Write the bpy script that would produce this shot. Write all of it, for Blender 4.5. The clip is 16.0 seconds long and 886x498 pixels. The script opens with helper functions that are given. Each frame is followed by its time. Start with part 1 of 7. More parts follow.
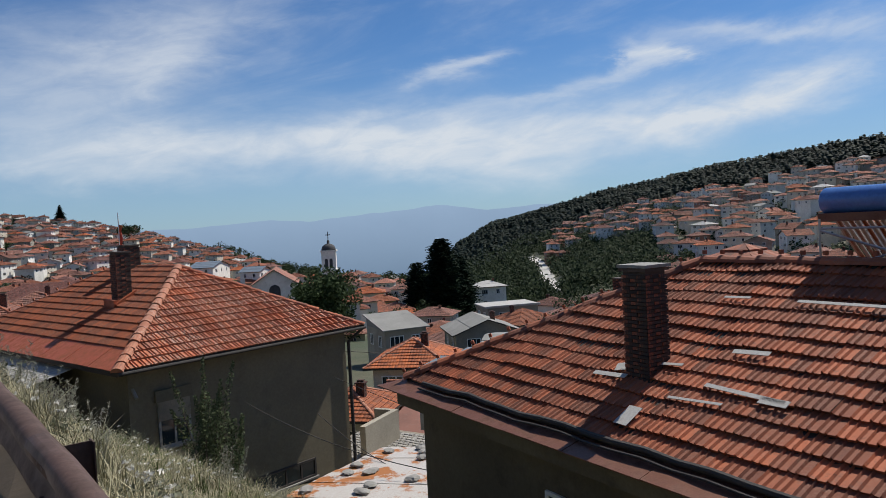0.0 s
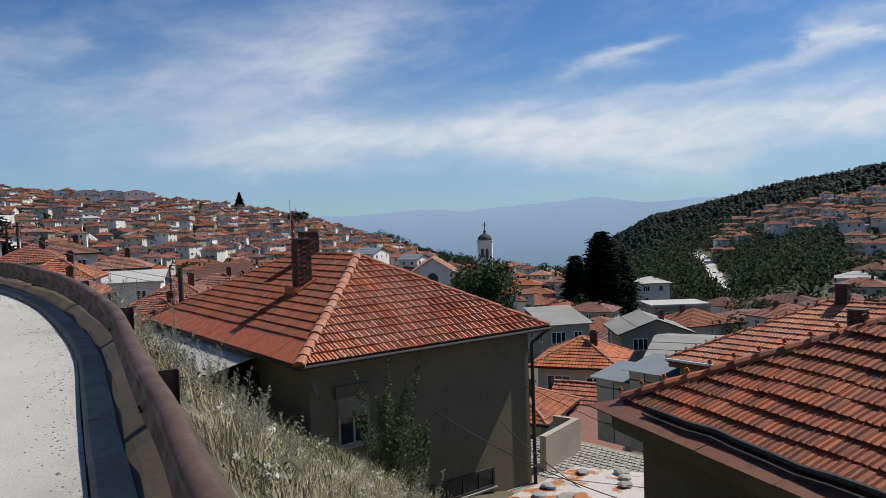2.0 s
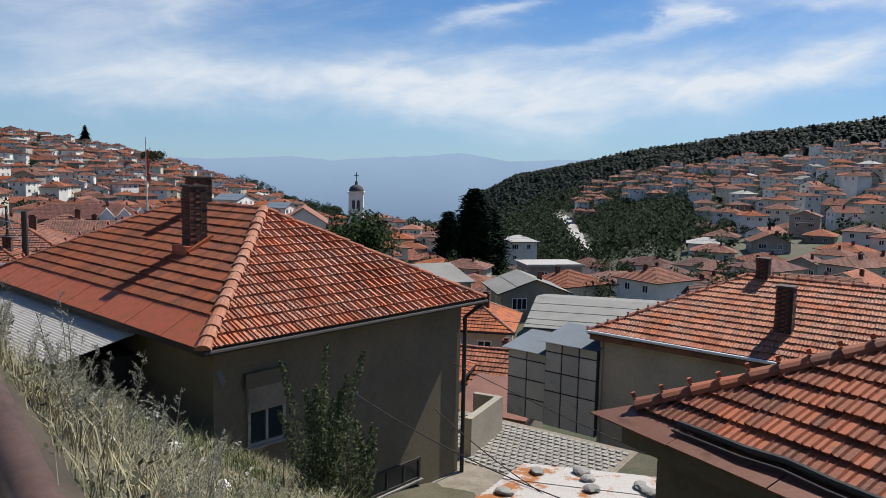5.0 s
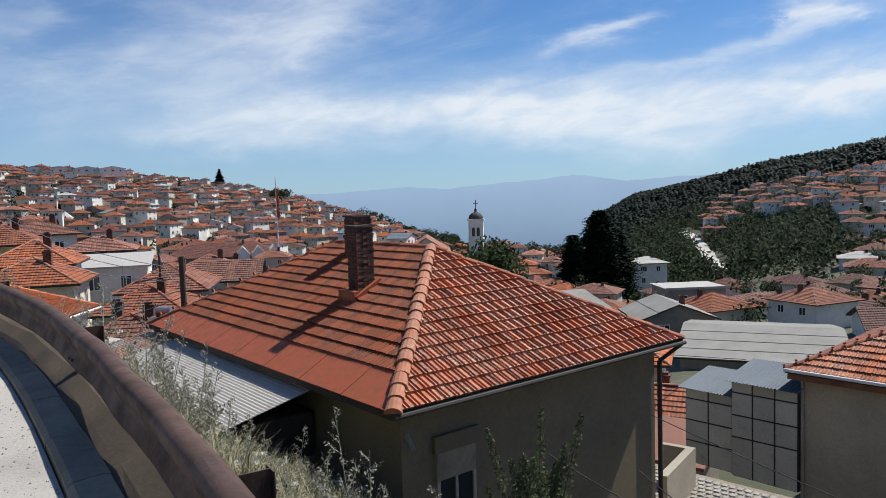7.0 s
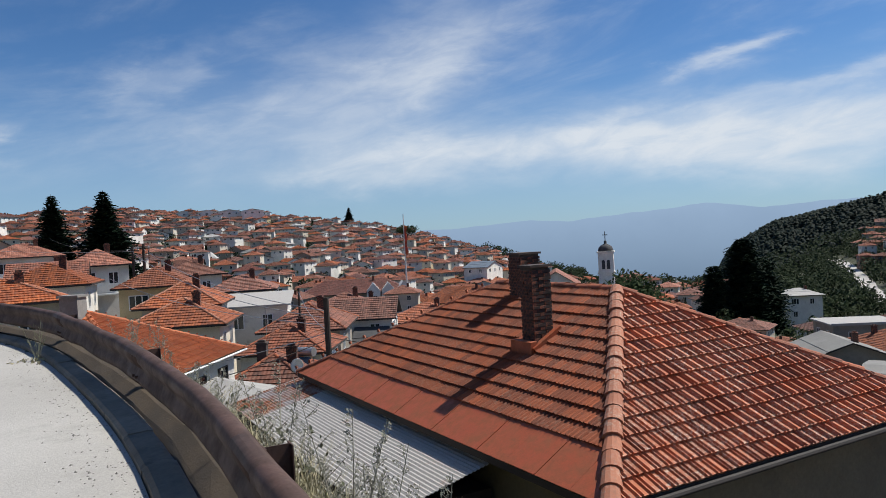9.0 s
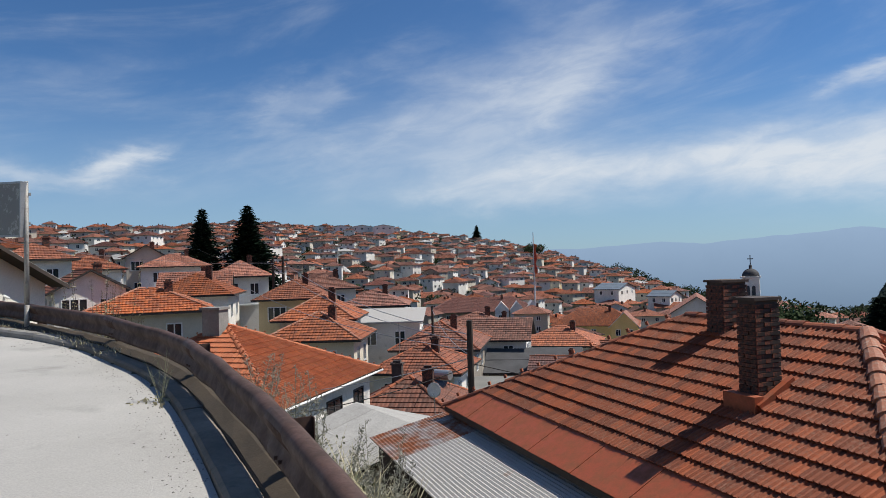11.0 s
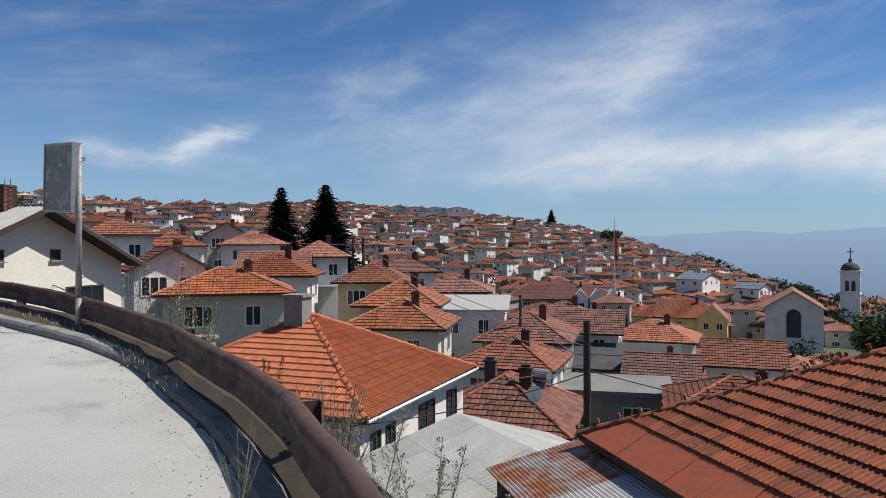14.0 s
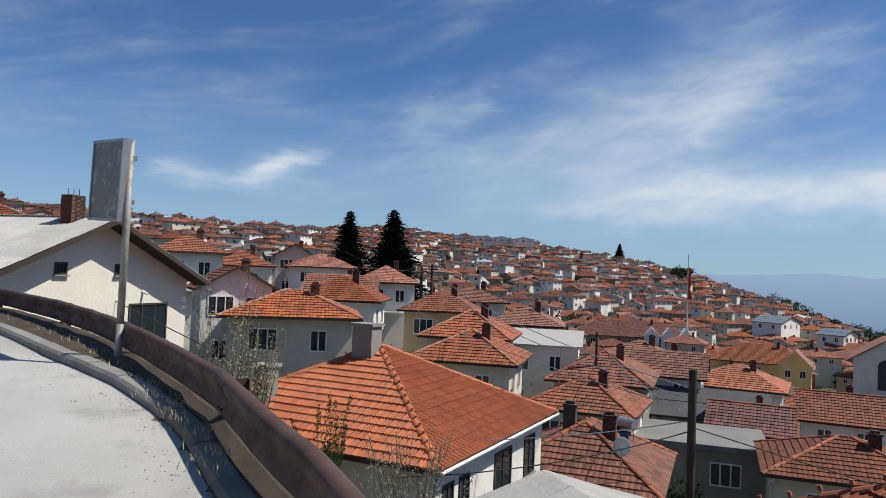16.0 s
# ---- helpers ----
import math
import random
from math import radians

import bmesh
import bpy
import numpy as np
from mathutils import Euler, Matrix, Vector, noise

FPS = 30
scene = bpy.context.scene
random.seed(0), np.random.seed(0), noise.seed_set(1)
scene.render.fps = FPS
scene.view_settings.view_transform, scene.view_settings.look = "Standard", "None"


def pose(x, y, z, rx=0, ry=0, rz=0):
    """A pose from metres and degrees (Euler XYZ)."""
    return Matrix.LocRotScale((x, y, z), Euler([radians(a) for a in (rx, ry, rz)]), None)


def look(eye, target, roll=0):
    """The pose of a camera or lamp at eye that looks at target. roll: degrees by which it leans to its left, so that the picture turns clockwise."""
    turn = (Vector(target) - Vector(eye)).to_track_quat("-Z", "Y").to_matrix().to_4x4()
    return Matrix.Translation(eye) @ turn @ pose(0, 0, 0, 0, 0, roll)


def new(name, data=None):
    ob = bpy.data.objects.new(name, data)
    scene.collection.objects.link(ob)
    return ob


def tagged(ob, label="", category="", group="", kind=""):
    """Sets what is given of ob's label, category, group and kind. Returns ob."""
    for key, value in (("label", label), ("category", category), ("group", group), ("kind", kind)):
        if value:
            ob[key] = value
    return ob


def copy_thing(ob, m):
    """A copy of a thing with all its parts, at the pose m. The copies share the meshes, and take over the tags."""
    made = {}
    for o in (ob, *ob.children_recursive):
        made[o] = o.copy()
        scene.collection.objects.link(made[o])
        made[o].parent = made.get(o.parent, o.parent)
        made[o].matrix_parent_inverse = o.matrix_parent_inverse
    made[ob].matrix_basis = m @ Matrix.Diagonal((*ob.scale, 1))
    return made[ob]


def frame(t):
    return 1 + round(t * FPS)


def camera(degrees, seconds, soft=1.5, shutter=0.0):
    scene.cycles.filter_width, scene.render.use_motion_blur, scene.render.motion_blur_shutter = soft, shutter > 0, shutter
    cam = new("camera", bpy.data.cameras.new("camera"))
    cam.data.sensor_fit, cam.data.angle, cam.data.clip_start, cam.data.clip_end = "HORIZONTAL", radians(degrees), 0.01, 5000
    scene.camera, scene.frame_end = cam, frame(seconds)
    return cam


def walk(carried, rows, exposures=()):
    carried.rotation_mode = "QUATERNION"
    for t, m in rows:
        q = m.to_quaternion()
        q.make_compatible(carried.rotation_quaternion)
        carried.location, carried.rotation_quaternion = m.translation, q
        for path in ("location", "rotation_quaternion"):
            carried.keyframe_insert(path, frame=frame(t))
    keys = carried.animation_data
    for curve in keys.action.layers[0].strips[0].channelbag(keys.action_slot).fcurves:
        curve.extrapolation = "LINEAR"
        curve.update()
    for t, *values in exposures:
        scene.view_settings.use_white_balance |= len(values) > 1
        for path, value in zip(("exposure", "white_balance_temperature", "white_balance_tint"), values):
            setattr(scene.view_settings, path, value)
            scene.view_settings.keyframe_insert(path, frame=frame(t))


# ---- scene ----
cam = camera(63.8, 16.0, soft=0.8)
PATH = [
    (0, (3.739, -3.979, 3.396), (3.918, -1.989, 3.329), -3.1),
    (0.5, (3.456, -3.402, 3.44), (3.451, -1.403, 3.384), -4.9),
    (1, (3.169, -2.809, 3.441), (3.159, -0.81, 3.409), -4.4),
    (1.5, (2.839, -2.278, 3.415), (2.748, -0.28, 3.377), -2.2),
    (2, (2.568, -1.755, 3.451), (2.32, 0.228, 3.377), -1.9),
    (2.5, (2.229, -1.324, 3.472), (2.091, 0.663, 3.286), 0.7),
    (3, (1.943, -0.761, 3.479), (1.725, 1.22, 3.311), -1.2),
    (3.5, (1.556, -0.223, 3.453), (1.519, 1.77, 3.299), -1.0),
    (4, (1.239, 0.357, 3.457), (1.256, 2.349, 3.276), -1.3),
    (4.2, (1.073, 0.587, 3.484), (1.158, 2.577, 3.309), 2.0),
    (6.3, (-0.57, 2.673, 3.57), (-0.362, 4.641, 3.281), -0.9),
    (6.5, (-0.78, 2.902, 3.587), (-0.737, 4.883, 3.316), -1.1),
    (7, (-1.13, 3.337, 3.66), (-1.325, 5.323, 3.522), -1.8),
    (7.5, (-1.541, 3.795, 3.735), (-1.785, 5.773, 3.568), -2.1),
    (8, (-1.909, 4.31, 3.727), (-2.309, 6.265, 3.59), 0.3),
    (8.5, (-2.316, 4.843, 3.743), (-2.703, 6.802, 3.626), -1.2),
    (9, (-2.715, 5.494, 3.753), (-3.245, 7.423, 3.725), -3.2),
    (9.5, (-3.169, 6.139, 3.787), (-3.763, 8.049, 3.786), -2.3),
    (10, (-3.585, 6.67, 3.795), (-4.271, 8.548, 3.815), -0.7),
    (10.2, (-3.765, 6.835, 3.787), (-4.542, 8.678, 3.803), -0.2),
    (12.3, (-5.678, 8.835, 3.955), (-6.63, 10.592, 4.039), -3.6),
    (12.5, (-5.874, 8.966, 3.968), (-6.943, 10.645, 4.166), -4.4),
    (13, (-6.449, 9.393, 4.029), (-7.525, 11.069, 4.206), -1.7),
    (13.5, (-6.887, 9.793, 3.974), (-7.886, 11.523, 4.055), -1.2),
    (14, (-7.333, 10.235, 4.039), (-8.368, 11.947, 4.032), -0.2),
    (14.5, (-7.733, 10.575, 4.001), (-8.821, 12.251, 3.91), 1.6),
    (15, (-8.195, 11.007, 3.98), (-9.404, 12.6, 3.994), 2.8),
    (15.5, (-8.62, 11.345, 4.04), (-9.931, 12.853, 4.133), 1.9),
    (16, (-9.128, 11.811, 4.061), (-10.312, 13.421, 4.132), 2.2),
]
walk(cam, [(t, look(eye, target, roll)) for t, eye, target, roll in PATH], [(0, -0.05), (3, 0.0), (5, 0.14), (7, 0.2), (8.5, 0.06), (10, 0.0), (13, 0.0), (16, 0.02)])

# ---- light and sky ----
SUN_DIR = Vector((1.75, 1.20, 2.95)).normalized()
sun = new("sun", bpy.data.lights.new("sun", "SUN"))
sun.data.energy, sun.data.angle, sun.data.color = 5.0, radians(0.53), (1.0, 0.95, 0.87)
sun.matrix_world = look((0, 0, 60), Vector((0, 0, 60)) - SUN_DIR)


def build_world():
    world = bpy.data.worlds.new("sky")
    scene.world = world
    world.use_nodes = True
    nt = world.node_tree
    nt.nodes.clear()
    N, L = nt.nodes.new, nt.links.new
    out, bg = N("ShaderNodeOutputWorld"), N("ShaderNodeBackground")
    sky = N("ShaderNodeTexSky")
    sky.sky_type, sky.sun_disc = "NISHITA", False
    sky.sun_elevation = math.asin(SUN_DIR.z)
    sky.sun_rotation = math.atan2(SUN_DIR.x, SUN_DIR.y)
    sky.altitude, sky.air_density, sky.dust_density, sky.ozone_density = 1300, 1.0, 0.6, 1.6
    tc, sep = N("ShaderNodeTexCoord"), N("ShaderNodeSeparateXYZ")
    L(tc.outputs["Generated"], sep.inputs[0])

    def calc(op, *args):
        n = N("ShaderNodeMath"); n.operation = op
        for k, a in enumerate(args):
            if isinstance(a, (int, float)):
                n.inputs[k].default_value = a
            else:
                L(a, n.inputs[k])
        return n.outputs[0]

    def step(value, lo, hi):
        r = N("ShaderNodeMapRange"); r.interpolation_type = "SMOOTHSTEP"
        r.inputs["From Min"].default_value, r.inputs["From Max"].default_value = lo, hi
        L(value, r.inputs["Value"])
        return r.outputs[0]

    def cloud_noise(x, y, detail, rough, warp=0.0):
        c = N("ShaderNodeCombineXYZ"); L(x, c.inputs[0]); L(y, c.inputs[1])
        n = N("ShaderNodeTexNoise")
        n.inputs["Scale"].default_value, n.inputs["Detail"].default_value = 1.0, detail
        n.inputs["Roughness"].default_value, n.inputs["Distortion"].default_value = rough, warp
        L(c.outputs[0], n.inputs["Vector"])
        return n.outputs["Fac"]
    # bearing to the left of north and height over the horizon, in degrees
    az = calc("MULTIPLY", calc("ARCTAN2", calc("MULTIPLY", sep.outputs["X"], -1.0), sep.outputs["Y"]), 57.2958)
    el = calc("MULTIPLY", calc("ARCSINE", sep.outputs["Z"]), 57.2958)
    # fibres climb gently to the east and fray the edges of the strokes
    along = calc("ADD", calc("MULTIPLY", az, 0.9), calc("MULTIPLY", el, -0.38))
    across = calc("ADD", el, calc("MULTIPLY", az, 0.20))
    wisp = cloud_noise(calc("MULTIPLY", along, 0.045), calc("MULTIPLY", across, 0.20), 8.0, 0.60, 0.5)
    fray = cloud_noise(calc("MULTIPLY", az, 0.16), calc("MULTIPLY", el, 0.42), 7.0, 0.62, 0.4)
    roll = cloud_noise(calc("MULTIPLY", az, 0.11), calc("MULTIPLY_ADD", el, 0.30, 9.0), 6.0, 0.58, 0.3)
    fine = cloud_noise(calc("MULTIPLY", along, 0.20), calc("MULTIPLY", across, 0.55), 8.0, 0.60, 0.5)
    az_w = calc("ADD", az, calc("MULTIPLY", calc("SUBTRACT", fray, 0.5), 9.0))
    el_w = calc("ADD", el, calc("MULTIPLY", calc("SUBTRACT", roll, 0.5), 4.2))
    total = None
    for a0, e0, a1, e1, thick, dense in STROKES:
        length = math.hypot(a1 - a0, e1 - e0)
        c, d = (a1 - a0) / length, (e1 - e0) / length
        ca, ce = (a0 + a1) / 2, (e0 + e1) / 2
        half = length * 0.5 + thick
        u = calc("MULTIPLY_ADD", az_w, c / half, calc("MULTIPLY_ADD", el_w, d / half, -(ca * c + ce * d) / half))
        v = calc("MULTIPLY_ADD", az_w, -d / thick, calc("MULTIPLY_ADD", el_w, c / thick, (ca * d - ce * c) / thick))
        u2 = calc("MULTIPLY", u, u)
        r = calc("MULTIPLY_ADD", u2, u2, calc("MULTIPLY", calc("MULTIPLY", v, v), 0.55))
        body = calc("MULTIPLY", calc("EXPONENT", calc("MULTIPLY", r, -1.0)), dense)
        total = body if total is None else calc("ADD", total, body)
    total = calc("MULTIPLY", total, calc("MULTIPLY_ADD", step(fine, 0.28, 0.70), 0.42, 0.66))
    # a thin veil everywhere above the haze
    veil = calc("MULTIPLY", step(wisp, 0.42, 0.74), calc("MULTIPLY_ADD", step(fine, 0.3, 0.7), 0.16, 0.10))
    veil = calc("MULTIPLY", veil, step(el, 3.0, 9.0))
    total = calc("MINIMUM", calc("ADD", total, veil), 0.93)
    # pale haze low over the horizon
    haze = N("ShaderNodeMapRange"); haze.interpolation_type = "SMOOTHERSTEP"
    haze.inputs["From Min"].default_value, haze.inputs["From Max"].default_value = 0.30, -0.02
    haze.inputs["To Min"].default_value, haze.inputs["To Max"].default_value = 0.0, 0.55
    L(sep.outputs["Z"], haze.inputs["Value"])
    mh = N("ShaderNodeMix"); mh.data_type = "RGBA"
    mh.inputs["B"].default_value = (4.4, 5.9, 7.5, 1)
    tint = N("ShaderNodeMix"); tint.data_type, tint.blend_type = "RGBA", "MULTIPLY"
    tint.inputs["Factor"].default_value = 1.0
    tint.inputs["B"].default_value = SKY_TINT
    L(sky.outputs[0], tint.inputs["A"])
    L(haze.outputs[0], mh.inputs["Factor"]); L(tint.outputs["Result"], mh.inputs["A"])
    mc = N("ShaderNodeMix"); mc.data_type = "RGBA"
    mc.inputs["B"].default_value = (8.6, 9.2, 9.9, 1)
    L(total, mc.inputs["Factor"]); L(mh.outputs["Result"], mc.inputs["A"])
    L(mc.outputs["Result"], bg.inputs["Color"])
    bg.inputs["Strength"].default_value = 0.082
    L(bg.outputs[0], out.inputs["Surface"])


# long clouds: bearing and height of both ends, half thickness (degrees), density
STROKES = (
    (22.5, 6.8, 0.9, 7.2, 1.45, 0.85), (0.9, 6.6, -23.8, 6.9, 1.64, 0.85), (-23.0, 6.9, -34.8, 8.6, 1.09, 0.85), (-1.7, 5.0, -15.2, 4.2, 1.09, 0.40),
    (-3.7, 11.7, -11.2, 13.0, 0.45, 0.55), (-19.9, 11.9, -24.0, 11.8, 0.59, 0.80), (-9.2, 9.3, -26.0, 11.6, 0.45, 0.40), (-22.8, 13.2, -37.5, 12.0, 0.64, 0.50),
    (26.1, 10.0, 13.7, 14.3, 2.96, 0.22), (32.7, 7.8, 14.6, 15.2, 2.73, 0.27), (28.3, 5.7, 14.8, 4.5, 0.73, 0.30), (51.9, 7.4, 47.5, 8.0, 0.91, 0.40),
    (18.3, 12.3, 7.5, 16.9, 1.59, 0.28), (54.9, 6.6, 46.8, 8.7, 0.55, 0.50), (58.3, 7.0, 55.7, 6.8, 0.55, 0.45), (39.8, 11.4, 33.6, 14.2, 0.91, 0.25))
SKY_TINT = (0.55, 0.86, 1.17, 1)
build_world()


# ---- materials ----
def blank(name):
    m = bpy.data.materials.new(name)
    m.use_nodes = True
    nt = m.node_tree
    return m, nt, nt.nodes["Principled BSDF"]


def link_noise(nt, vec, scale, detail=4.0, rough=0.6):
    n = nt.nodes.new("ShaderNodeTexNoise")
    n.inputs["Scale"].default_value, n.inputs["Detail"].default_value, n.inputs["Roughness"].default_value = scale, detail, rough
    if vec:
        nt.links.new(vec, n.inputs["Vector"])
    return n.outputs["Fac"]


def ramp(nt, fac, lo, hi, a=0.0, b=1.0):
    r = nt.nodes.new("ShaderNodeMapRange")
    for key, v in (("From Min", lo), ("From Max", hi), ("To Min", a), ("To Max", b)):
        r.inputs[key].default_value = v
    nt.links.new(fac, r.inputs["Value"])
    return r.outputs[0]


def mix(nt, fac, a, b, blend="MIX"):
    m = nt.nodes.new("ShaderNodeMix")
    m.data_type, m.blend_type = "RGBA", blend
    for key, v in (("Factor", fac), ("A", a), ("B", b)):
        if isinstance(v, (int, float)):
            m.inputs[key].default_value = v
        elif isinstance(v, tuple):
            m.inputs[key].default_value = (*v, 1)
        else:
            nt.links.new(v, m.inputs[key])
    return m.outputs["Result"]


def bump(nt, bsdf, height, strength, distance=0.02):
    b = nt.nodes.new("ShaderNodeBump")
    b.inputs["Strength"].default_value, b.inputs["Distance"].default_value = strength, distance
    nt.links.new(height, b.inputs["Height"])
    nt.links.new(b.outputs[0], bsdf.inputs["Normal"])


def house_tone(nt):
    """A number of its own for each object, or for each house of a joined crowd, which carries it in the layer "tone"."""
    oi = nt.nodes.new("ShaderNodeObjectInfo").outputs["Random"]
    at = nt.nodes.new("ShaderNodeAttribute")
    at.attribute_name = "tone"
    s = nt.nodes.new("ShaderNodeMath"); s.operation = "ADD"
    nt.links.new(oi, s.inputs[0]); nt.links.new(at.outputs["Fac"], s.inputs[1])
    f = nt.nodes.new("ShaderNodeMath"); f.operation = "FRACT"
    nt.links.new(s.outputs[0], f.inputs[0])
    return f.outputs[0]


def surf(name, col, col2, big=0.6, small=14.0, rough=0.85, relief=0.25, metal=0.0, stain=None, stain_at=(0.58, 0.86), spread=0.12, dist=0.01):
    """A weathered surface: two colours in large patches, fine grain, and stains of a colour of their own."""
    m, nt, bsdf = blank(name)
    tc = nt.nodes.new("ShaderNodeTexCoord").outputs["Object"]
    oi = house_tone(nt)
    c = mix(nt, ramp(nt, link_noise(nt, tc, big, 5), 0.35, 0.65), col, col2)
    grain = link_noise(nt, tc, small, 6, 0.7)
    if stain:
        c = mix(nt, ramp(nt, link_noise(nt, tc, big * 2.3, 8, 0.65), *stain_at), c, stain)
    g = nt.nodes.new("ShaderNodeHueSaturation")
    nt.links.new(c, g.inputs["Color"])
    v = nt.nodes.new("ShaderNodeMath"); v.operation = "MULTIPLY"
    nt.links.new(ramp(nt, grain, 0.25, 0.75, 0.82, 1.18), v.inputs[0])
    nt.links.new(ramp(nt, oi, 0, 1, 1 - spread, 1 + spread), v.inputs[1])
    nt.links.new(v.outputs[0], g.inputs["Value"])
    nt.links.new(g.outputs[0], bsdf.inputs["Base Color"])
    bsdf.inputs["Roughness"].default_value, bsdf.inputs["Metallic"].default_value = rough, metal
    bump(nt, bsdf, grain, relief, dist)
    return m


def tile_field(name, warm, dark, pale, course=0.36, wide=0.23, amount=1.0):
    """Clay tiles for roofs further off: the roll of each tile as relief, its colour by tile, soot and lichen over it."""
    m, nt, bsdf = blank(name)
    N, L = nt.nodes.new, nt.links.new
    uv = N("ShaderNodeUVMap").outputs[0]
    tc = N("ShaderNodeTexCoord").outputs["Object"]
    oi = house_tone(nt)
    sc = N("ShaderNodeVectorMath"); sc.operation = "DIVIDE"; sc.inputs[1].default_value = (wide, course, 1)
    L(uv, sc.inputs[0])
    fl = N("ShaderNodeVectorMath"); fl.operation = "FLOOR"
    L(sc.outputs[0], fl.inputs[0])
    wn = N("ShaderNodeTexWhiteNoise"); wn.noise_dimensions = "3D"
    ad = N("ShaderNodeVectorMath"); ad.operation = "ADD"
    cx = N("ShaderNodeCombineXYZ"); L(oi, cx.inputs[2])
    L(fl.outputs[0], ad.inputs[0]); L(cx.outputs[0], ad.inputs[1]); L(ad.outputs[0], wn.inputs["Vector"])
    c = mix(nt, ramp(nt, wn.outputs["Value"], 0.1, 1.0), warm, dark)
    c = mix(nt, ramp(nt, link_noise(nt, tc, 0.5, 6), 0.46, 0.72, 0, 0.55), c, dark)
    c = mix(nt, ramp(nt, link_noise(nt, tc, 2.1, 8, 0.7), 0.54, 0.74, 0, 0.4), c, pale)
    hs = N("ShaderNodeHueSaturation")
    L(c, hs.inputs["Color"])
    L(ramp(nt, oi, 0, 1, 0.56, 1.14), hs.inputs["Value"])
    mm = N("ShaderNodeMath"); mm.operation = "MULTIPLY_ADD"; mm.inputs[1].default_value, mm.inputs[2].default_value = 7.31, 0.0
    L(oi, mm.inputs[0])
    fr = N("ShaderNodeMath"); fr.operation = "FRACT"; L(mm.outputs[0], fr.inputs[0])
    L(ramp(nt, fr.outputs[0], 0, 1, 0.84, 1.14), hs.inputs["Saturation"])
    L(hs.outputs[0], bsdf.inputs["Base Color"])
    bsdf.inputs["Roughness"].default_value = 0.85
    # roll of the tile across, lip of the course along
    sp = N("ShaderNodeSeparateXYZ"); L(sc.outputs[0], sp.inputs[0])
    fx = N("ShaderNodeMath"); fx.operation = "PINGPONG"; fx.inputs[1].default_value = 0.5; L(sp.outputs[0], fx.inputs[0])
    fy = N("ShaderNodeMath"); fy.operation = "FRACT"; L(sp.outputs[1], fy.inputs[0])
    hh = N("ShaderNodeMath"); hh.operation = "MULTIPLY_ADD"; hh.inputs[1].default_value = -0.5
    L(fy.outputs[0], hh.inputs[0]); L(fx.outputs[0], hh.inputs[2])
    bump(nt, bsdf, hh.outputs[0], 0.8 * amount, 0.06)
    return m


def tile_clay(name, warm, dark, pale, lichen=1.0):
    """Clay of the single tiles: each one its own shade, mottled with soot and lichen."""
    m, nt, bsdf = blank(name)
    N, L = nt.nodes.new, nt.links.new
    geo = N("ShaderNodeNewGeometry")
    oi = N("ShaderNodeObjectInfo").outputs["Random"]
    s = N("ShaderNodeMath"); s.operation = "ADD"; L(geo.outputs["Random Per Island"], s.inputs[0]); L(oi, s.inputs[1])
    f = N("ShaderNodeMath"); f.operation = "FRACT"; L(s.outputs[0], f.inputs[0])
    pos = geo.outputs["Position"]
    c = mix(nt, ramp(nt, f.outputs[0], 0.0, 1.0), warm, dark)
    c = mix(nt, ramp(nt, link_noise(nt, pos, 0.55, 5), 0.42, 0.70, 0, 0.5), c, dark)
    c = mix(nt, ramp(nt, link_noise(nt, pos, 9, 8, 0.7), 0.56, 0.72, 0, 0.75), c, tuple(0.35 * v for v in dark))
    patch = ramp(nt, link_noise(nt, pos, 1.1, 3), 0.38, 0.58)
    spots = ramp(nt, link_noise(nt, pos, 18, 8, 0.75), 0.48, 0.62)
    both = N("ShaderNodeMath"); both.operation = "MULTIPLY"; L(patch, both.inputs[0]); L(spots, both.inputs[1])
    c = mix(nt, ramp(nt, both.outputs[0], 0, 1, 0, lichen), c, pale)
    L(c, bsdf.inputs["Base Color"])
    bsdf.inputs["Roughness"].default_value = 0.78
    bump(nt, bsdf, link_noise(nt, pos, 60, 6, 0.7), 0.3, 0.01)
    return m


def rusty(name, paint, rust, lo, hi, rough=0.5, metal=0.3, scale=1.6):
    m, nt, bsdf = blank(name)
    tc = nt.nodes.new("ShaderNodeNewGeometry").outputs["Position"]
    n = link_noise(nt, tc, scale, 9, 0.68)
    c = mix(nt, ramp(nt, n, lo, hi), paint, rust)
    c = mix(nt, ramp(nt, link_noise(nt, tc, 26, 6, 0.7), 0.3, 0.8, 0, 0.5), c, tuple(0.5 * v for v in rust))
    nt.links.new(c, bsdf.inputs["Base Color"])
    nt.links.new(ramp(nt, n, lo, hi, rough, 0.9), bsdf.inputs["Roughness"])
    bsdf.inputs["Metallic"].default_value = metal
    bump(nt, bsdf, link_noise(nt, tc, 34, 6), 0.25, 0.01)
    return m


def leafy(name, a, b, rough=0.7):
    m, nt, bsdf = blank(name)
    geo = nt.nodes.new("ShaderNodeNewGeometry")
    c = mix(nt, geo.outputs["Random Per Island"], a, b)
    c = mix(nt, ramp(nt, link_noise(nt, geo.outputs["Position"], 0.35, 4), 0.35, 0.7, 0, 0.6), c, tuple(0.55 * v for v in b))
    nt.links.new(c, bsdf.inputs["Base Color"])
    bsdf.inputs["Roughness"].default_value = rough
    bsdf.inputs["Specular IOR Level"].default_value = 0.08
    return m


def glass(name, col=(0.02, 0.03, 0.035), rough=0.06):
    m, nt, bsdf = blank(name)
    bsdf.inputs["Base Color"].default_value = (*col, 1)
    bsdf.inputs["Roughness"].default_value = rough
    bsdf.inputs["IOR"].default_value = 1.5
    return m


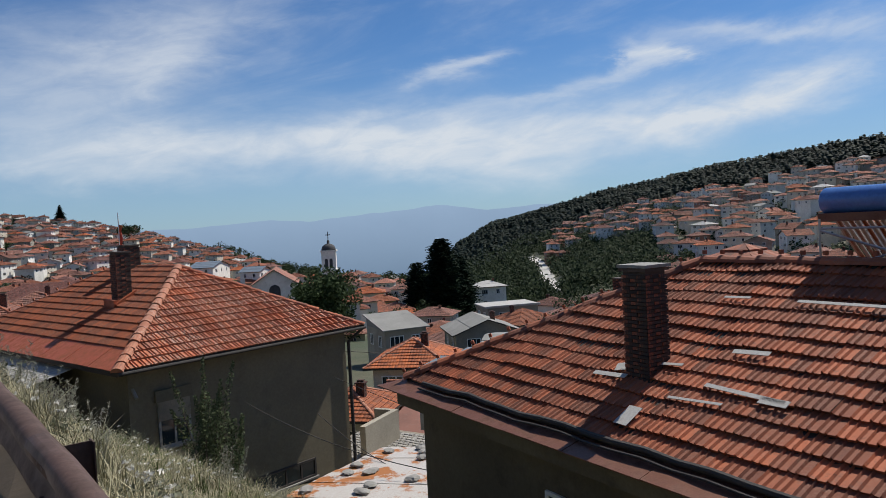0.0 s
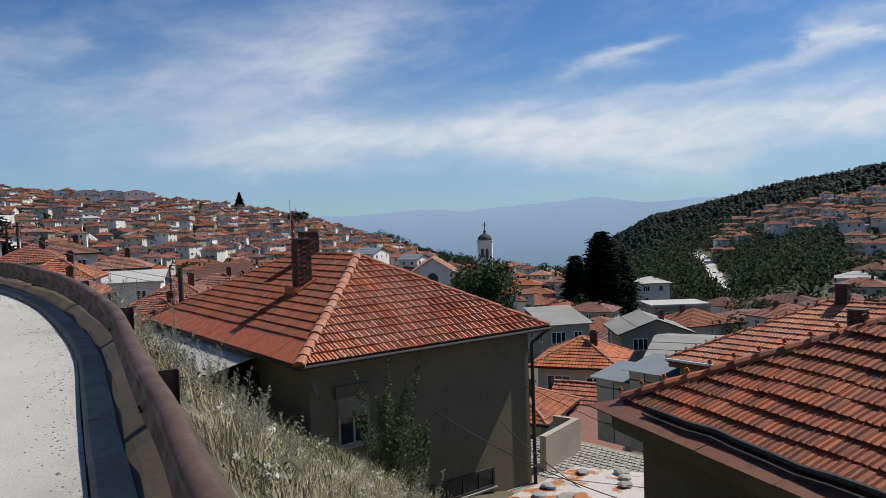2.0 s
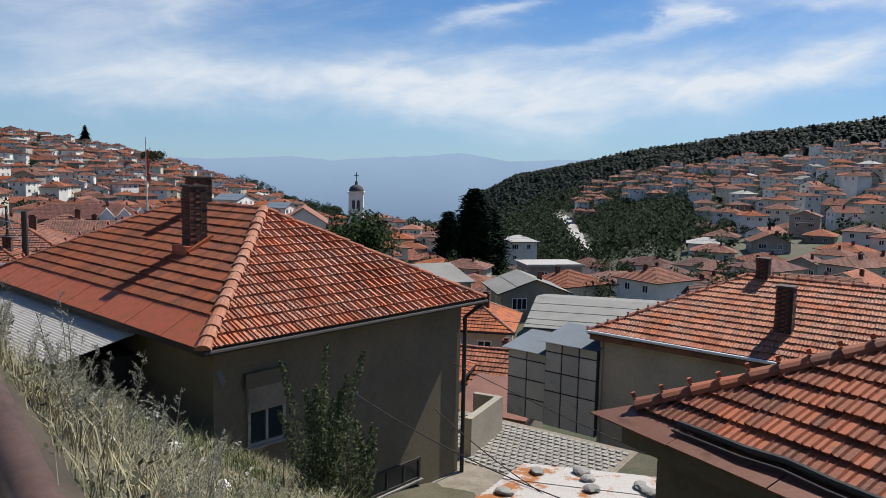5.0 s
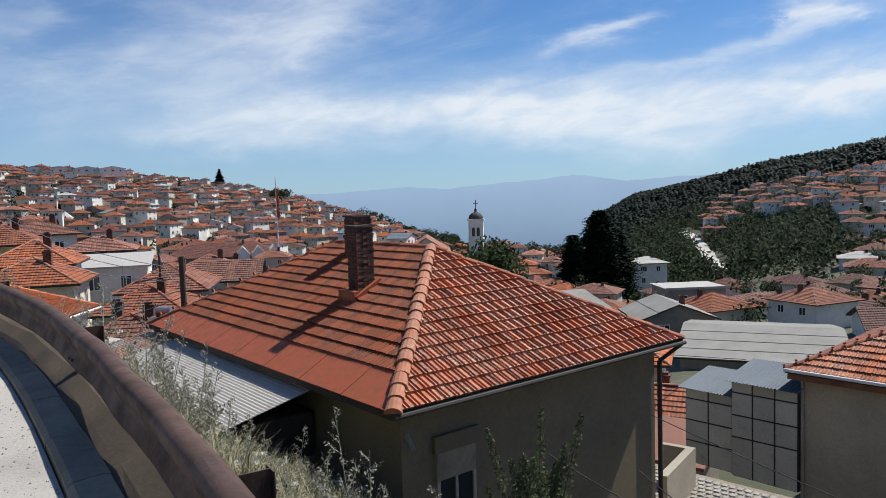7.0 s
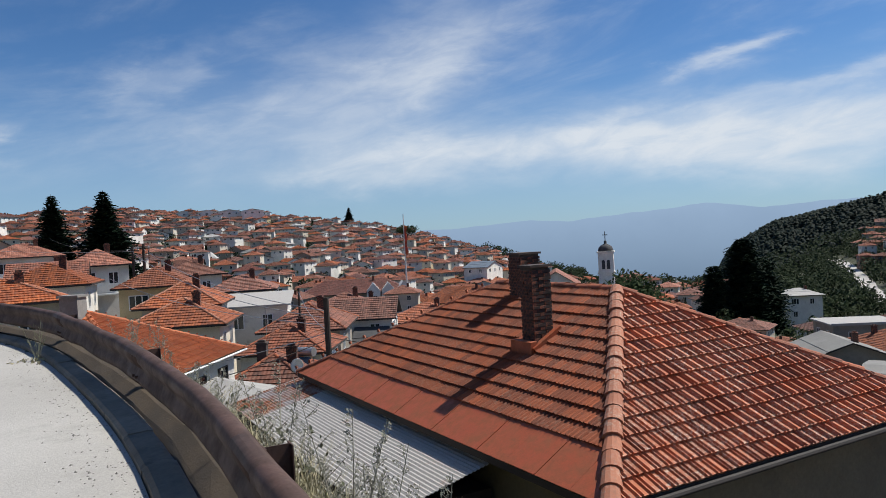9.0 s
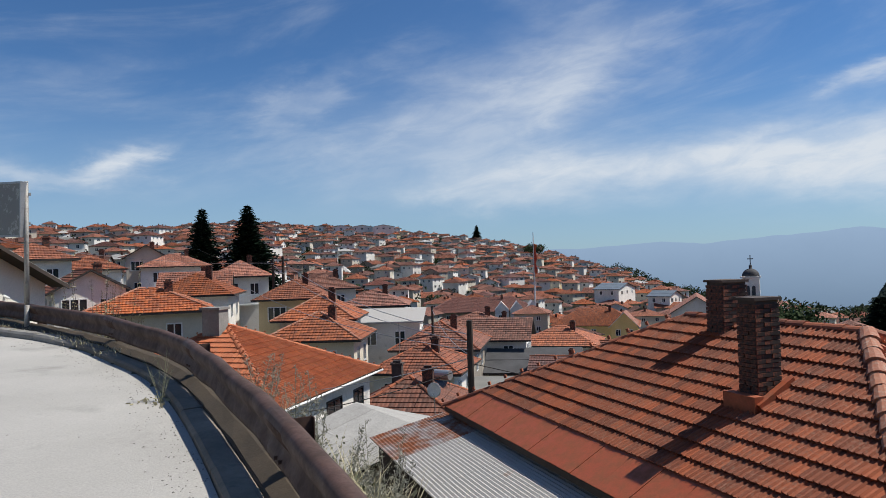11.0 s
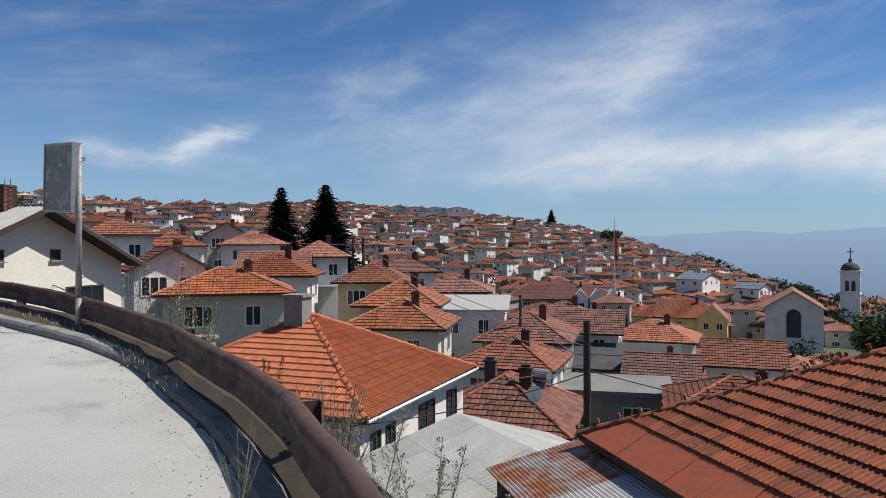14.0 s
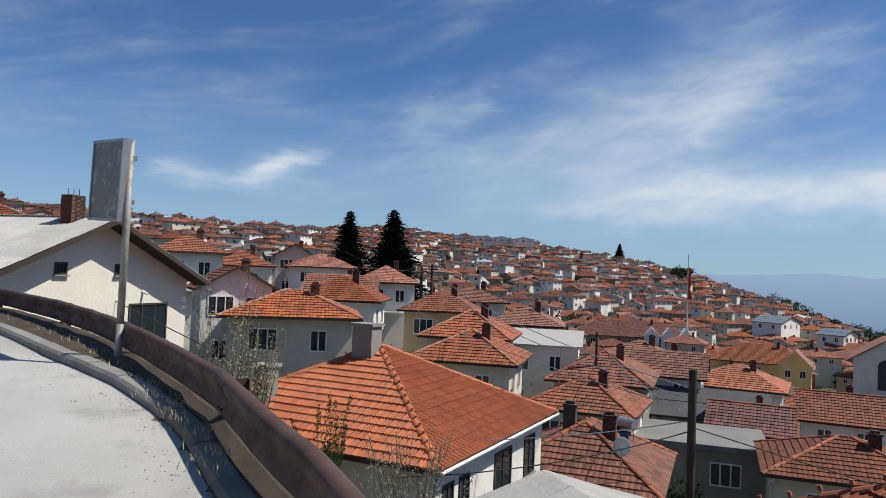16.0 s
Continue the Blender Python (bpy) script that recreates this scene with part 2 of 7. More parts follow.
TILE = tile_field("roof_tiles", (0.44, 0.145, 0.068), (0.20, 0.072, 0.042), (0.42, 0.29, 0.21))
TILE_OLD = tile_field("old_roof_tiles", (0.33, 0.118, 0.068), (0.13, 0.056, 0.038), (0.36, 0.27, 0.21))
TILE_DARK = tile_field("brown_roof_tiles", (0.20, 0.07, 0.05), (0.09, 0.04, 0.032), (0.25, 0.2, 0.17))
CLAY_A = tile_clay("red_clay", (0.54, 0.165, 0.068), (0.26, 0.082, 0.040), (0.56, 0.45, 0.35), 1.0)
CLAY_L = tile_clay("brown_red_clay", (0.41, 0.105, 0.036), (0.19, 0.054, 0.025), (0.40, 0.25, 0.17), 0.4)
CLAY_B = tile_clay("worn_clay", (0.45, 0.125, 0.050), (0.17, 0.054, 0.028), (0.32, 0.18, 0.12), 0.45)
CLAY_F = tile_clay("new_clay", (0.52, 0.160, 0.060), (0.36, 0.105, 0.042), (0.48, 0.26, 0.15), 0.5)
CAP = tile_clay("pale_ridge_clay", (0.44, 0.17, 0.09), (0.33, 0.12, 0.065), (0.46, 0.33, 0.25))
WALL_MATS = [
    surf("white_render", (0.80, 0.775, 0.71), (0.68, 0.65, 0.585), stain=(0.33, 0.30, 0.25)),
    surf("cream_render", (0.64, 0.58, 0.47), (0.53, 0.48, 0.385), stain=(0.28, 0.25, 0.2)),
    surf("grey_render", (0.34, 0.30, 0.24), (0.25, 0.22, 0.18), stain=(0.16, 0.14, 0.115)),
    surf("ochre_render", (0.56, 0.45, 0.26), (0.47, 0.38, 0.22), stain=(0.36, 0.30, 0.2)),
    surf("brick_wall", (0.36, 0.17, 0.11), (0.27, 0.13, 0.09), small=30, stain=(0.40, 0.36, 0.32)),
]
YELLOW = surf("yellow_paint", (0.78, 0.58, 0.24), (0.70, 0.52, 0.21))
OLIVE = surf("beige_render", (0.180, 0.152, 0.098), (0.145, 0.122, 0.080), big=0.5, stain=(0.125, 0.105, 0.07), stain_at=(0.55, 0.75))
# darker copy of the beige render, for the worn house's shaded side
OLIVE_SHADE = surf("shaded_beige_render", (0.135, 0.113, 0.072), (0.105, 0.088, 0.057), big=0.5, stain=(0.06, 0.05, 0.036), stain_at=(0.55, 0.75))
# dirt toned dark and brown for the neutral shade under the rail
DIRT = surf("shaded_dirt", (0.085, 0.062, 0.038), (0.052, 0.039, 0.025), big=1.5, small=25, relief=0.6)
CREAM = surf("pale_render", (0.70, 0.67, 0.57), (0.65, 0.62, 0.53), stain=(0.55, 0.5, 0.42), stain_at=(0.62, 0.8))
CONCRETE = surf("concrete", (0.29, 0.28, 0.255), (0.21, 0.20, 0.185), big=1.5, relief=0.5, stain=(0.17, 0.165, 0.15))
FIBRO = surf("fibre_cement", (0.42, 0.41, 0.385), (0.34, 0.33, 0.31), big=0.8, stain=(0.28, 0.27, 0.25))
FLATROOF = surf("screed_roof", (0.235, 0.23, 0.21), (0.185, 0.18, 0.165), big=0.4, stain=(0.14, 0.135, 0.125))
TAR = surf("tar_paper", (0.075, 0.075, 0.078), (0.05, 0.05, 0.052), relief=0.3)
BLUEROOF = surf("blue_sheet", (0.13, 0.165, 0.20), (0.10, 0.13, 0.165), rough=0.75)
ASPHALT = surf("road_surface", (0.50, 0.485, 0.45), (0.40, 0.385, 0.355), big=0.35, small=55, rough=0.9, relief=0.8, stain=(0.27, 0.26, 0.24), stain_at=(0.54, 0.76), dist=0.006)
ZINC = rusty("zinc_sheet", (0.47, 0.465, 0.44), (0.30, 0.18, 0.11), 0.62, 0.78, 0.8, 0.0)
ZINC_RUST = rusty("rusted_zinc", (0.42, 0.40, 0.37), (0.30, 0.10, 0.04), 0.38, 0.56, 0.5, 0.3)
REDSHEET = rusty("red_sheet", (0.47, 0.105, 0.040), (0.30, 0.095, 0.040), 0.42, 0.66, 0.5, 0.05, 3.5)
BROWNSHEET = rusty("brown_sheet", (0.20, 0.080, 0.045), (0.12, 0.050, 0.032), 0.45, 0.65, 0.45, 0.2)
RAILRUST = rusty("rail_rust", (0.115, 0.061, 0.043), (0.062, 0.037, 0.029), 0.38, 0.66, 0.6, 0.1, 3.0)
PATCHED = rusty("whitewashed_sheet", (0.55, 0.54, 0.51), (0.40, 0.15, 0.045), 0.50, 0.55, 0.6, 0.0, 0.8)
GREYPAINT = rusty("grey_paint", (0.40, 0.39, 0.36), (0.16, 0.13, 0.11), 0.52, 0.72, 0.6, 0.2, 5)
STEEL = surf("dull_steel", (0.42, 0.42, 0.42), (0.34, 0.34, 0.34), rough=0.4, metal=0.7, relief=0.1)
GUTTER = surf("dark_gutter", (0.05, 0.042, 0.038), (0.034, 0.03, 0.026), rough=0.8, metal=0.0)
WHITEP = surf("white_paint", (0.78, 0.78, 0.76), (0.7, 0.7, 0.68), rough=0.5, relief=0.05)
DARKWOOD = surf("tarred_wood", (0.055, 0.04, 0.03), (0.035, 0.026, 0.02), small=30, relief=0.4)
# soot stain spread wide, so it also paints the chimneys' near-black shade
BRICK = surf("chimney_brick", (0.32, 0.105, 0.055), (0.19, 0.07, 0.042), big=4, small=25, stain=(0.04, 0.028, 0.023), stain_at=(0.36, 0.54), spread=0.25)
SOOT = surf("sooty_mortar", (0.10, 0.075, 0.06), (0.06, 0.045, 0.04), big=3)
GLASS = glass("window_glass")
COLLECTOR = glass("collector_glass", (0.012, 0.018, 0.03), 0.1)
BLUETANK = surf("blue_tank", (0.10, 0.22, 0.55), (0.08, 0.18, 0.45), rough=0.25, relief=0.02)
BARK = surf("bark", (0.10, 0.075, 0.055), (0.07, 0.05, 0.04), small=30, relief=0.5)
PINE = leafy("pine_needles", (0.012, 0.022, 0.014), (0.008, 0.016, 0.011))
FIR = leafy("fir_needles", (0.020, 0.040, 0.022), (0.010, 0.020, 0.012))
LEAF = leafy("green_leaves", (0.050, 0.076, 0.026), (0.024, 0.044, 0.015))
SAPLING = leafy("dusty_leaves", (0.095, 0.115, 0.055), (0.045, 0.060, 0.028))
# concrete darkened and warmed for the rail's shade, stains on top
KERBSTONE = surf("stained_shaded_kerb", (0.25, 0.215, 0.165), (0.17, 0.145, 0.11), big=2.0, relief=0.5, stain=(0.045, 0.042, 0.038))
DRY = leafy("dry_grass", (0.64, 0.57, 0.38), (0.32, 0.30, 0.18))
WEED = leafy("pale_weed", (0.46, 0.44, 0.36), (0.26, 0.26, 0.19))
BLOOM = leafy("white_bloom", (0.75, 0.73, 0.66), (0.60, 0.58, 0.50))
HERB = leafy("grey_herb", (0.28, 0.28, 0.20), (0.14, 0.15, 0.09))
GREENG = leafy("green_grass", (0.14, 0.18, 0.05), (0.07, 0.10, 0.03))
HILL = surf("hillside_scrub", (0.045, 0.058, 0.026), (0.085, 0.080, 0.045), big=0.05, small=0.6, relief=0.4, stain=(0.16, 0.14, 0.10), stain_at=(0.60, 0.74), dist=0.3)
EARTH = surf("slope_earth", (0.10, 0.088, 0.055), (0.062, 0.062, 0.032), big=0.7, small=9, relief=0.6, dist=0.05)
COBBLE = surf("cobble", (0.29, 0.275, 0.245), (0.21, 0.20, 0.18), big=1.2, relief=0.4, spread=0.2)


# ---- building blocks ----
def part(name, bm, material, parent=None, label="", smooth=False):
    me = bpy.data.meshes.new(name)
    bm.to_mesh(me)
    bm.free()
    for m in material if isinstance(material, (list, tuple)) else (material,):
        me.materials.append(m)
    if smooth:
        me.polygons.foreach_set("use_smooth", [True] * len(me.polygons))
    ob = new(name, me)
    ob.parent = parent
    return tagged(ob, label)


def thing(name, m, label, category, group="", kind=""):
    ob = new(name)
    ob.matrix_world = m
    ob.empty_display_size = 0.2
    return tagged(ob, label, category, group, kind)


def box(bm, x0, x1, y0, y1, z0, z1, m=None, mat=0):
    vs = [bm.verts.new((x, y, z)) for z in (z0, z1) for x, y in ((x0, y0), (x1, y0), (x1, y1), (x0, y1))]
    fs = [bm.faces.new([vs[i] for i in q]) for q in ((3, 2, 1, 0), (4, 5, 6, 7), (0, 1, 5, 4), (1, 2, 6, 5), (2, 3, 7, 6), (3, 0, 4, 7))]
    for f in fs:
        f.material_index = mat
    if m is not None:
        bmesh.ops.transform(bm, matrix=m, verts=vs)
    return vs


def tube(bm, a, b, r0, r1, n=8, caps=True):
    a, b = Vector(a), Vector(b)
    q = (b - a).to_track_quat("Z", "Y").to_matrix()
    rings = [[bm.verts.new(p + q @ Vector((r * math.cos(2 * math.pi * i / n), r * math.sin(2 * math.pi * i / n), 0))) for i in range(n)] for p, r in ((a, r0), (b, r1))]
    for i in range(n):
        bm.faces.new((rings[0][i], rings[0][(i + 1) % n], rings[1][(i + 1) % n], rings[1][i]))
    if caps:
        bm.faces.new(rings[0][::-1])
        bm.faces.new(rings[1])


def quad_uv(bm, pts, origin, udir, vdir, mat=0):
    """A face whose UV is metres along udir and vdir from origin."""
    uv = bm.loops.layers.uv.verify()
    f = bm.faces.new([bm.verts.new(p) for p in pts])
    f.material_index = mat
    for lp in f.loops:
        d = lp.vert.co - origin
        lp[uv].uv = (d.dot(udir) + 50, d.dot(vdir))
    return f


def course_slope(bm, a, b, c, d, course=0.36, lip=0.045):
    """A tiled slope from the eave a-b to the top d-c in lapped courses, each a step proud of the one above."""
    a, b, c, d = Vector(a), Vector(b), Vector(c), Vector(d)
    u = (b - a).normalized()
    top = (d - a) - u * (d - a).dot(u)
    v = top.normalized()
    n = max(2, round(top.length / course))
    up = u.cross(v)
    uvl = bm.loops.layers.uv.verify()
    for i in range(n):
        s, e = i / n, (i + 1) / n
        p, q = a.lerp(d, s), b.lerp(c, s)
        r, t = b.lerp(c, e), a.lerp(d, e)
        h = up * lip
        quad_uv(bm, (p + h, q + h, r, t) if (r - t).length > 1e-4 else (p + h, q + h, r), a, u, v)
        quad_uv(bm, (p, q, q + h, p + h), a, u, v)


def weld(bm):
    bmesh.ops.remove_doubles(bm, verts=bm.verts, dist=0.0006)


def hip_roof(bm, w, l, z, rise, over=0.62, course=0.36):
    """A hipped roof over a plan w by l, centred, with its eaves at z. Returns the lines of its hips and ridge."""
    x, y = w / 2 + over, l / 2 + over
    k = min(x, y)
    rx, ry = x - k, y - k
    cs = [(-x, -y, z), (x, -y, z), (x, y, z), (-x, y, z)]
    ts = [(-rx, -ry, z + rise), (rx, -ry, z + rise), (rx, ry, z + rise), (-rx, ry, z + rise)]
    for i in range(4):
        j = (i + 1) % 4
        course_slope(bm, cs[i], cs[j], ts[j], ts[i], course)
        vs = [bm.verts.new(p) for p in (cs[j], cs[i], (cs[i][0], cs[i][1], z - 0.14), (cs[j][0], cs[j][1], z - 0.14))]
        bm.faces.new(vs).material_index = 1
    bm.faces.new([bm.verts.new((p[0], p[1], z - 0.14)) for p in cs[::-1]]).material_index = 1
    weld(bm)
    return [(a, b) for a, b in [(cs[i], ts[i]) for i in range(4)] + [(ts[0], ts[2])] if (Vector(a) - Vector(b)).length > 0.3]


def gable_roof(bm, w, l, z, rise, over=0.5, course=0.36):
    """A gabled roof with its ridge along y. Returns the line of its ridge."""
    x, y = w / 2 + over, l / 2 + over
    e = z - rise * over / (w / 2)
    for s in (-1, 1):
        course_slope(bm, (s * x, -s * y, e), (s * x, s * y, e), (0, s * y, z + rise), (0, -s * y, z + rise), course)
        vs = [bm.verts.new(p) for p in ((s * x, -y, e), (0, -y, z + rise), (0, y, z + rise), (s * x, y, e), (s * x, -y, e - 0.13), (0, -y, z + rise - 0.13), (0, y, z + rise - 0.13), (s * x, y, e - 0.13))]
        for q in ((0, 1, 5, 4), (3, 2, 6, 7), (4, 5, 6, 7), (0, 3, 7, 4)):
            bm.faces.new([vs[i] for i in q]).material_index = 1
    weld(bm)
    return [((0, -y, z + rise), (0, y, z + rise))]


def ridge_caps(parent, lines, material, size=0.11, length=0.42, knob=0.0):
    """Half-round cap tiles along the hips and ridges, each lapped over the one below."""
    bm = bmesh.new()
    n = 6
    rows = []
    for yy, r in ((0.0, size * 1.12), (length * 1.12, size * 0.88)):
        rows.append([(r * math.cos(math.pi * k / n), yy, r * math.sin(math.pi * k / n) * 0.8 - 0.03) for k in range(n + 1)])
    vs = [[bm.verts.new(p) for p in r] for r in rows]
    for k in range(n):
        bm.faces.new((vs[0][k + 1], vs[0][k], vs[1][k], vs[1][k + 1]))
    bm.faces.new(vs[0])
    if knob:
        box(bm, -0.035, 0.035, 0.0, 0.06, size * 0.8, size * 0.8 + knob)
    me = bpy.data.meshes.new("ridge_cap")
    bm.to_mesh(me)
    bm.free()
    me.materials.append(material)
    rnd = random.Random(5)
    for a, b in lines:
        a, b = Vector(a), Vector(b)
        d = (b - a).normalized()
        side = d.cross(Vector((0, 0, 1))).normalized()
        up = side.cross(d)
        rot = Matrix((side, d, up)).transposed().to_4x4()
        k = int((b - a).length / length)
        for i in range(k):
            ob = new("ridge_cap", me)
            ob.parent = parent
            ob.matrix_basis = Matrix.Translation(a + d * (i * (b - a).length / k) + up * (0.035 + rnd.uniform(-0.012, 0.012))) @ rot @ Matrix.Rotation(rnd.uniform(-0.04, 0.04), 4, "Z")


# ---- the lie of the land ----
def road_z(x, y):
    return 1.65 + 0.033 * ((x - 3.7) * -0.63 + (y + 4) * 0.777)


RAIL = [(14, -18), (9, -10.5), (5.6, -5.5), (2.5, -0.9), (1.06, 1.21), (-0.81, 3.87), (-2.14, 5.77), (-3.3, 7.2), (-5.19, 9.3), (-6.95, 10.95),
        (-9.72, 13.15), (-11.65, 14.45), (-13.2, 15.2), (-15.2, 16.1), (-18.9, 17.3), (-22.8, 18.1), (-27.3, 18.5), (-33, 18.4), (-40, 17.6), (-50, 15)]


def smooth_line(pts, step):
    """Points every step metres along a smooth line through pts."""
    out = []
    P = [Vector((p[0], p[1])) for p in pts]
    for i in range(1, len(P) - 2):
        n = max(1, round((P[i + 1] - P[i]).length / step))
        for k in range(n):
            t = k / n
            out.append(0.5 * (2 * P[i] + (P[i + 1] - P[i - 1]) * t + (2 * P[i - 1] - 5 * P[i] + 4 * P[i + 1] - P[i + 2]) * t * t + (3 * P[i] - P[i - 1] - 3 * P[i + 1] + P[i + 2]) * t ** 3))
    out.append(P[-2])
    return out


LINE = smooth_line(RAIL, 0.5)
LINE_XY = np.array([(p.x, p.y) for p in LINE])


def beside(x, y):
    """The distance from the rail, positive on the valley side, and the nearest point of its line."""
    d = np.hypot(LINE_XY[:, 0] - x, LINE_XY[:, 1] - y)
    i = int(np.argmin(d))
    j = min(max(i, 1), len(LINE) - 2)
    t = LINE[j + 1] - LINE[j - 1]
    side = t.x * (y - LINE[i].y) - t.y * (x - LINE[i].x)
    return (-1 if side > 0 else 1) * float(d[i]), LINE[i]


# heights of the ground, by bearing (degrees to the left of north) and distance from the bend of the road
RANGES = (45, 80, 150, 250, 400, 600, 900, 1600)
LAND_EAST = {
    -180: (6, 14, 30, 50, 70, 90, 90, 90), -90: (2, 4, 10, 22, 45, 75, 80, 60), -60: (-2, -3, -2, 6, 28, 58, 62, 50), -36: (-8, -10, -12, -6, 15, 45, 42, 30),
    -28: (-9, -11, -14, -8, 6, 36, 36, 20), -20: (-9, -12, -17, -14, 0, 22, 24, 5), -15: (-9, -13, -20, -20, -12, 10, 13, -10), -10: (-10, -14, -20, -23, -22, -3, 0, -40), -7: (-10, -13, -17, -20, -28, -22, -22, -90)}
LAND_WEST = {
    -5: (-10, -13, -17, -18, -30, -44, -70, -130), 0: (-10, -13, -16, -17, -27, -42, -74, -140), 5: (-10, -13, -16, -16, -20, -30, -60, -130), 12: (-10, -13, -17, -17, -13, -7, -46, -120),
    20: (-10, -12, -15, -15, -4, 13, -30, -100), 30: (-9, -11, -12, -9, 6, 28, 0, -60), 40: (-8, -9, -7, 0, 17, 36, 10, -40), 60: (-3, -2, 2, 12, 23, 26, 10, -20), 90: (2, 3, 6, 14, 24, 24, 20, 10), 180: (6, 14, 30, 50, 70, 90, 90, 90)}
LAND = {**LAND_EAST, **LAND_WEST}
BEARINGS = sorted(LAND)
CENTRE = (-3.0, 4.0)


def far_land(x, y):
    dx, dy = x - CENTRE[0], y - CENTRE[1]
    r, az = math.hypot(dx, dy), math.degrees(math.atan2(-dx, dy))
    i = max(k for k in range(len(BEARINGS)) if BEARINGS[k] <= az + 1e-9)
    i = min(i, len(BEARINGS) - 2)
    a, b = BEARINGS[i], BEARINGS[i + 1]
    t = (az - a) / (b - a)
    t = t * t * (3 - 2 * t) * 0.5 + t * 0.5
    va, vb = np.interp(r, RANGES, LAND[a]), np.interp(r, RANGES, LAND[b])
    rough = noise.noise((x / 55, y / 55, 3.0)) * min(2.5, r / 120)
    return float(va + (vb - va) * t) + rough


def near_land(x, y):
    d, p = beside(x, y)
    z = road_z(p.x, p.y)
    if d <= 0.3:
        return z + 0.02 if d > -0.42 else z - 0.4 if d > -7 else z + 0.6 * (-7 - d)
    k = d - 0.3
    fall = 1.15 * k if k < 1.8 else 2.07 + 0.63 * (k - 1.8) if k < 9.8 else 7.11 + 0.10 * (k - 9.8)
    fall += 4.5 * min(1, max(0, (k - 16) / 6))
    return z + 0.02 - fall + 0.12 * noise.noise((x * 0.7, y * 0.7, 1.0)) * min(1, k)


def land(x, y):
    r = math.hypot(x - CENTRE[0], y - CENTRE[1])
    t = min(1, max(0, (r - 24) / 21))
    t = t * t * (3 - 2 * t)
    return (1 - t) * (near_land(x, y) if t < 1 else 0) + t * (far_land(x, y) if t > 0 else 0)


def build_ground():
    rs = [0.01] + [0.5 * k for k in range(1, 70)] + [35 * 1.055 ** k for k in range(1, 72)]
    azs = 240
    verts, faces = [], []
    for r in rs:
        for k in range(azs):
            a = 2 * math.pi * k / azs
            x, y = CENTRE[0] + r * math.sin(a), CENTRE[1] + r * math.cos(a)
            verts.append((x, y, land(x, y)))
    for i in range(len(rs) - 1):
        for k in range(azs):
            j = (k + 1) % azs
            faces.append((i * azs + k, (i + 1) * azs + k, (i + 1) * azs + j, i * azs + j))
    me = bpy.data.meshes.new("ground")
    me.from_pydata(verts, [], faces)
    me.materials.append(EARTH)
    me.materials.append(HILL)
    me.polygons.foreach_set("material_index", [0 if i < 66 * azs else 1 for i in range(len(faces))])
    me.polygons.foreach_set("use_smooth", [True] * len(faces))
    me.update()
    tagged(new("ground", me), "dry grassy slope falling into a green valley", "ground", kind="structure")


def offset_line(off, z_of, pts=None):
    out = []
    pts = pts or LINE
    for i, p in enumerate(pts):
        t = (pts[min(i + 1, len(pts) - 1)] - pts[max(i - 1, 0)]).normalized()
        q = p + Vector((t.y, -t.x)) * off
        out.append(Vector((q.x, q.y, z_of(p.x, p.y))))
    return out


def sweep(bm, rows, closed=True, caps=True):
    """Skins rows of points, each the same number, into a band."""
    vs = [[bm.verts.new(p) for p in r] for r in rows]
    n = len(rows[0])
    for a, b in zip(vs, vs[1:]):
        for i in range(n if closed else n - 1):
            j = (i + 1) % n
            bm.faces.new((a[i], a[j], b[j], b[i]))
    if closed and caps:
        bm.faces.new(vs[0][::-1])
        bm.faces.new(vs[-1])


def kerb_in(p):
    """How far the kerb's road side lies inside the rail: close by at first, further off in the bend."""
    return -float(np.interp(-p.x, (0, 5, 9, 13, 15, 17, 19.2, 26), (0.42, 0.42, 0.36, 0.32, 0.32, 0.46, 0.80, 0.98)))


def kerb_up(p):
    """Kerb lowered along the straight to pass for rail shadow; free in the bend."""
    return 0.45 + 0.55 * min(1, max(0, (-13 - p.x) / 4))


def build_road():
    bm = bmesh.new()
    offs = [-0.5, -1.1, -1.8, -2.6, -3.6, -4.8, -6.2]
    lines = [offset_line(o, lambda x, y: road_z(x, y) + 0.012) for o in offs]
    low = [offset_line(o, lambda x, y: road_z(x, y) - 0.25) for o in (offs[-1], offs[0])]
    for i, p in enumerate(LINE):
        t = (LINE[min(i + 1, len(LINE) - 1)] - LINE[max(i - 1, 0)]).normalized()
        q = p + Vector((t.y, -t.x)) * kerb_in(p)
        lines[0][i].xy, low[1][i].xy = q, q
    rows = [[l[i] for l in lines] + [l[i] for l in low] for i in range(len(LINE))]
    sweep(bm, rows)
    part("road", bm, ASPHALT, label="pale worn concrete road surface, dusty and sunlit")["kind"] = "structure"
    scene.objects["road"]["category"] = "road"


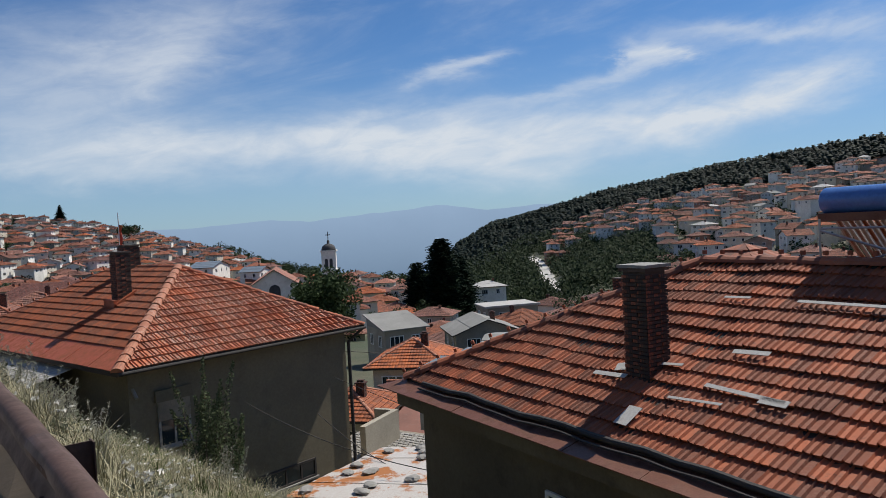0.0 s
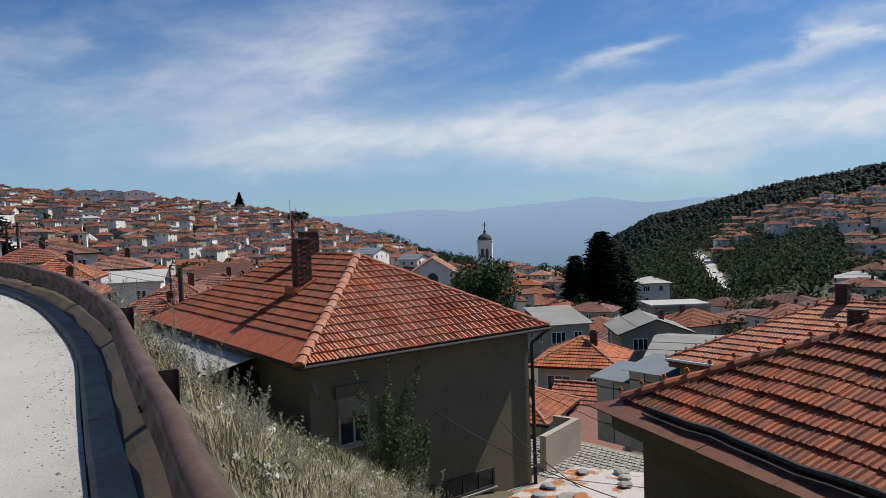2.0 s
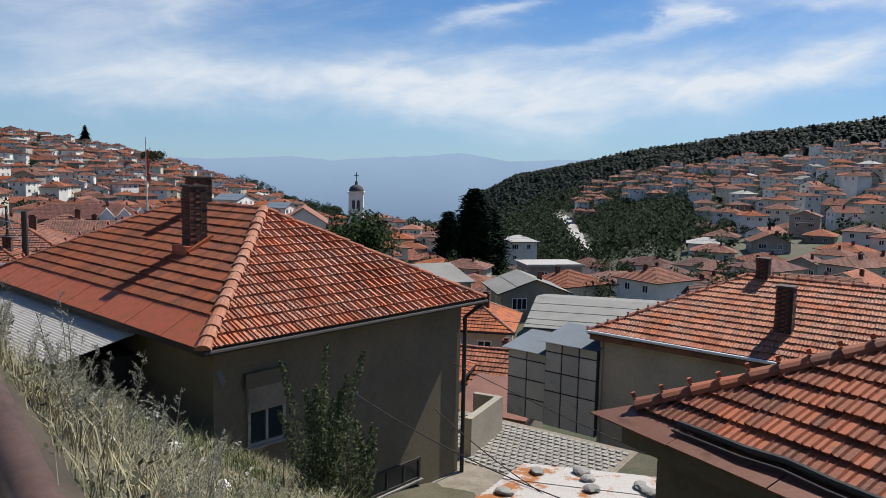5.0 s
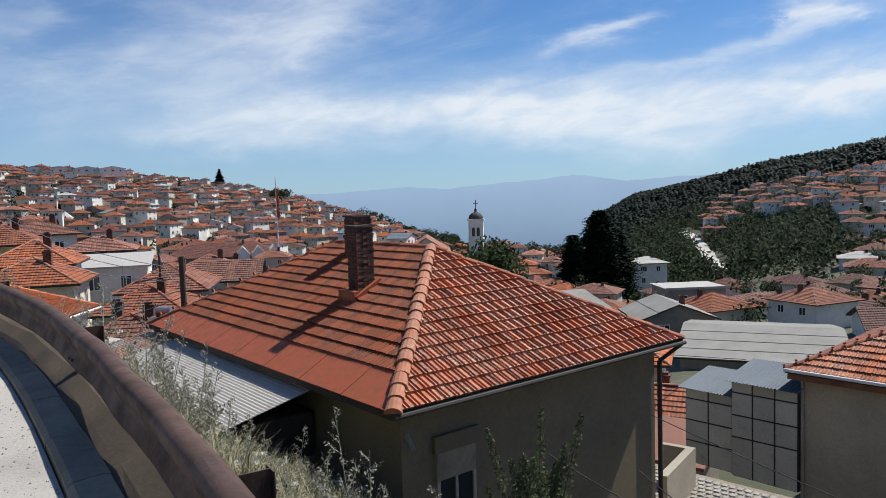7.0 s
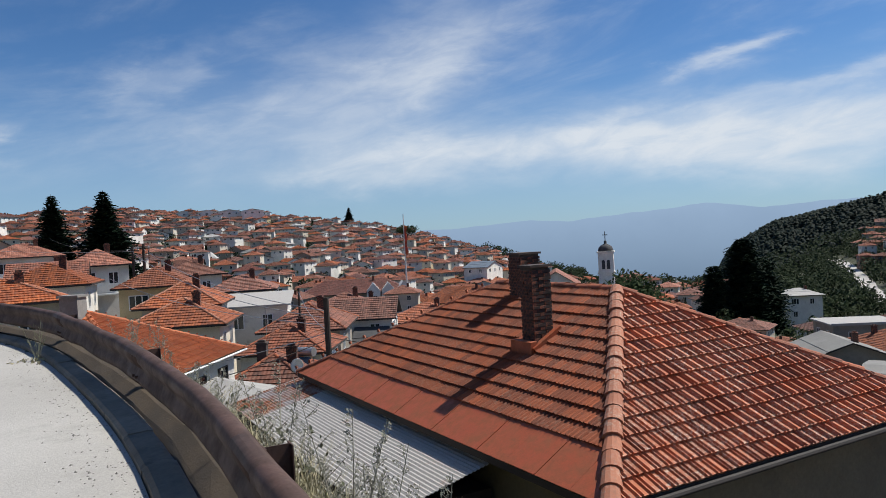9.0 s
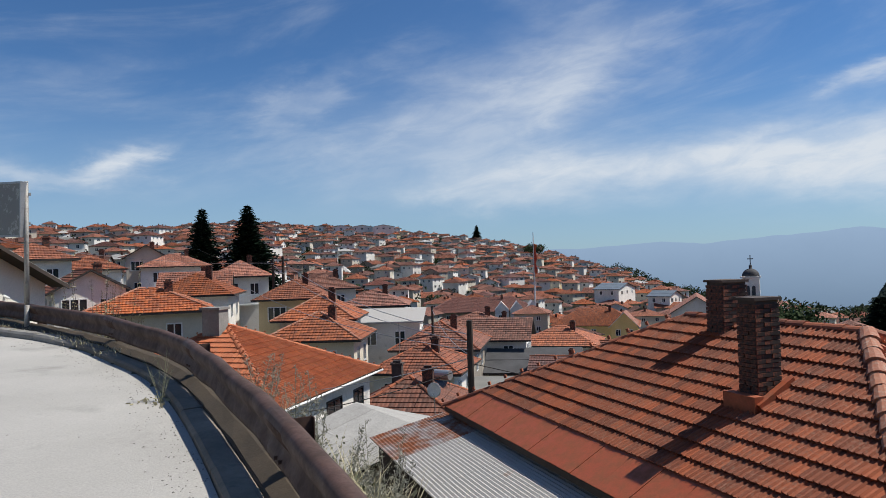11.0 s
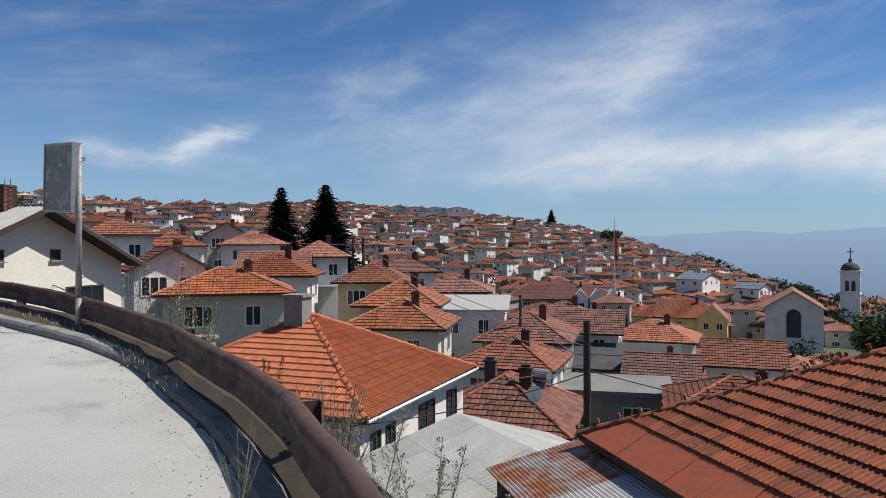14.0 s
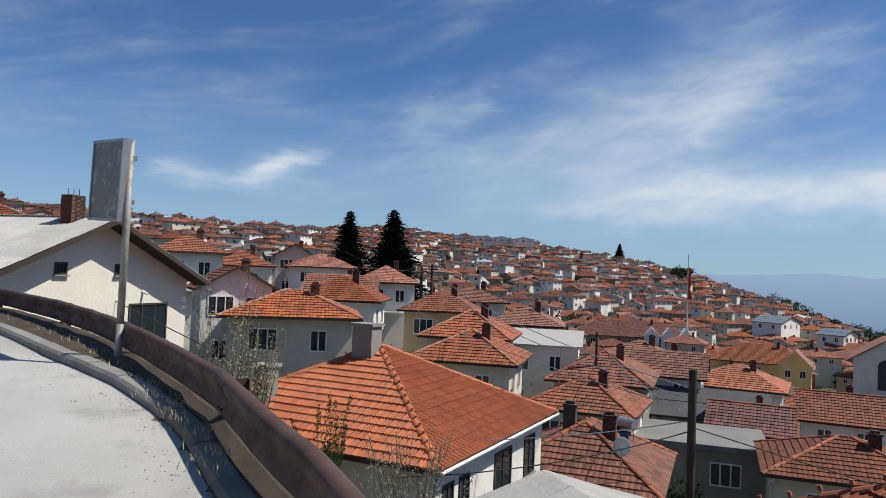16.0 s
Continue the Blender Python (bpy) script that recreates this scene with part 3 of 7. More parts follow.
def build_kerb():
    kerb = thing("kerb", pose(0, 0, 0), "weathered concrete kerb stones along the road, shade-toned on the straight", "kerb", kind="structure")
    rnd = random.Random(3)
    for a in range(10, 100, 2):
        rows = []
        u = kerb_up(LINE[a])
        w = rnd.uniform(-0.006, 0.006)
        for i in (a, a + 1, a + 2):
            p = LINE[i]
            t = (LINE[i + 1] - LINE[i - 1]).normalized()
            n = Vector((t.y, -t.x))
            o = kerb_in(p)
            back = 0.004 * (1 if i == a else -1 if i == a + 2 else 0)
            prof = [(o, -0.1), (o + 0.012, 0.02 + 0.075 * u), (o + 0.045, 0.034 + 0.10 * u), (o + 0.20, 0.042 + 0.10 * u), (o + 0.24, 0.036 + 0.09 * u), (o + 0.24, -0.1)]
            rows.append([(p.x + t.x * back + n.x * (q + w), p.y + t.y * back + n.y * (q + w), road_z(p.x, p.y) + z + w + 0.006 * noise.noise((p.x * 3, p.y * 3, q * 9))) for q, z in prof])
        bm = bmesh.new()
        sweep(bm, rows)
        # stones in the rail's shade get the darker copy of the concrete
        part("kerb_stone", bm, CONCRETE if u > 0.7 else KERBSTONE, kerb)


def build_verge():
    """The strip of dirt between kerb and rail, a little higher than the kerb."""
    bm = bmesh.new()
    rows = []
    for i, p in enumerate(LINE):
        t = (LINE[min(i + 1, len(LINE) - 1)] - LINE[max(i - 1, 0)]).normalized()
        n = Vector((t.y, -t.x))
        z = road_z(p.x, p.y)
        row = []
        for o, h in ((kerb_in(p) + 0.20, -0.2), (kerb_in(p) + 0.235, 0.03 + 0.07 * kerb_up(p)), (-0.12, 0.06 + 0.10 * kerb_up(p)), (0.0, 0.14 + 0.06 * kerb_up(p)), (0.14, 0.17), (0.32, 0.05), (0.5, -0.3)):
            q = p + n * (o + 0.02 * noise.noise((p.x * 2, p.y * 2, o)))
            row.append((q.x, q.y, z + h + 0.03 * noise.noise((q.x * 3, q.y * 3, 2.0))))
        rows.append(row)
    sweep(bm, rows)
    tagged(part("verge", bm, DIRT), "dusty earth verge under the guard rail", "verge", kind="structure")


def build_rail():
    rail = thing("guard_rail", pose(0, 0, 0), "old rusty brown steel guard rail bending along the road edge", "guard rail")
    top = 0.58
    # a folded sheet: a rounded roll on top, a shallow fold below, closed with its own thickness
    face = [(0.060, -0.050), (0.052, -0.016), (0.024, 0.0), (-0.022, 0.0), (-0.056, -0.016), (-0.072, -0.055), (-0.064, -0.105), (-0.036, -0.145), (-0.022, -0.180), (-0.036, -0.215), (-0.056, -0.255), (-0.060, -0.295), (-0.040, -0.330)]
    back = [(o + 0.016, z - (0.014 if k < 5 else -0.010 if k > 10 else 0)) for k, (o, z) in enumerate(face)][::-1]
    prof = face + back
    line = LINE[8:]
    step = 8
    for k in range(0, len(line) - 1, step):
        seg = line[k:k + step + 2]
        if len(seg) < 2:
            break
        bm = bmesh.new()
        lines = [offset_line(o, lambda x, y: 0, seg) for o, z in prof]
        rows = []
        for i, p in enumerate(seg):
            lap = 0.006 if i == len(seg) - 1 else 0
            dent = 0.016 * noise.noise((p.x * 1.3, p.y * 1.3, 5.0))
            rows.append([(l[i].x + dent, l[i].y + dent, road_z(p.x, p.y) + top + z + lap + dent) for l, (o, z) in zip(lines, prof)])
        sweep(bm, rows)
        beam = part("rail_beam", bm, RAILRUST, rail, smooth=True)
        p = seg[0]
        t = (seg[1] - seg[0]).normalized()
        n = Vector((t.y, -t.x))
        # splice bolts and post
        bm = bmesh.new()
        for dz in (-0.06, -0.25):
            for ds in (0.08, 0.2):
                c = Vector((p.x, p.y, road_z(p.x, p.y) + top + dz)) + Vector((t.x, t.y, 0)) * ds
                tube(bm, c - Vector((n.x, n.y, 0)) * 0.075, c + Vector((n.x, n.y, 0)) * 0.02, 0.014, 0.014, 6)
        tagged(part("splice_bolts", bm, RAILRUST, beam), kind="stuff")
        bm = bmesh.new()
        m = Matrix.Translation((p.x + n.x * 0.14 + t.x * 0.3, p.y + n.y * 0.14 + t.y * 0.3, road_z(p.x, p.y))) @ Matrix.Rotation(math.atan2(t.y, t.x), 4, "Z")
        box(bm, -0.05, 0.05, -0.075, -0.068, -0.9, top - 0.03, m)
        box(bm, -0.05, 0.05, 0.068, 0.075, -0.9, top - 0.03, m)
        box(bm, -0.004, 0.004, -0.068, 0.068, -0.9, top - 0.03, m)
        part("post", bm, RAILRUST, rail)


def build_distance():
    """The far plain and the ranges behind it, blue with distance."""
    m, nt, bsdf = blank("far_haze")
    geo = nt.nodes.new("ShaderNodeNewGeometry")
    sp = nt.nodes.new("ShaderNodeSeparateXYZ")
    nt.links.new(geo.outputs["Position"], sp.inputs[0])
    # distance haze painted as blues by height, emitted instead of lit
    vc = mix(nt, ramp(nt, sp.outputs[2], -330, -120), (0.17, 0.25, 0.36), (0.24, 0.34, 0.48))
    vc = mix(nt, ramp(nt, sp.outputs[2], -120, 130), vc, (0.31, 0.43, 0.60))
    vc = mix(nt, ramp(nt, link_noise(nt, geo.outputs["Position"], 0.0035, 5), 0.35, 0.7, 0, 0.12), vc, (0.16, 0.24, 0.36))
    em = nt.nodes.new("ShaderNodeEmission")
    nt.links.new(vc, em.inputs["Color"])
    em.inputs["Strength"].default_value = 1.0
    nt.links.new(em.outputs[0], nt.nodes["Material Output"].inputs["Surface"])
    peaks_az = (-70, -13, -9, -5.1, -2, 0.3, 3, 5.2, 8.3, 11, 14.6, 22, 70)
    peaks_el = (1.4, 1.25, 1.02, 1.66, 1.35, 1.24, 1.05, 0.84, 1.1, 0.95, 0.75, 0.9, 1.0)
    verts, faces = [], []
    n = 420
    R = 4300
    for k in range(n + 1):
        az = -70 + 140 * k / n
        el = float(np.interp(az, peaks_az, peaks_el)) + 0.06 * noise.noise((az * 0.9, 0, 0)) + 0.03 * noise.noise((az * 3.1, 4, 0))
        x, y = -R * math.sin(radians(az)), R * math.cos(radians(az))
        for e in (-8.0, -2.0, el):
            verts.append((x, y, 3.5 + R * math.tan(radians(e))))
    for k in range(n):
        for j in range(2):
            a = k * 3 + j
            faces.append((a, a + 3, a + 4, a + 1))
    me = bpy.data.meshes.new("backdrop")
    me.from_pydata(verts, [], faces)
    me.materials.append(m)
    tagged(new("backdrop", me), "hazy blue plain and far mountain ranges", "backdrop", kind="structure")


build_ground()
build_road()
build_kerb()
build_verge()
build_rail()
build_distance()


# ---- houses of the town ----
def window_mesh(w=1.0, h=1.3, bars=1):
    """A window in one piece: white frame proud of the wall, panes set back in it. Looks along -y."""
    bm = bmesh.new()
    t, n = 0.08, bars + 1
    xs = [-w / 2]
    for k in range(n):
        a, b = -w / 2 + w * k / n, -w / 2 + w * (k + 1) / n
        xs += [a + (t if k == 0 else t / 2), b - (t if k == n - 1 else t / 2)]
    xs.append(w / 2)
    zs = [0, t, h - t, h]
    g = [[bm.verts.new((x, -0.05, z)) for z in zs] for x in xs]
    for i in range(len(xs) - 1):
        for j in range(3):
            q = (g[i][j], g[i + 1][j], g[i + 1][j + 1], g[i][j + 1])
            if j == 1 and i % 2 == 1:
                r = [bm.verts.new((v.co.x, -0.006, v.co.z)) for v in q]
                bm.faces.new(r).material_index = 1
                for k in range(4):
                    bm.faces.new((q[k], q[(k + 1) % 4], r[(k + 1) % 4], r[k]))
            else:
                bm.faces.new(q)
    rim = [g[0][0], g[-1][0], g[-1][3], g[0][3]]
    back = [bm.verts.new((v.co.x, 0.02, v.co.z)) for v in rim]
    for k in range(4):
        bm.faces.new((rim[(k + 1) % 4], rim[k], back[k], back[(k + 1) % 4]))
    me = bpy.data.meshes.new("window")
    bm.to_mesh(me)
    bm.free()
    me.materials.append(WHITEP)
    me.materials.append(GLASS)
    return me


WINDOW, WIDE_WINDOW, SMALL_WINDOW = window_mesh(), window_mesh(1.7, 1.35, 2), window_mesh(0.7, 0.8, 0)


def put_window(parent, mesh, x, y, z, turn=0):
    ob = new("window", mesh)
    ob.parent = parent
    ob.matrix_basis = pose(x, y, z, 0, 0, turn)
    return ob


def chimney_part(parent, x, y, z0, z1, material=None):
    bm = bmesh.new()
    box(bm, x - 0.27, x + 0.27, y - 0.22, y + 0.22, z0, z1)
    box(bm, x - 0.33, x + 0.33, y - 0.28, y + 0.28, z1, z1 + 0.09)
    box(bm, x - 0.2, x + 0.2, y - 0.15, y + 0.15, z1 + 0.09, z1 + 0.22)
    part("chimney", bm, material or BRICK, parent)


def town_house(name, w, l, storeys, roof, wall_mat, roof_mat, label, windows=8, balcony=False, rise=None, chimney=True, deep=4.0, group="", category="house", at=None, caps=False, base=0.0):
    """A rendered house with a tiled roof; its front looks along -y; its ground floor stands at z = 0 on a footing that goes deep."""
    eave = 2.85 * storeys + 0.2 + base
    rise = rise or 0.21 * min(w, l)
    course = 0.36 if roof_mat in (TILE, TILE_OLD, TILE_DARK) else 2.4
    top = thing(name, at or pose(0, 0, 0), label, category, group)
    bm = bmesh.new()
    box(bm, -w / 2, w / 2, -l / 2, l / 2, -deep, eave)
    if roof == "gable":
        vs = [bm.verts.new(p) for p in ((-w / 2, -l / 2, eave), (w / 2, -l / 2, eave), (0, -l / 2, eave + rise), (-w / 2, l / 2, eave), (w / 2, l / 2, eave), (0, l / 2, eave + rise))]
        bm.faces.new((vs[0], vs[1], vs[2]))
        bm.faces.new((vs[4], vs[3], vs[5]))
        weld(bm)
    part("wall", bm, wall_mat, top)
    bm = bmesh.new()
    lines = []
    if roof == "gable":
        lines = gable_roof(bm, w, l, eave, rise, course=course)
    elif roof == "flat":
        box(bm, -w / 2 - 0.3, w / 2 + 0.3, -l / 2 - 0.3, l / 2 + 0.3, eave, eave + 0.18)
        box(bm, -w / 2 - 0.3, w / 2 + 0.3, -l / 2 - 0.3, -l / 2 - 0.15, eave + 0.18, eave + 0.3)
    elif roof == "shed":
        x, y = w / 2 + 0.35, l / 2 + 0.35
        vs = [bm.verts.new(p) for p in ((-x, -y, eave - 0.05), (x, -y, eave - 0.05), (x, y, eave + rise), (-x, y, eave + rise), (-x, -y, eave + 0.1), (x, -y, eave + 0.1), (x, y, eave + rise + 0.15), (-x, y, eave + rise + 0.15))]
        for q in ((3, 2, 1, 0), (4, 5, 6, 7), (0, 1, 5, 4), (1, 2, 6, 5), (2, 3, 7, 6), (3, 0, 4, 7)):
            bm.faces.new([vs[i] for i in q])
        vs = [bm.verts.new(p) for p in ((-w / 2, l / 2, eave), (w / 2, l / 2, eave), (w / 2, l / 2, eave + rise), (-w / 2, l / 2, eave + rise), (-w / 2, -l / 2, eave), (w / 2, -l / 2, eave))]
        for q in ((1, 0, 3, 2), (0, 4, 3), (1, 2, 5)):
            bm.faces.new([vs[i] for i in q])
    else:
        lines = hip_roof(bm, w, l, eave, rise, course=course)
    part("roof", bm, (roof_mat, GUTTER), top)
    if caps:
        ridge_caps(top, lines, CAP if roof_mat is TILE else CLAY_B)
    if chimney:
        chimney_part(top, w * 0.18, -l * 0.1, eave + rise * 0.3, eave + rise + 0.35)
    n = 0
    for s in range(storeys - 1, -1, -1):
        for k in range(3 if w > 9 else 2):
            if n < windows:
                kx = (k + 0.5) / (3 if w > 9 else 2) - 0.5
                put_window(top, WIDE_WINDOW if (k + s) % 3 == 1 else WINDOW, w * kx * 0.9, -l / 2, 2.85 * s + 1.0 + base)
                n += 1
        for k, side in ((0, 1), (1, 1), (0, -1), (1, -1)):
            if n < windows:
                put_window(top, WINDOW, side * w / 2, (k - 0.5) * l * 0.45, 2.85 * s + 1.0 + base, 90 * side)
                n += 1
    if balcony:
        bm = bmesh.new()
        box(bm, -w * 0.3, w * 0.3, -l / 2 - 1.1, -l / 2, 2.75, 2.9)
        for k in range(13):
            x = -w * 0.3 + 0.6 * w * k / 12
            box(bm, x - 0.02, x + 0.02, -l / 2 - 1.08, -l / 2 - 1.04, 2.9, 3.8)
        box(bm, -w * 0.3, w * 0.3, -l / 2 - 1.1, -l / 2 - 1.02, 3.8, 3.86)
        part("balcony", bm, WHITEP, top)
    return top


ROOF_WORD = {"hip": "hipped", "gable": "gabled", "flat": "flat", "shed": "sloping"}
WALL_WORD = ("white", "cream", "grey", "ochre", "bare brick")


def build_crowd(crowd):
    """The far houses, past counting, in one mesh; each has a tone of its own."""
    slots, V, Ls, Ps, Mi, U, T = [], [], [], [], [], [], []
    base = loops = 0
    rnd = random.Random(21)
    for proto, m in crowd:
        tone = rnd.random()
        for o in proto.children:
            me = o.data
            n = len(me.vertices)
            co = np.empty(n * 3); me.vertices.foreach_get("co", co)
            mm = np.array(m @ o.matrix_basis)
            co = co.reshape(-1, 3) @ mm[:3, :3].T + mm[:3, 3]
            li = np.empty(len(me.loops), dtype=np.int64); me.loops.foreach_get("vertex_index", li)
            ps = np.empty(len(me.polygons), dtype=np.int64); me.polygons.foreach_get("loop_start", ps)
            mi = np.empty(len(me.polygons), dtype=np.int64); me.polygons.foreach_get("material_index", mi)
            uv = np.zeros(len(me.loops) * 2)
            if me.uv_layers:
                me.uv_layers[0].data.foreach_get("uv", uv)
            at = []
            for s in me.materials:
                if s not in slots:
                    slots.append(s)
                at.append(slots.index(s))
            V.append(co); Ls.append(li + base); Ps.append(ps + loops); Mi.append(np.array(at)[mi]); U.append(uv); T.append(np.full(n, tone))
            base += n
            loops += len(li)
    V, Ls, Ps, Mi, U, T = (np.concatenate(a) for a in (V, Ls, Ps, Mi, U, T))
    me = bpy.data.meshes.new("far_houses")
    me.vertices.add(len(V)); me.vertices.foreach_set("co", V.ravel())
    me.loops.add(len(Ls)); me.loops.foreach_set("vertex_index", Ls)
    me.polygons.add(len(Ps)); me.polygons.foreach_set("loop_start", Ps)
    me.polygons.foreach_set("material_index", Mi)
    for s in slots:
        me.materials.append(s)
    me.uv_layers.new(name="UVMap").data.foreach_set("uv", U)
    me.attributes.new("tone", "FLOAT", "POINT").data.foreach_set("value", T)
    me.polygons.foreach_set("use_smooth", [False] * len(Ps))
    me.update(calc_edges=True)
    tagged(new("far_houses", me), "crowded white and cream houses with red tile roofs", "houses", kind="stuff")


def build_town():
    rnd = random.Random(11)
    kinds = []
    for i, (w, l, st, roof, wm, rm, bal) in enumerate((
            (10, 9, 2, "hip", 0, TILE, True), (11.5, 9, 2, "hip", 1, TILE_OLD, False), (9, 8.5, 3, "hip", 0, TILE_OLD, True), (12, 9.5, 2, "hip", 2, TILE, False),
            (9, 10, 2, "gable", 0, TILE, False), (10, 11, 2, "gable", 2, TILE_OLD, True), (9.5, 9.5, 3, "hip", 1, TILE, True), (8.5, 8, 2, "hip", 4, TILE_OLD, False),
            (12, 10, 3, "hip", 0, TILE_DARK, True), (10.5, 9, 2, "hip", 3, TILE, False), (10, 9, 2, "hip", 0, FIBRO, False), (11, 8, 2, "gable", 0, FLATROOF, False))):
        for far in (0, 1):
            kinds.append((far, town_house("house", w * 0.84, l * 0.84, st, roof, WALL_MATS[wm], rm, "%s %s-storey house under a %s %s roof" % (WALL_WORD[wm], ("", "one", "two", "three")[st], ROOF_WORD[roof], "red tiled" if rm in (TILE, TILE_OLD) else "brown tiled" if rm is TILE_DARK else "pale grey"),
                          rise=0.23 * min(w, l), windows=9 if far else 8, balcony=bal and not far, group="houses of the hill town", at=pose(i * 30 - 300, -900 - 40 * far, -200))))
    spots, crowd = [], []
    weights = [9, 9, 6, 6, 6, 5, 6, 5, 4, 3, 2, 1]

    def free(x, y, gap):
        return all((x - a) ** 2 + (y - b) ** 2 > gap * gap for a, b in spots)

    def scatter(count, az0, az1, r0, r1, gap, keep, sink=0.3, size=1.0):
        got = tries = 0
        while got < count and tries < count * 40:
            tries += 1
            az = rnd.uniform(az0, az1)
            r = math.sqrt(rnd.uniform(r0 * r0, r1 * r1))
            x, y = CENTRE[0] - r * math.sin(radians(az)), CENTRE[1] + r * math.cos(radians(az))
            if not keep(az, r) or not free(x, y, gap) or any((x - a) ** 2 + (y - b) ** 2 < g * g for a, b, g in KEEP_CLEAR):
                continue
            spots.append((x, y))
            got += 1
            z = land(x, y)
            k = rnd.choices(range(12), weights)[0]
            proto = kinds[2 * k + (1 if r > 205 else 0)][1]
            gx = land(x + 6, y) - land(x - 6, y)
            gy = land(x, y + 6) - land(x, y - 6)
            down = math.degrees(math.atan2(-gx, gy)) if gx * gx + gy * gy > 0.3 else az
            turn = (down if rnd.random() < 0.6 else az) + rnd.choice((0, 0, 0, 90, -90)) + rnd.uniform(-14, 14)
            m = pose(x, y, z - sink + rnd.uniform(-0.6, 0.9), 0, 0, turn) @ Matrix.Diagonal((size * rnd.uniform(0.92, 1.15), size * rnd.uniform(0.92, 1.12), size * rnd.uniform(0.68, 0.92), 1))
            if r > 205:
                crowd.append((proto, m))
            else:
                copy_thing(proto, m)
    # the western hill, thick with houses to its crest
    scatter(40, 10, 62, 62, 88, 7.8, lambda az, r: True, 2.4, 0.8)
    scatter(125, 7, 68, 84, 150, 8.4, lambda az, r: True, 1.9, 0.82)
    scatter(1150, 7, 68, 150, 640, 8.9, lambda az, r: r < np.interp(az, (7, 12, 20, 30, 40, 66), (350, 540, 620, 630, 620, 470)), -0.1, 0.84)
    # the eastern hillside below the pines
    scatter(340, -52, -15, 170, 470, 9.0, lambda az, r: r > np.interp(az, (-52, -28, -22, -15), (215, 225, 270, 335)) + rnd.uniform(-35, 55) and r < np.interp(az, (-52, -35, -15), (480, 450, 440)) and not (az > -24 and r < 300), -1.6, 0.74)
    # the bottom of the valley
    scatter(112, -38, 8, 90, 300, 9.4, lambda az, r: not (-25 < az < -9.5 and r > 150) and not (az < -9.5 and r > 215), 2.6, 0.82)
    build_crowd(crowd)
    for far, k in kinds:
        for o in (*k.children_recursive, k):
            bpy.data.objects.remove(o)


KEEP_CLEAR = [(-18.8, 158, 18), (32, 187, 12), (-10, 225, 10), (-40, 157, 14), (-71, 169, 17), (-100, 113, 8), (-69, 206, 5), (-46, 81, 8.5), (-45, 65, 8.5), (-59, 66, 8.5),
              (-70, 83, 8.5), (-85, 82, 9), (-71, 60, 8.5), (18, 66, 20), (16, 84, 10), (22, 103, 11), (5, 80, 9), (-4, 100, 9), (18, 172, 12), (33, 105, 10), (40, 95, 10)]
KEEP_CLEAR += [(-28, 77, 9), (-26, 70, 9), (-172, 262, 10), (-43, 43, 9), (-50, 43, 7), (-51, 55, 8), (-60, 71, 7), (-22, 57, 9), (-28, 54, 8), (-14, 53, 8), (-16, 73, 8), (-47, 64, 8),
               (-39, 57, 8), (-39, 67, 8), (-31, 63, 8), (-30, 73, 7), (-62, 48, 8), (-70, 60, 8), (-80, 80, 8), (-57, 61, 6), (-44, 73, 7), (-54, 79, 7), (-34, 79, 7), (-22, 41, 9), (-26, 31, 10), (-15.5, 33, 4), (-66, 33, 9), (-36, 52, 8)]
build_town()


# ---- houses and landmarks that stand out in the town ----
def stand(x, y, eave, w, l, storeys, roof, wall, tiles, turn, label, **more):
    """A house whose eave is at the given height; its walls go down into the slope."""
    z = eave - (2.85 * storeys + 0.2)
    if w < 14:
        w, l = w * SHRINK, l * SHRINK
    more.setdefault("windows", 7)
    more["caps"] = more.get("caps", False) and math.hypot(x, y) < 75
    return town_house("house", w, l, storeys, roof, wall, tiles, label, at=pose(x, y, z, 0, 0, turn), deep=9, **more)


def corrugated(bm, x0, x1, y0, y1, z0, z1, wave=0.09, depth=0.022, lap=0.0):
    """A corrugated sheet: the waves run up from y0 at z0 to y1 at z1."""
    n = max(4, int((x1 - x0) / wave * 4))
    rows = []
    for y, z in ((y0, z0), (y1, z1)):
        top = [(x0 + (x1 - x0) * k / n, y, z + depth * math.sin(2 * math.pi * k / 4)) for k in range(n + 1)]
        rows.append(top + [(p[0], p[1], p[2] - 0.012) for p in top[::-1]])
    sweep(bm, rows)


SHRINK = 0.78


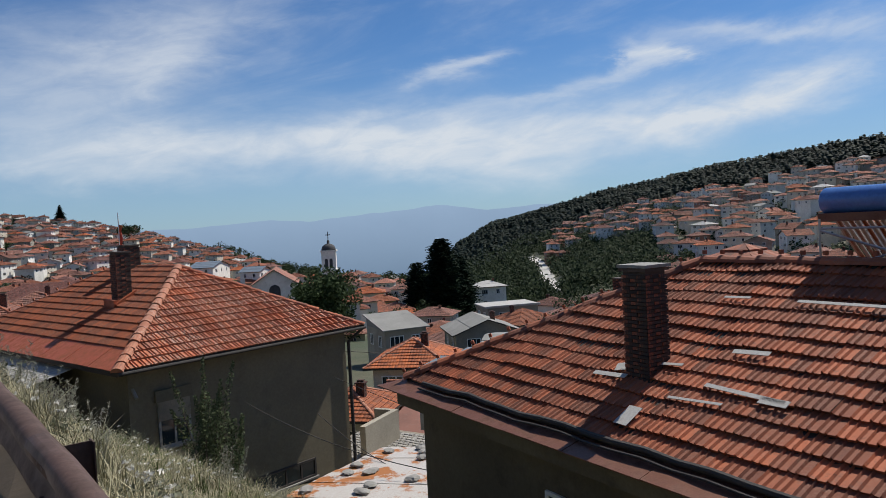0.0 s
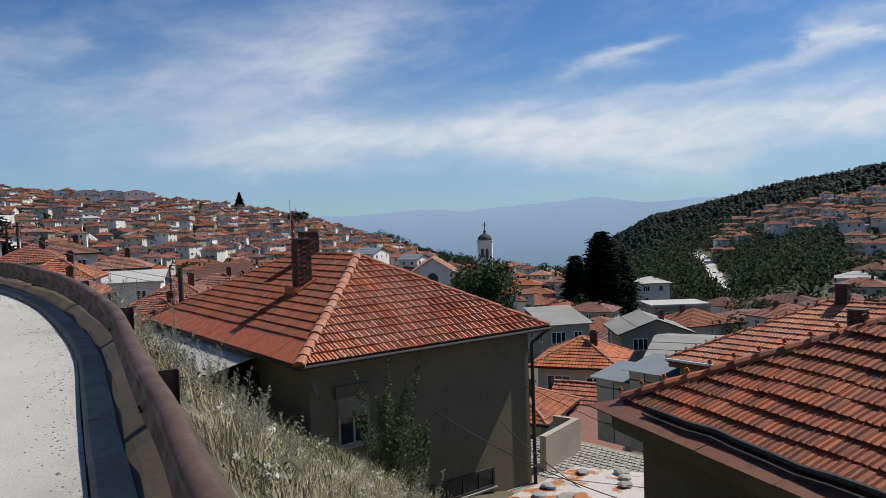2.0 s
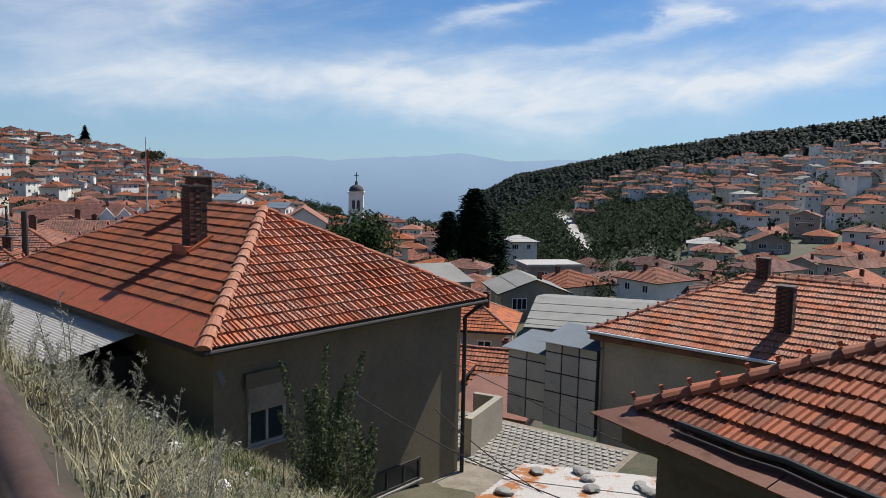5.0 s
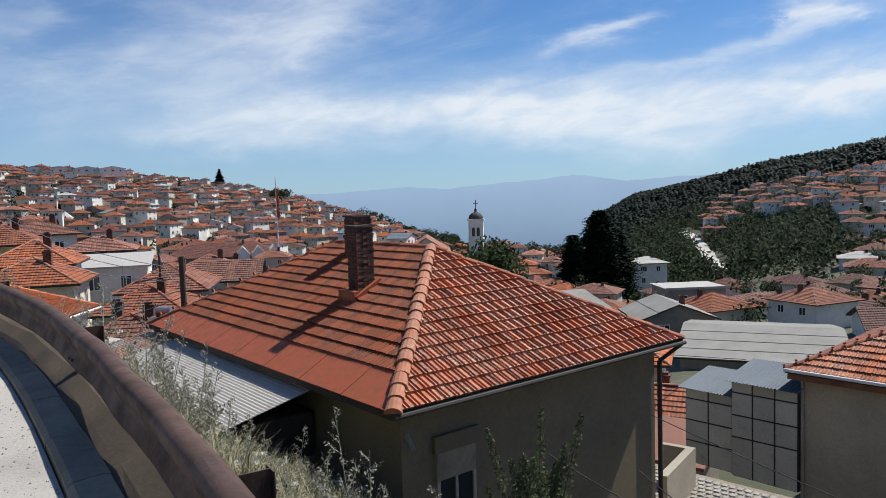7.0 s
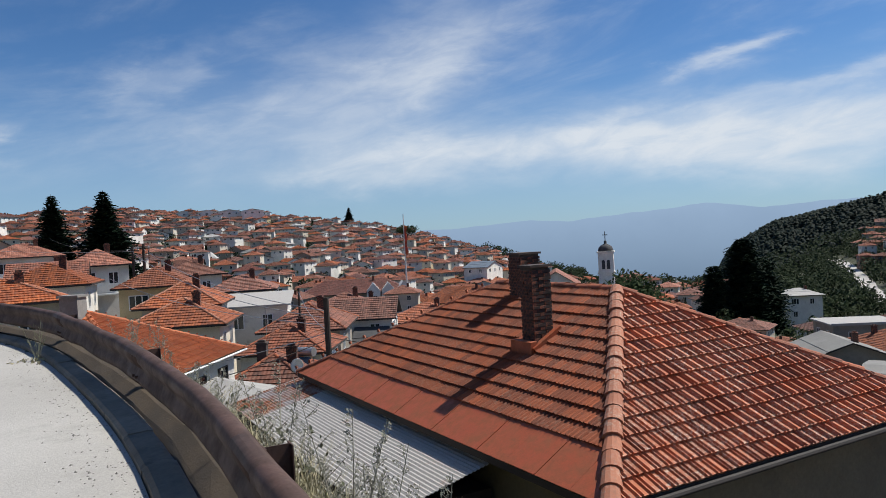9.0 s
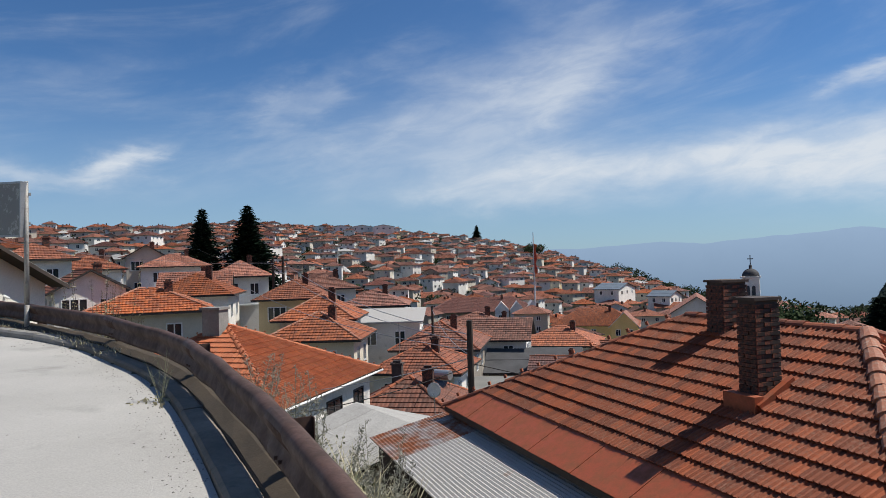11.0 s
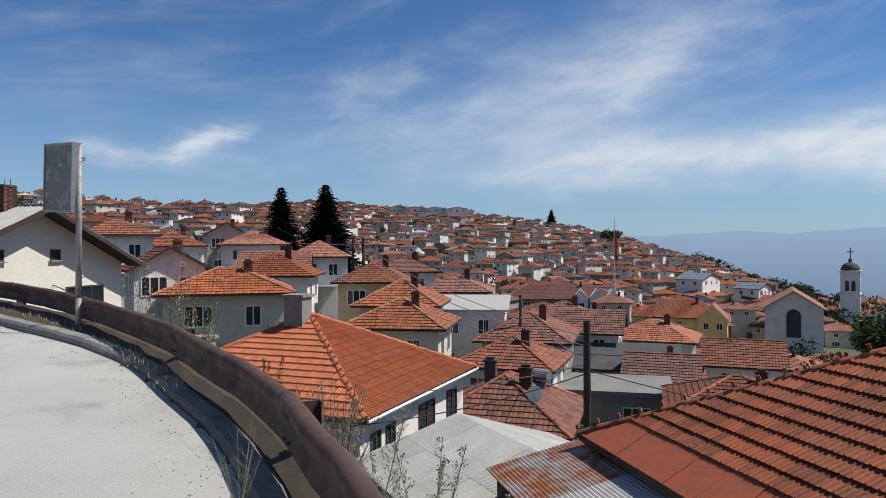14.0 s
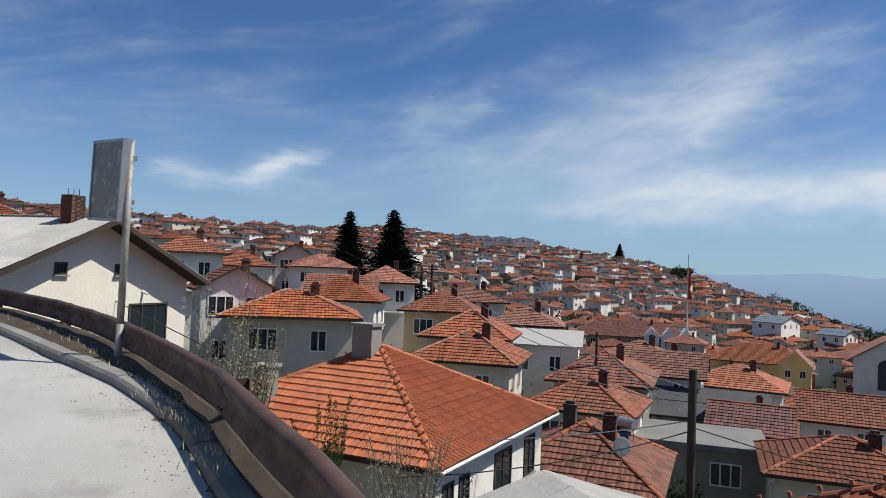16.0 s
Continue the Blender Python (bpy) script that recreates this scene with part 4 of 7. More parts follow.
def build_quarter():
    W0, W1, W2, W3, W4 = WALL_MATS
    # below the bend, between the orange house and the hill
    for x, y, eave, w, l, n, roof, wall, tiles, turn, rise, label in (
            (-43.5, 42.8, 1.2, 7.2, 6.0, 2, "hip", W1, TILE, 46, 1.5, "cream house under a wide orange tile roof"),
            (-50.4, 43.2, 2.8, 4.6, 5.0, 2, "gable", W0, TILE_OLD, 62, 1.3, "small white gabled house with a loggia"),
            (-62.5, 47.7, 5.1, 5.2, 6.0, 2, "hip", W0, TILE, 60, 1.5, "white house under an orange hipped roof"),
            (-70.5, 59.7, 4.2, 6.0, 7.0, 2, "hip", W0, TILE, 48, 1.6, "pale house under an orange roof on the slope"),
            (-79.8, 80.2, 4.4, 8.4, 7.0, 2, "hip", W0, TILE, 46, 1.8, "long white house with dark windows, orange roof"),
            (-86.1, 80.8, 6.0, 5.0, 8.0, 2, "gable", W1, TILE, 50, 1.5, "cream gabled house above the others"),
            (-51.5, 55.5, 1.7, 6.2, 7.0, 2, "hip", W0, TILE, 34, 1.9, "white house under an orange hipped roof"),
            (-60.0, 70.7, 3.0, 5.6, 7.0, 2, "hip", W0, TILE, 45, 1.8, "white house under a steep orange roof"),
            (-47.4, 64.1, 0.9, 6.0, 7.0, 2, "hip", W3, TILE, 32, 1.8, "ochre house under an orange hipped tile roof"),
            (-39.3, 57.0, -0.4, 5.6, 6.0, 2, "hip", W0, TILE, 24, 1.9, "white house under an orange hipped roof"),
            (-36.0, 52.0, -1.4, 6.2, 6.0, 2, "hip", W1, TILE, 22, 1.8, "cream house under a pale hipped tile roof"),
            (-38.7, 66.7, -1.5, 6.6, 6.0, 2, "shed", W0, ZINC, 24, 0.8, "white house under a pale sheet metal roof"),
            (-30.9, 62.7, -3.1, 6.2, 8.0, 2, "hip", W2, TILE_OLD, 16, 2.0, "grey house under an old orange tile roof"),
            (-29.8, 72.8, -3.3, 6.0, 6.0, 2, "gable", W0, TILE_OLD, 104, 1.6, "white house with an old gabled roof"),
            (-28.3, 54.0, -3.7, 5.8, 6.0, 2, "hip", W0, TILE_OLD, 12, 1.7, "white house under a reddish hipped roof"),
            (-26.3, 82.7, -5.1, 7.6, 7.0, 2, "hip", W0, TILE, 8, 1.8, "white house under an orange hipped roof"),
            (-21.6, 67.4, -5.9, 5.4, 5.0, 1, "gable", W2, TILE_DARK, 100, 1.4, "low house under a dark red gabled roof"),
            (-14.0, 53.5, -4.9, 6.8, 6.2, 1, "hip", W1, TILE_OLD, 15, 1.5, "cream house under a dark red hipped roof"),
            (-16.5, 73.0, -5.2, 6.2, 5.5, 1, "gable", W0, TILE_OLD, 100, 1.5, "old house with white gable and tile roof"),
            (-57.0, 61.0, 2.2, 5.6, 6.0, 2, "gable", W0, TILE_OLD, 130, 1.5, "white house under a weathered gabled roof"),
            (-44.0, 73.5, -0.4, 6.4, 6.4, 2, "hip", W2, TILE_OLD, 26, 1.6, "grey house under a weathered hipped roof"),
            (-54.5, 79.5, 1.2, 6.4, 6.4, 2, "hip", W0, TILE, 40, 1.7, "white house under a red hipped roof"),
            (-34.5, 79.0, -3.2, 6.4, 6.4, 2, "hip", W1, TILE, 20, 1.7, "cream house under a red hipped roof"),
            (-66.0, 33.0, 6.6, 7.0, 6.4, 2, "hip", W0, TILE, 66, 1.6, "white house under a red hipped roof")):
        stand(x, y, eave, w / SHRINK, l / SHRINK, n, roof, wall, tiles, turn, label, rise=rise, caps=True, chimney=roof != "shed", balcony=n == 2 and wall is W0 and roof == "hip")
    stand(-25.5, 71.0, -5.8, 10.2, 10.0, 1, "gable", W2, TAR, 106, "grey shed-like house under black tar roofing", rise=1.5, chimney=False)
    stand(-22.8, 57.7, -5.5, 10.0, 8.4, 1, "flat", W2, FLATROOF, 17, "low building under a pale concrete flat roof", chimney=False, windows=2)
    # the house with the panel on its roof
    h = stand(-22.3, 40.8, -3.9, 7.4, 8.4, 2, "hip", W2, TILE_OLD, 15, "grey house under an old tile roof with pale hips", rise=1.9, caps=True)
    brick_like(h, -2.2, -1.6, 6.4, 8.1)
    brick_like(h, -0.8, 0.2, 7.2, 8.3)
    # the pair of sheet roofs before it
    h = stand(-15.6, 26.9, -1.75, 7.0, 5.2, 1, "gable", W2, FIBRO, 56.5, "shed under a grey fibre cement gabled roof", rise=0.8, chimney=False, windows=0)
    hw, hl, z = 3.25, 2.6, 3.05 - 0.8 * 0.52 / 2.73
    for side in (-1, 1):
        for j in range(2):
            for i in range(4):
                bm = bmesh.new()
                y0 = -hl + 2 * hl * i / 4
                corrugated(bm, y0, y0 + 2 * hl / 4 + 0.05, -hw * (1 - j / 2), -hw * (0.5 - j / 2) + (0.08 if j == 0 else 0), z + 0.48 * j + 0.05 - 0.012 * j, z + 0.48 * (j + 1) + 0.06, 0.16, 0.03)
                turn = Matrix(((0, side, 0, 0), (1, 0, 0, 0), (0, 0, 1, 0.004 * (i % 2)), (0, 0, 0, 1)))
                bmesh.ops.transform(bm, matrix=turn, verts=bm.verts)
                part("roof_sheet", bm, FIBRO, h)
    # between the two near houses
    stand(6.1, 52.3, -7.1, 7.0, 7.4, 2, "hip", W1, TILE, -14, "small cream house under a hipped red roof", caps=True, rise=1.7)
    stand(1.6, 40.6, -7.7, 5.6, 6.4, 1, "hip", W1, TILE, -20, "cream house under bright red tiles", caps=True, rise=1.3)
    stand(6.6, 43.5, -8.3, 5.0, 6.4, 1, "gable", W1, TILE, 70, "cream house under a red gabled roof", caps=True, rise=1.3)
    stand(5.8, 36.0, -8.0, 4.4, 4.2, 1, "shed", W2, TILE_OLD, -30, "small outhouse under old tiles", rise=0.7, chimney=False, windows=0)
    stand(20.5, 68.0, -9.5, 17, 12, 1, "gable", W2, FLATROOF, 72, "low hall under a pale concrete roof", rise=1.2, chimney=False, windows=4)
    stand(15.8, 84.0, -9.6, 10, 10, 2, "gable", W2, FLATROOF, 5, "grey gabled house with a dark window", rise=1.5)
    stand(22.6, 103.0, -9.2, 10, 8, 1, "flat", W2, ZINC, 8, "low building under a bright metal roof", chimney=False)
    # walls take grey render in place of white, for the shade on them
    stand(5.2, 80.0, -8.2, 6.5, 8, 2, "shed", W2, FLATROOF, 20, "white house under a pale sloping roof", rise=1.2, chimney=False)
    stand(33.5, 105.0, -11.9, 12, 9, 2, "hip", W0, TILE_OLD, 0, "long white house under an old brown roof", caps=True)
    stand(40.0, 95.0, -11.4, 13, 9, 2, "hip", W2, TILE_DARK, 20, "grey house under a dark red roof", caps=True)
    stand(36.0, 75.0, -9.5, 12, 9, 2, "gable", W0, TILE_DARK, 75, "white house under a brown sheet roof", caps=True)
    stand(27.5, 50.0, -8.0, 11, 8, 2, "hip", W0, TILE_OLD, 30, "white house under an old tile roof", caps=True)
    stand(32.5, 187.3, -13.7, 10.5, 9, 2, "hip", W0, FIBRO, 8, "white two-storey house under a grey roof")
    stand(-4.0, 130.0, -9.6, 9, 8, 2, "gable", W0, TILE_OLD, 100, "white house with a plain gable end", caps=True)
    stand(0.0, 185.0, -13.2, 11, 9, 2, "hip", W1, TILE, 0, "cream house under an orange hipped roof", caps=True)
    stand(-59.0, 266.0, -7.2, 16, 9, 2, "gable", W0, BLUEROOF, 80, "white hall under a blue sheet roof")
    stand(-38.0, 240.0, -8.5, 12, 9, 2, "gable", W0, BLUEROOF, 75, "white building under a blue sheet roof")
    # the yellow house
    h = stand(-40.5, 158.0, -10.0, 17, 10, 2, "hip", YELLOW, TILE, 8, "yellow house with a white-trimmed gable and orange roof", caps=True, rise=3.2)
    bm = bmesh.new()
    x0, yf = 6.2, -6.6
    rows = [[(x0 - 2.6, y, -4), (x0 + 2.6, y, -4), (x0 + 2.6, y, 6.0), (x0, y, 8.6), (x0 - 2.6, y, 6.0)] for y in (yf, 0)]
    sweep(bm, rows)
    part("gable_bay", bm, YELLOW, h)
    bm = bmesh.new()
    gable_roof(bm, 5.2, 6.6, 6.0, 2.6)
    bmesh.ops.transform(bm, matrix=Matrix.Translation((x0, yf / 2, 0.1)), verts=bm.verts)
    part("bay_roof", bm, (TILE, WHITEP), h)
    for dx in (-1.2, 1.2):
        put_window(h, WINDOW, x0 + dx, yf, 3.9)
        put_window(h, WINDOW, x0 + dx, yf, 1.0)
    # the long building with white arcaded end
    h = stand(-71.0, 169.5, -8.1, 26, 12, 2, "hip", W2, TILE_DARK, 22, "long grey building under a brownish red roof", caps=True, rise=3.2)
    for k in range(3):
        bm = bmesh.new()
        x = 4.5 + 3.6 * k
        rows = [[(x - 1.6, y, -4), (x + 1.6, y, -4), (x + 1.6, y, 6.4), (x, y, 8.2), (x - 1.6, y, 6.4)] for y in (-7.2, 0)]
        sweep(bm, rows)
        part("white_bay", bm, W0, h)
        for z in (0.8, 3.8):
            put_window(h, WIDE_WINDOW, x, -7.2, z)
    # the school hall on the crest
    for k in range(4):
        stand(-330 + 17 * k, 470 + 3 * k, 33.6 - 0.5 * k, 16, 22, 1, "gable", W0, FIBRO, 35, "pale hall with a low gabled roof on the crest", rise=1.6, chimney=False, windows=3)
    stand(-372, 440, 36.5, 34, 22, 1, "gable", W2, BLUEROOF, 100, "long hall under a dark blue roof", rise=3.0, chimney=False, windows=2)


def brick_like(h, x, y, z0, z1):
    chimney_part(h, x, y, z0, z1, SOOT)


def build_church():
    t = thing("bell_tower", pose(-12.6, 230.4, 0), "pale stone bell tower with a dark dome and cross", "bell tower")
    bm = bmesh.new()
    box(bm, -2.3, 2.3, -2.3, 2.3, -32, -3.2)
    part("shaft", bm, WALL_MATS[0], t)
    for z, o in ((-3.2, 0.35), (-9.4, 0.25)):
        bm = bmesh.new()
        box(bm, -2.3 - o, 2.3 + o, -2.3 - o, 2.3 + o, z, z + 0.45)
        part("cornice", bm, WALL_MATS[0], t)
    # dark plates on the shaft paint the unlit inside of the arches
    for x in (-0.75, 0.75):
        bm = bmesh.new()
        n = 8
        ring = [(x + 0.48 * math.cos(math.pi * k / n), -5.9 + 0.5 * math.sin(math.pi * k / n)) for k in range(n + 1)] + [(x - 0.48, -8.2), (x + 0.48, -8.2)]
        sweep(bm, [[(a, y, b) for a, b in ring] for y in (-2.36, -2.2)])
        part("bell_opening", bm, TAR, t)
    bm = bmesh.new()
    prof = [(2.35, -2.75), (2.3, -2.2), (2.0, -1.5), (1.4, -0.95), (0.7, -0.65), (0.45, -0.6), (0.45, 0.2), (0.3, 0.45), (0.08, 0.6)]
    sweep(bm, [[(r * math.cos(2 * math.pi * k / 16), r * math.sin(2 * math.pi * k / 16), z) for k in range(16)] for r, z in prof])
    part("dome", bm, TAR, t, "dark metal dome with a small lantern", smooth=True)
    bm = bmesh.new()
    box(bm, -0.12, 0.12, -0.1, 0.1, 0.5, 3.3)
    box(bm, -0.8, 0.8, -0.09, 0.09, 2.1, 2.35)
    part("cross", bm, TAR, t)
    c = thing("church", pose(-20.2, 159.5, -7.9, 0, 0, 6), "white church gable with a dark arched window", "church")
    bm = bmesh.new()
    sweep(bm, [[(-5, y, -14), (5, y, -14), (5, y, 0), (0, y, 3.2), (-5, y, 0)] for y in (0, 16)])
    part("nave", bm, WALL_MATS[0], c)
    bm = bmesh.new()
    gable_roof(bm, 10, 16, 0, 3.2)
    bmesh.ops.transform(bm, matrix=Matrix.Translation((0, 8, 0.12)), verts=bm.verts)
    part("roof", bm, (TILE, GUTTER), c)
    bm = bmesh.new()
    ring = [(1.25 * math.cos(math.pi * k / 10), -1.4 + 1.25 * math.sin(math.pi * k / 10)) for k in range(11)] + [(-1.25, -5.5), (1.25, -5.5)]
    sweep(bm, [[(a, y, b) for a, b in ring] for y in (-0.08, 0.1)])
    part("arched_window", bm, TAR, c)
    # small domed belfry on the hill
    b = thing("belfry", pose(-172, 262, -8, 0, 0, 33), "white octagonal belfry with a small dome", "belfry")
    for r, z0, z1, m in ((4.0, -8, 4, WALL_MATS[0]), (2.6, 4, 9, WALL_MATS[0]), (2.9, 9, 9.5, WALL_MATS[0])):
        bm = bmesh.new()
        tube(bm, (0, 0, z0), (0, 0, z1), r, r, 8)
        part("drum", bm, m, b)
    bm = bmesh.new()
    tube(bm, (0, 0, 9.5), (0, 0, 11.8), 2.7, 0.1, 8)
    part("dome", bm, FIBRO, b)
    # dark plates round the drum, painted shade for its open sides
    for k in range(8):
        a = 2 * math.pi * (k + 0.5) / 8
        bm = bmesh.new()
        box(bm, -0.55, 0.55, -0.08, 0.08, 5, 7.8, Matrix.Rotation(a, 4, "Z") @ Matrix.Translation((0, -2.46, 0)))
        part("opening", bm, TAR, b)


build_quarter()
build_church()


# ---- the near houses ----
def tile_mesh(wide, long, material):
    """One interlocking clay tile: two rolls, a flat pan and a thick lower lip; lies along +y up the slope."""
    prof = [(0.0, 0.010), (0.09, 0.046), (0.18, 0.012), (0.42, 0.004), (0.50, 0.040), (0.58, 0.004), (0.84, 0.008), (1.0, 0.010)]
    bm = bmesh.new()
    lo = [bm.verts.new((x * wide, 0, z + 0.056)) for x, z in prof]
    hi = [bm.verts.new((x * wide, long, z)) for x, z in prof]
    un = [bm.verts.new((x * wide, 0.006, z + 0.014)) for x, z in prof]
    for k in range(len(prof) - 1):
        bm.faces.new((lo[k], lo[k + 1], hi[k + 1], hi[k]))
        bm.faces.new((un[k], un[k + 1], lo[k + 1], lo[k]))
    me = bpy.data.meshes.new("tile")
    bm.to_mesh(me)
    bm.free()
    me.materials.append(material)
    return me


def tile_slope(parent, a, b, c, d, material, course=0.36, wide=0.23, limit=300, sag=0.0, skip=0.0, seed=1):
    """Tiles a slope from the eave a-b up to d-c. The lowest tiles are pieces of their own, the rest and the cut ones at the hips are joined."""
    a, b, c, d = (Vector(p) for p in (a, b, c, d))
    u = (b - a).normalized()
    v = ((d - a) - u * (d - a).dot(u)).normalized()
    n = u.cross(v)
    top = (d - a).dot(v)
    rows, cols = max(1, round((top - skip) / course)), max(1, round((b - a).length / wide))
    course, wide = (top - skip) / rows, (b - a).length / cols
    me = tile_mesh(wide, course * 1.1, material)
    rot = Matrix((u, v, n)).transposed().to_4x4()
    rnd = random.Random(seed)
    free, rest, cut = 0, bmesh.new(), bmesh.new()
    la, lb = (d - a).dot(u) / top, (c - b).dot(u) / top
    for i in range(rows):
        v0, v1 = skip + i * course, skip + (i + 1.1) * course
        for j in range(cols):
            u0, u1 = j * wide, (j + 1) * wide
            left = max(la * v0, la * v1)
            right = (b - a).length + min(lb * v0, lb * v1)
            if u1 < min(la * v0, la * v1) or u0 > (b - a).length + max(lb * v0, lb * v1):
                continue
            p = a + u * u0 + v * v0
            wave = sag * (noise.noise((u0 * 0.55, v0 * 0.8, seed)) + 0.5 * noise.noise((u0 * 1.7, v0 * 1.4, seed + 5)))
            m = Matrix.Translation(p + n * (wave + rnd.uniform(0, 0.010))) @ rot @ Matrix.Rotation(rnd.gauss(0, 0.010), 4, "Z") @ Matrix.Rotation(rnd.gauss(0, 0.008), 4, "Y")
            whole = u0 >= left and u1 <= right
            if whole and free < limit:
                ob = new("tile", me)
                ob.parent = parent
                ob.matrix_basis = m
                free += 1
            else:
                bm = rest if whole else cut
                lo = [bm.verts.new(m @ w.co) for w in me.vertices]
                for f in me.polygons:
                    bm.faces.new([lo[k] for k in f.vertices])
    for q, e, inward in ((a, d, u), (b, c, -u)):
        nn = (e - q).cross(n).normalized()
        if nn.dot(inward) < 0:
            nn = -nn
        bmesh.ops.bisect_plane(cut, geom=cut.verts[:] + cut.edges[:] + cut.faces[:], plane_co=q, plane_no=nn, clear_inner=True)
    for name, bm in (("upper_tiles", rest), ("cut_tiles", cut)):
        if bm.faces:
            tagged(part(name, bm, material, parent), kind="stuff")
        else:
            bm.free()


def brick_stack(parent, x, y, z0, z1, w, l, course=0.075, brick=0.26, name="chimney", slab=True):
    """A chimney laid in bricks, each a piece of its own round a sooty core."""
    bm = bmesh.new()
    box(bm, x - w / 2 + 0.02, x + w / 2 - 0.02, y - l / 2 + 0.02, y + l / 2 - 0.02, z0, z1)
    stack = part(name, bm, SOOT, parent, "sooty brick chimney")
    rnd = random.Random(int(z1 * 100))
    meshes = {}

    def one(length):
        key = round(length, 2)
        if key not in meshes:
            bm = bmesh.new()
            h = course - 0.012
            vs = box(bm, -key / 2 + 0.005, key / 2 - 0.005, -0.05, 0.05, 0, h)
            me = bpy.data.meshes.new("brick")
            bm.to_mesh(me)
            bm.free()
            me.materials.append(BRICK)
            meshes[key] = me
        return meshes[key]
    for i in range(int((z1 - z0) / course)):
        z = z0 + i * course
        for side, (cx, cy, length, turn) in enumerate(((x, y - l / 2, w, 0), (x + w / 2, y, l, 90), (x, y + l / 2, w, 0), (x - w / 2, y, l, 90))):
            k = 2
            first = (0.36 if i % 2 else 0.64) * length
            at = -length / 2
            for ln in (first, length - first):
                mid = at + ln / 2
                at += ln
                ob = new("brick", one(ln))
                ob.parent = stack
                out = rnd.uniform(-0.008, 0.010)
                sx, sy = ((0, -1), (1, 0), (0, 1), (-1, 0))[side]
                ob.matrix_basis = pose(cx + (mid if turn == 0 else 0) - sx * (0.045 - out), cy + (mid if turn else 0) - sy * (0.045 - out), z, 0, 0, turn + rnd.uniform(-2, 2))
    if slab:
        bm = bmesh.new()
        box(bm, x - w / 2 - 0.03, x + w / 2 + 0.03, y - l / 2 - 0.03, y + l / 2 + 0.03, z1, z1 + 0.05)
        part("cap_slab", bm, SOOT, parent)
    return stack


def pipe(bm, pts, r, n=8):
    """A bent pipe that runs mostly along x."""
    sweep(bm, [[(p[0], p[1] + r * math.cos(2 * math.pi * k / n), p[2] + r * math.sin(2 * math.pi * k / n)) for k in range(n)] for p in pts])


def hip_deck(parent, hx, hy, z, rise, material=None):
    """The boarding under the tiles, closed below by the soffit."""
    k = min(hx, hy)
    cs = [(-hx, -hy, z), (hx, -hy, z), (hx, hy, z), (-hx, hy, z)]
    ts = [(-hx + k, -hy + k, z + rise), (hx - k, -hy + k, z + rise), (hx - k, hy - k, z + rise), (-hx + k, hy - k, z + rise)]
    bm = bmesh.new()
    for i in range(4):
        j = (i + 1) % 4
        f = [cs[i], cs[j], ts[j]] + ([ts[i]] if (Vector(ts[i]) - Vector(ts[j])).length > 0.01 else [])
        bm.faces.new([bm.verts.new(p) for p in f])
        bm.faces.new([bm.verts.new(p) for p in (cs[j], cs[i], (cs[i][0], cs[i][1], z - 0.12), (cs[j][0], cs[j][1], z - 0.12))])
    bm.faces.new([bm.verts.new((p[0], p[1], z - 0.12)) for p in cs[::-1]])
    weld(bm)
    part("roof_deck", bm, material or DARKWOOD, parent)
    return cs, ts


def pane_window(parent, x, y, z, w, h, turn, frame_mat=None, bars=1, label=""):
    """A window with its frame, sill and panes as parts, set on a wall at x, y."""
    m = pose(x, y, z, 0, 0, turn)
    bm = bmesh.new()
    t = 0.07
    for x0, x1, z0, z1 in ((-w / 2, w / 2, h - t, h), (-w / 2, w / 2, 0, t), (-w / 2, -w / 2 + t, t, h - t), (w / 2 - t, w / 2, t, h - t)):
        box(bm, x0, x1, -0.05, 0.03, z0, z1, m)
    for k in range(bars):
        xx = -w / 2 + w * (k + 1) / (bars + 1)
        box(bm, xx - 0.03, xx + 0.03, -0.04, 0.03, t, h - t, m)
    win = part("window", bm, frame_mat or WHITEP, parent, label)
    for k in range(bars + 1):
        a = -w / 2 + w * k / (bars + 1) + t / 2
        bm = bmesh.new()
        box(bm, a, a + w / (bars + 1) - t, -0.012, 0.0, t, h - t, m)
        part("pane", bm, GLASS, win)
    bm = bmesh.new()
    box(bm, -w / 2 - 0.06, w / 2 + 0.06, -0.12, 0.0, -0.05, 0.0, m)
    part("sill", bm, CONCRETE, win)
    return win


def walls_mesh(parent, hx, hy, z0, z1, material, label=""):
    bm = bmesh.new()
    box(bm, -hx, hx, -hy, hy, z0, z1)
    return part("wall", bm, material, parent, label)


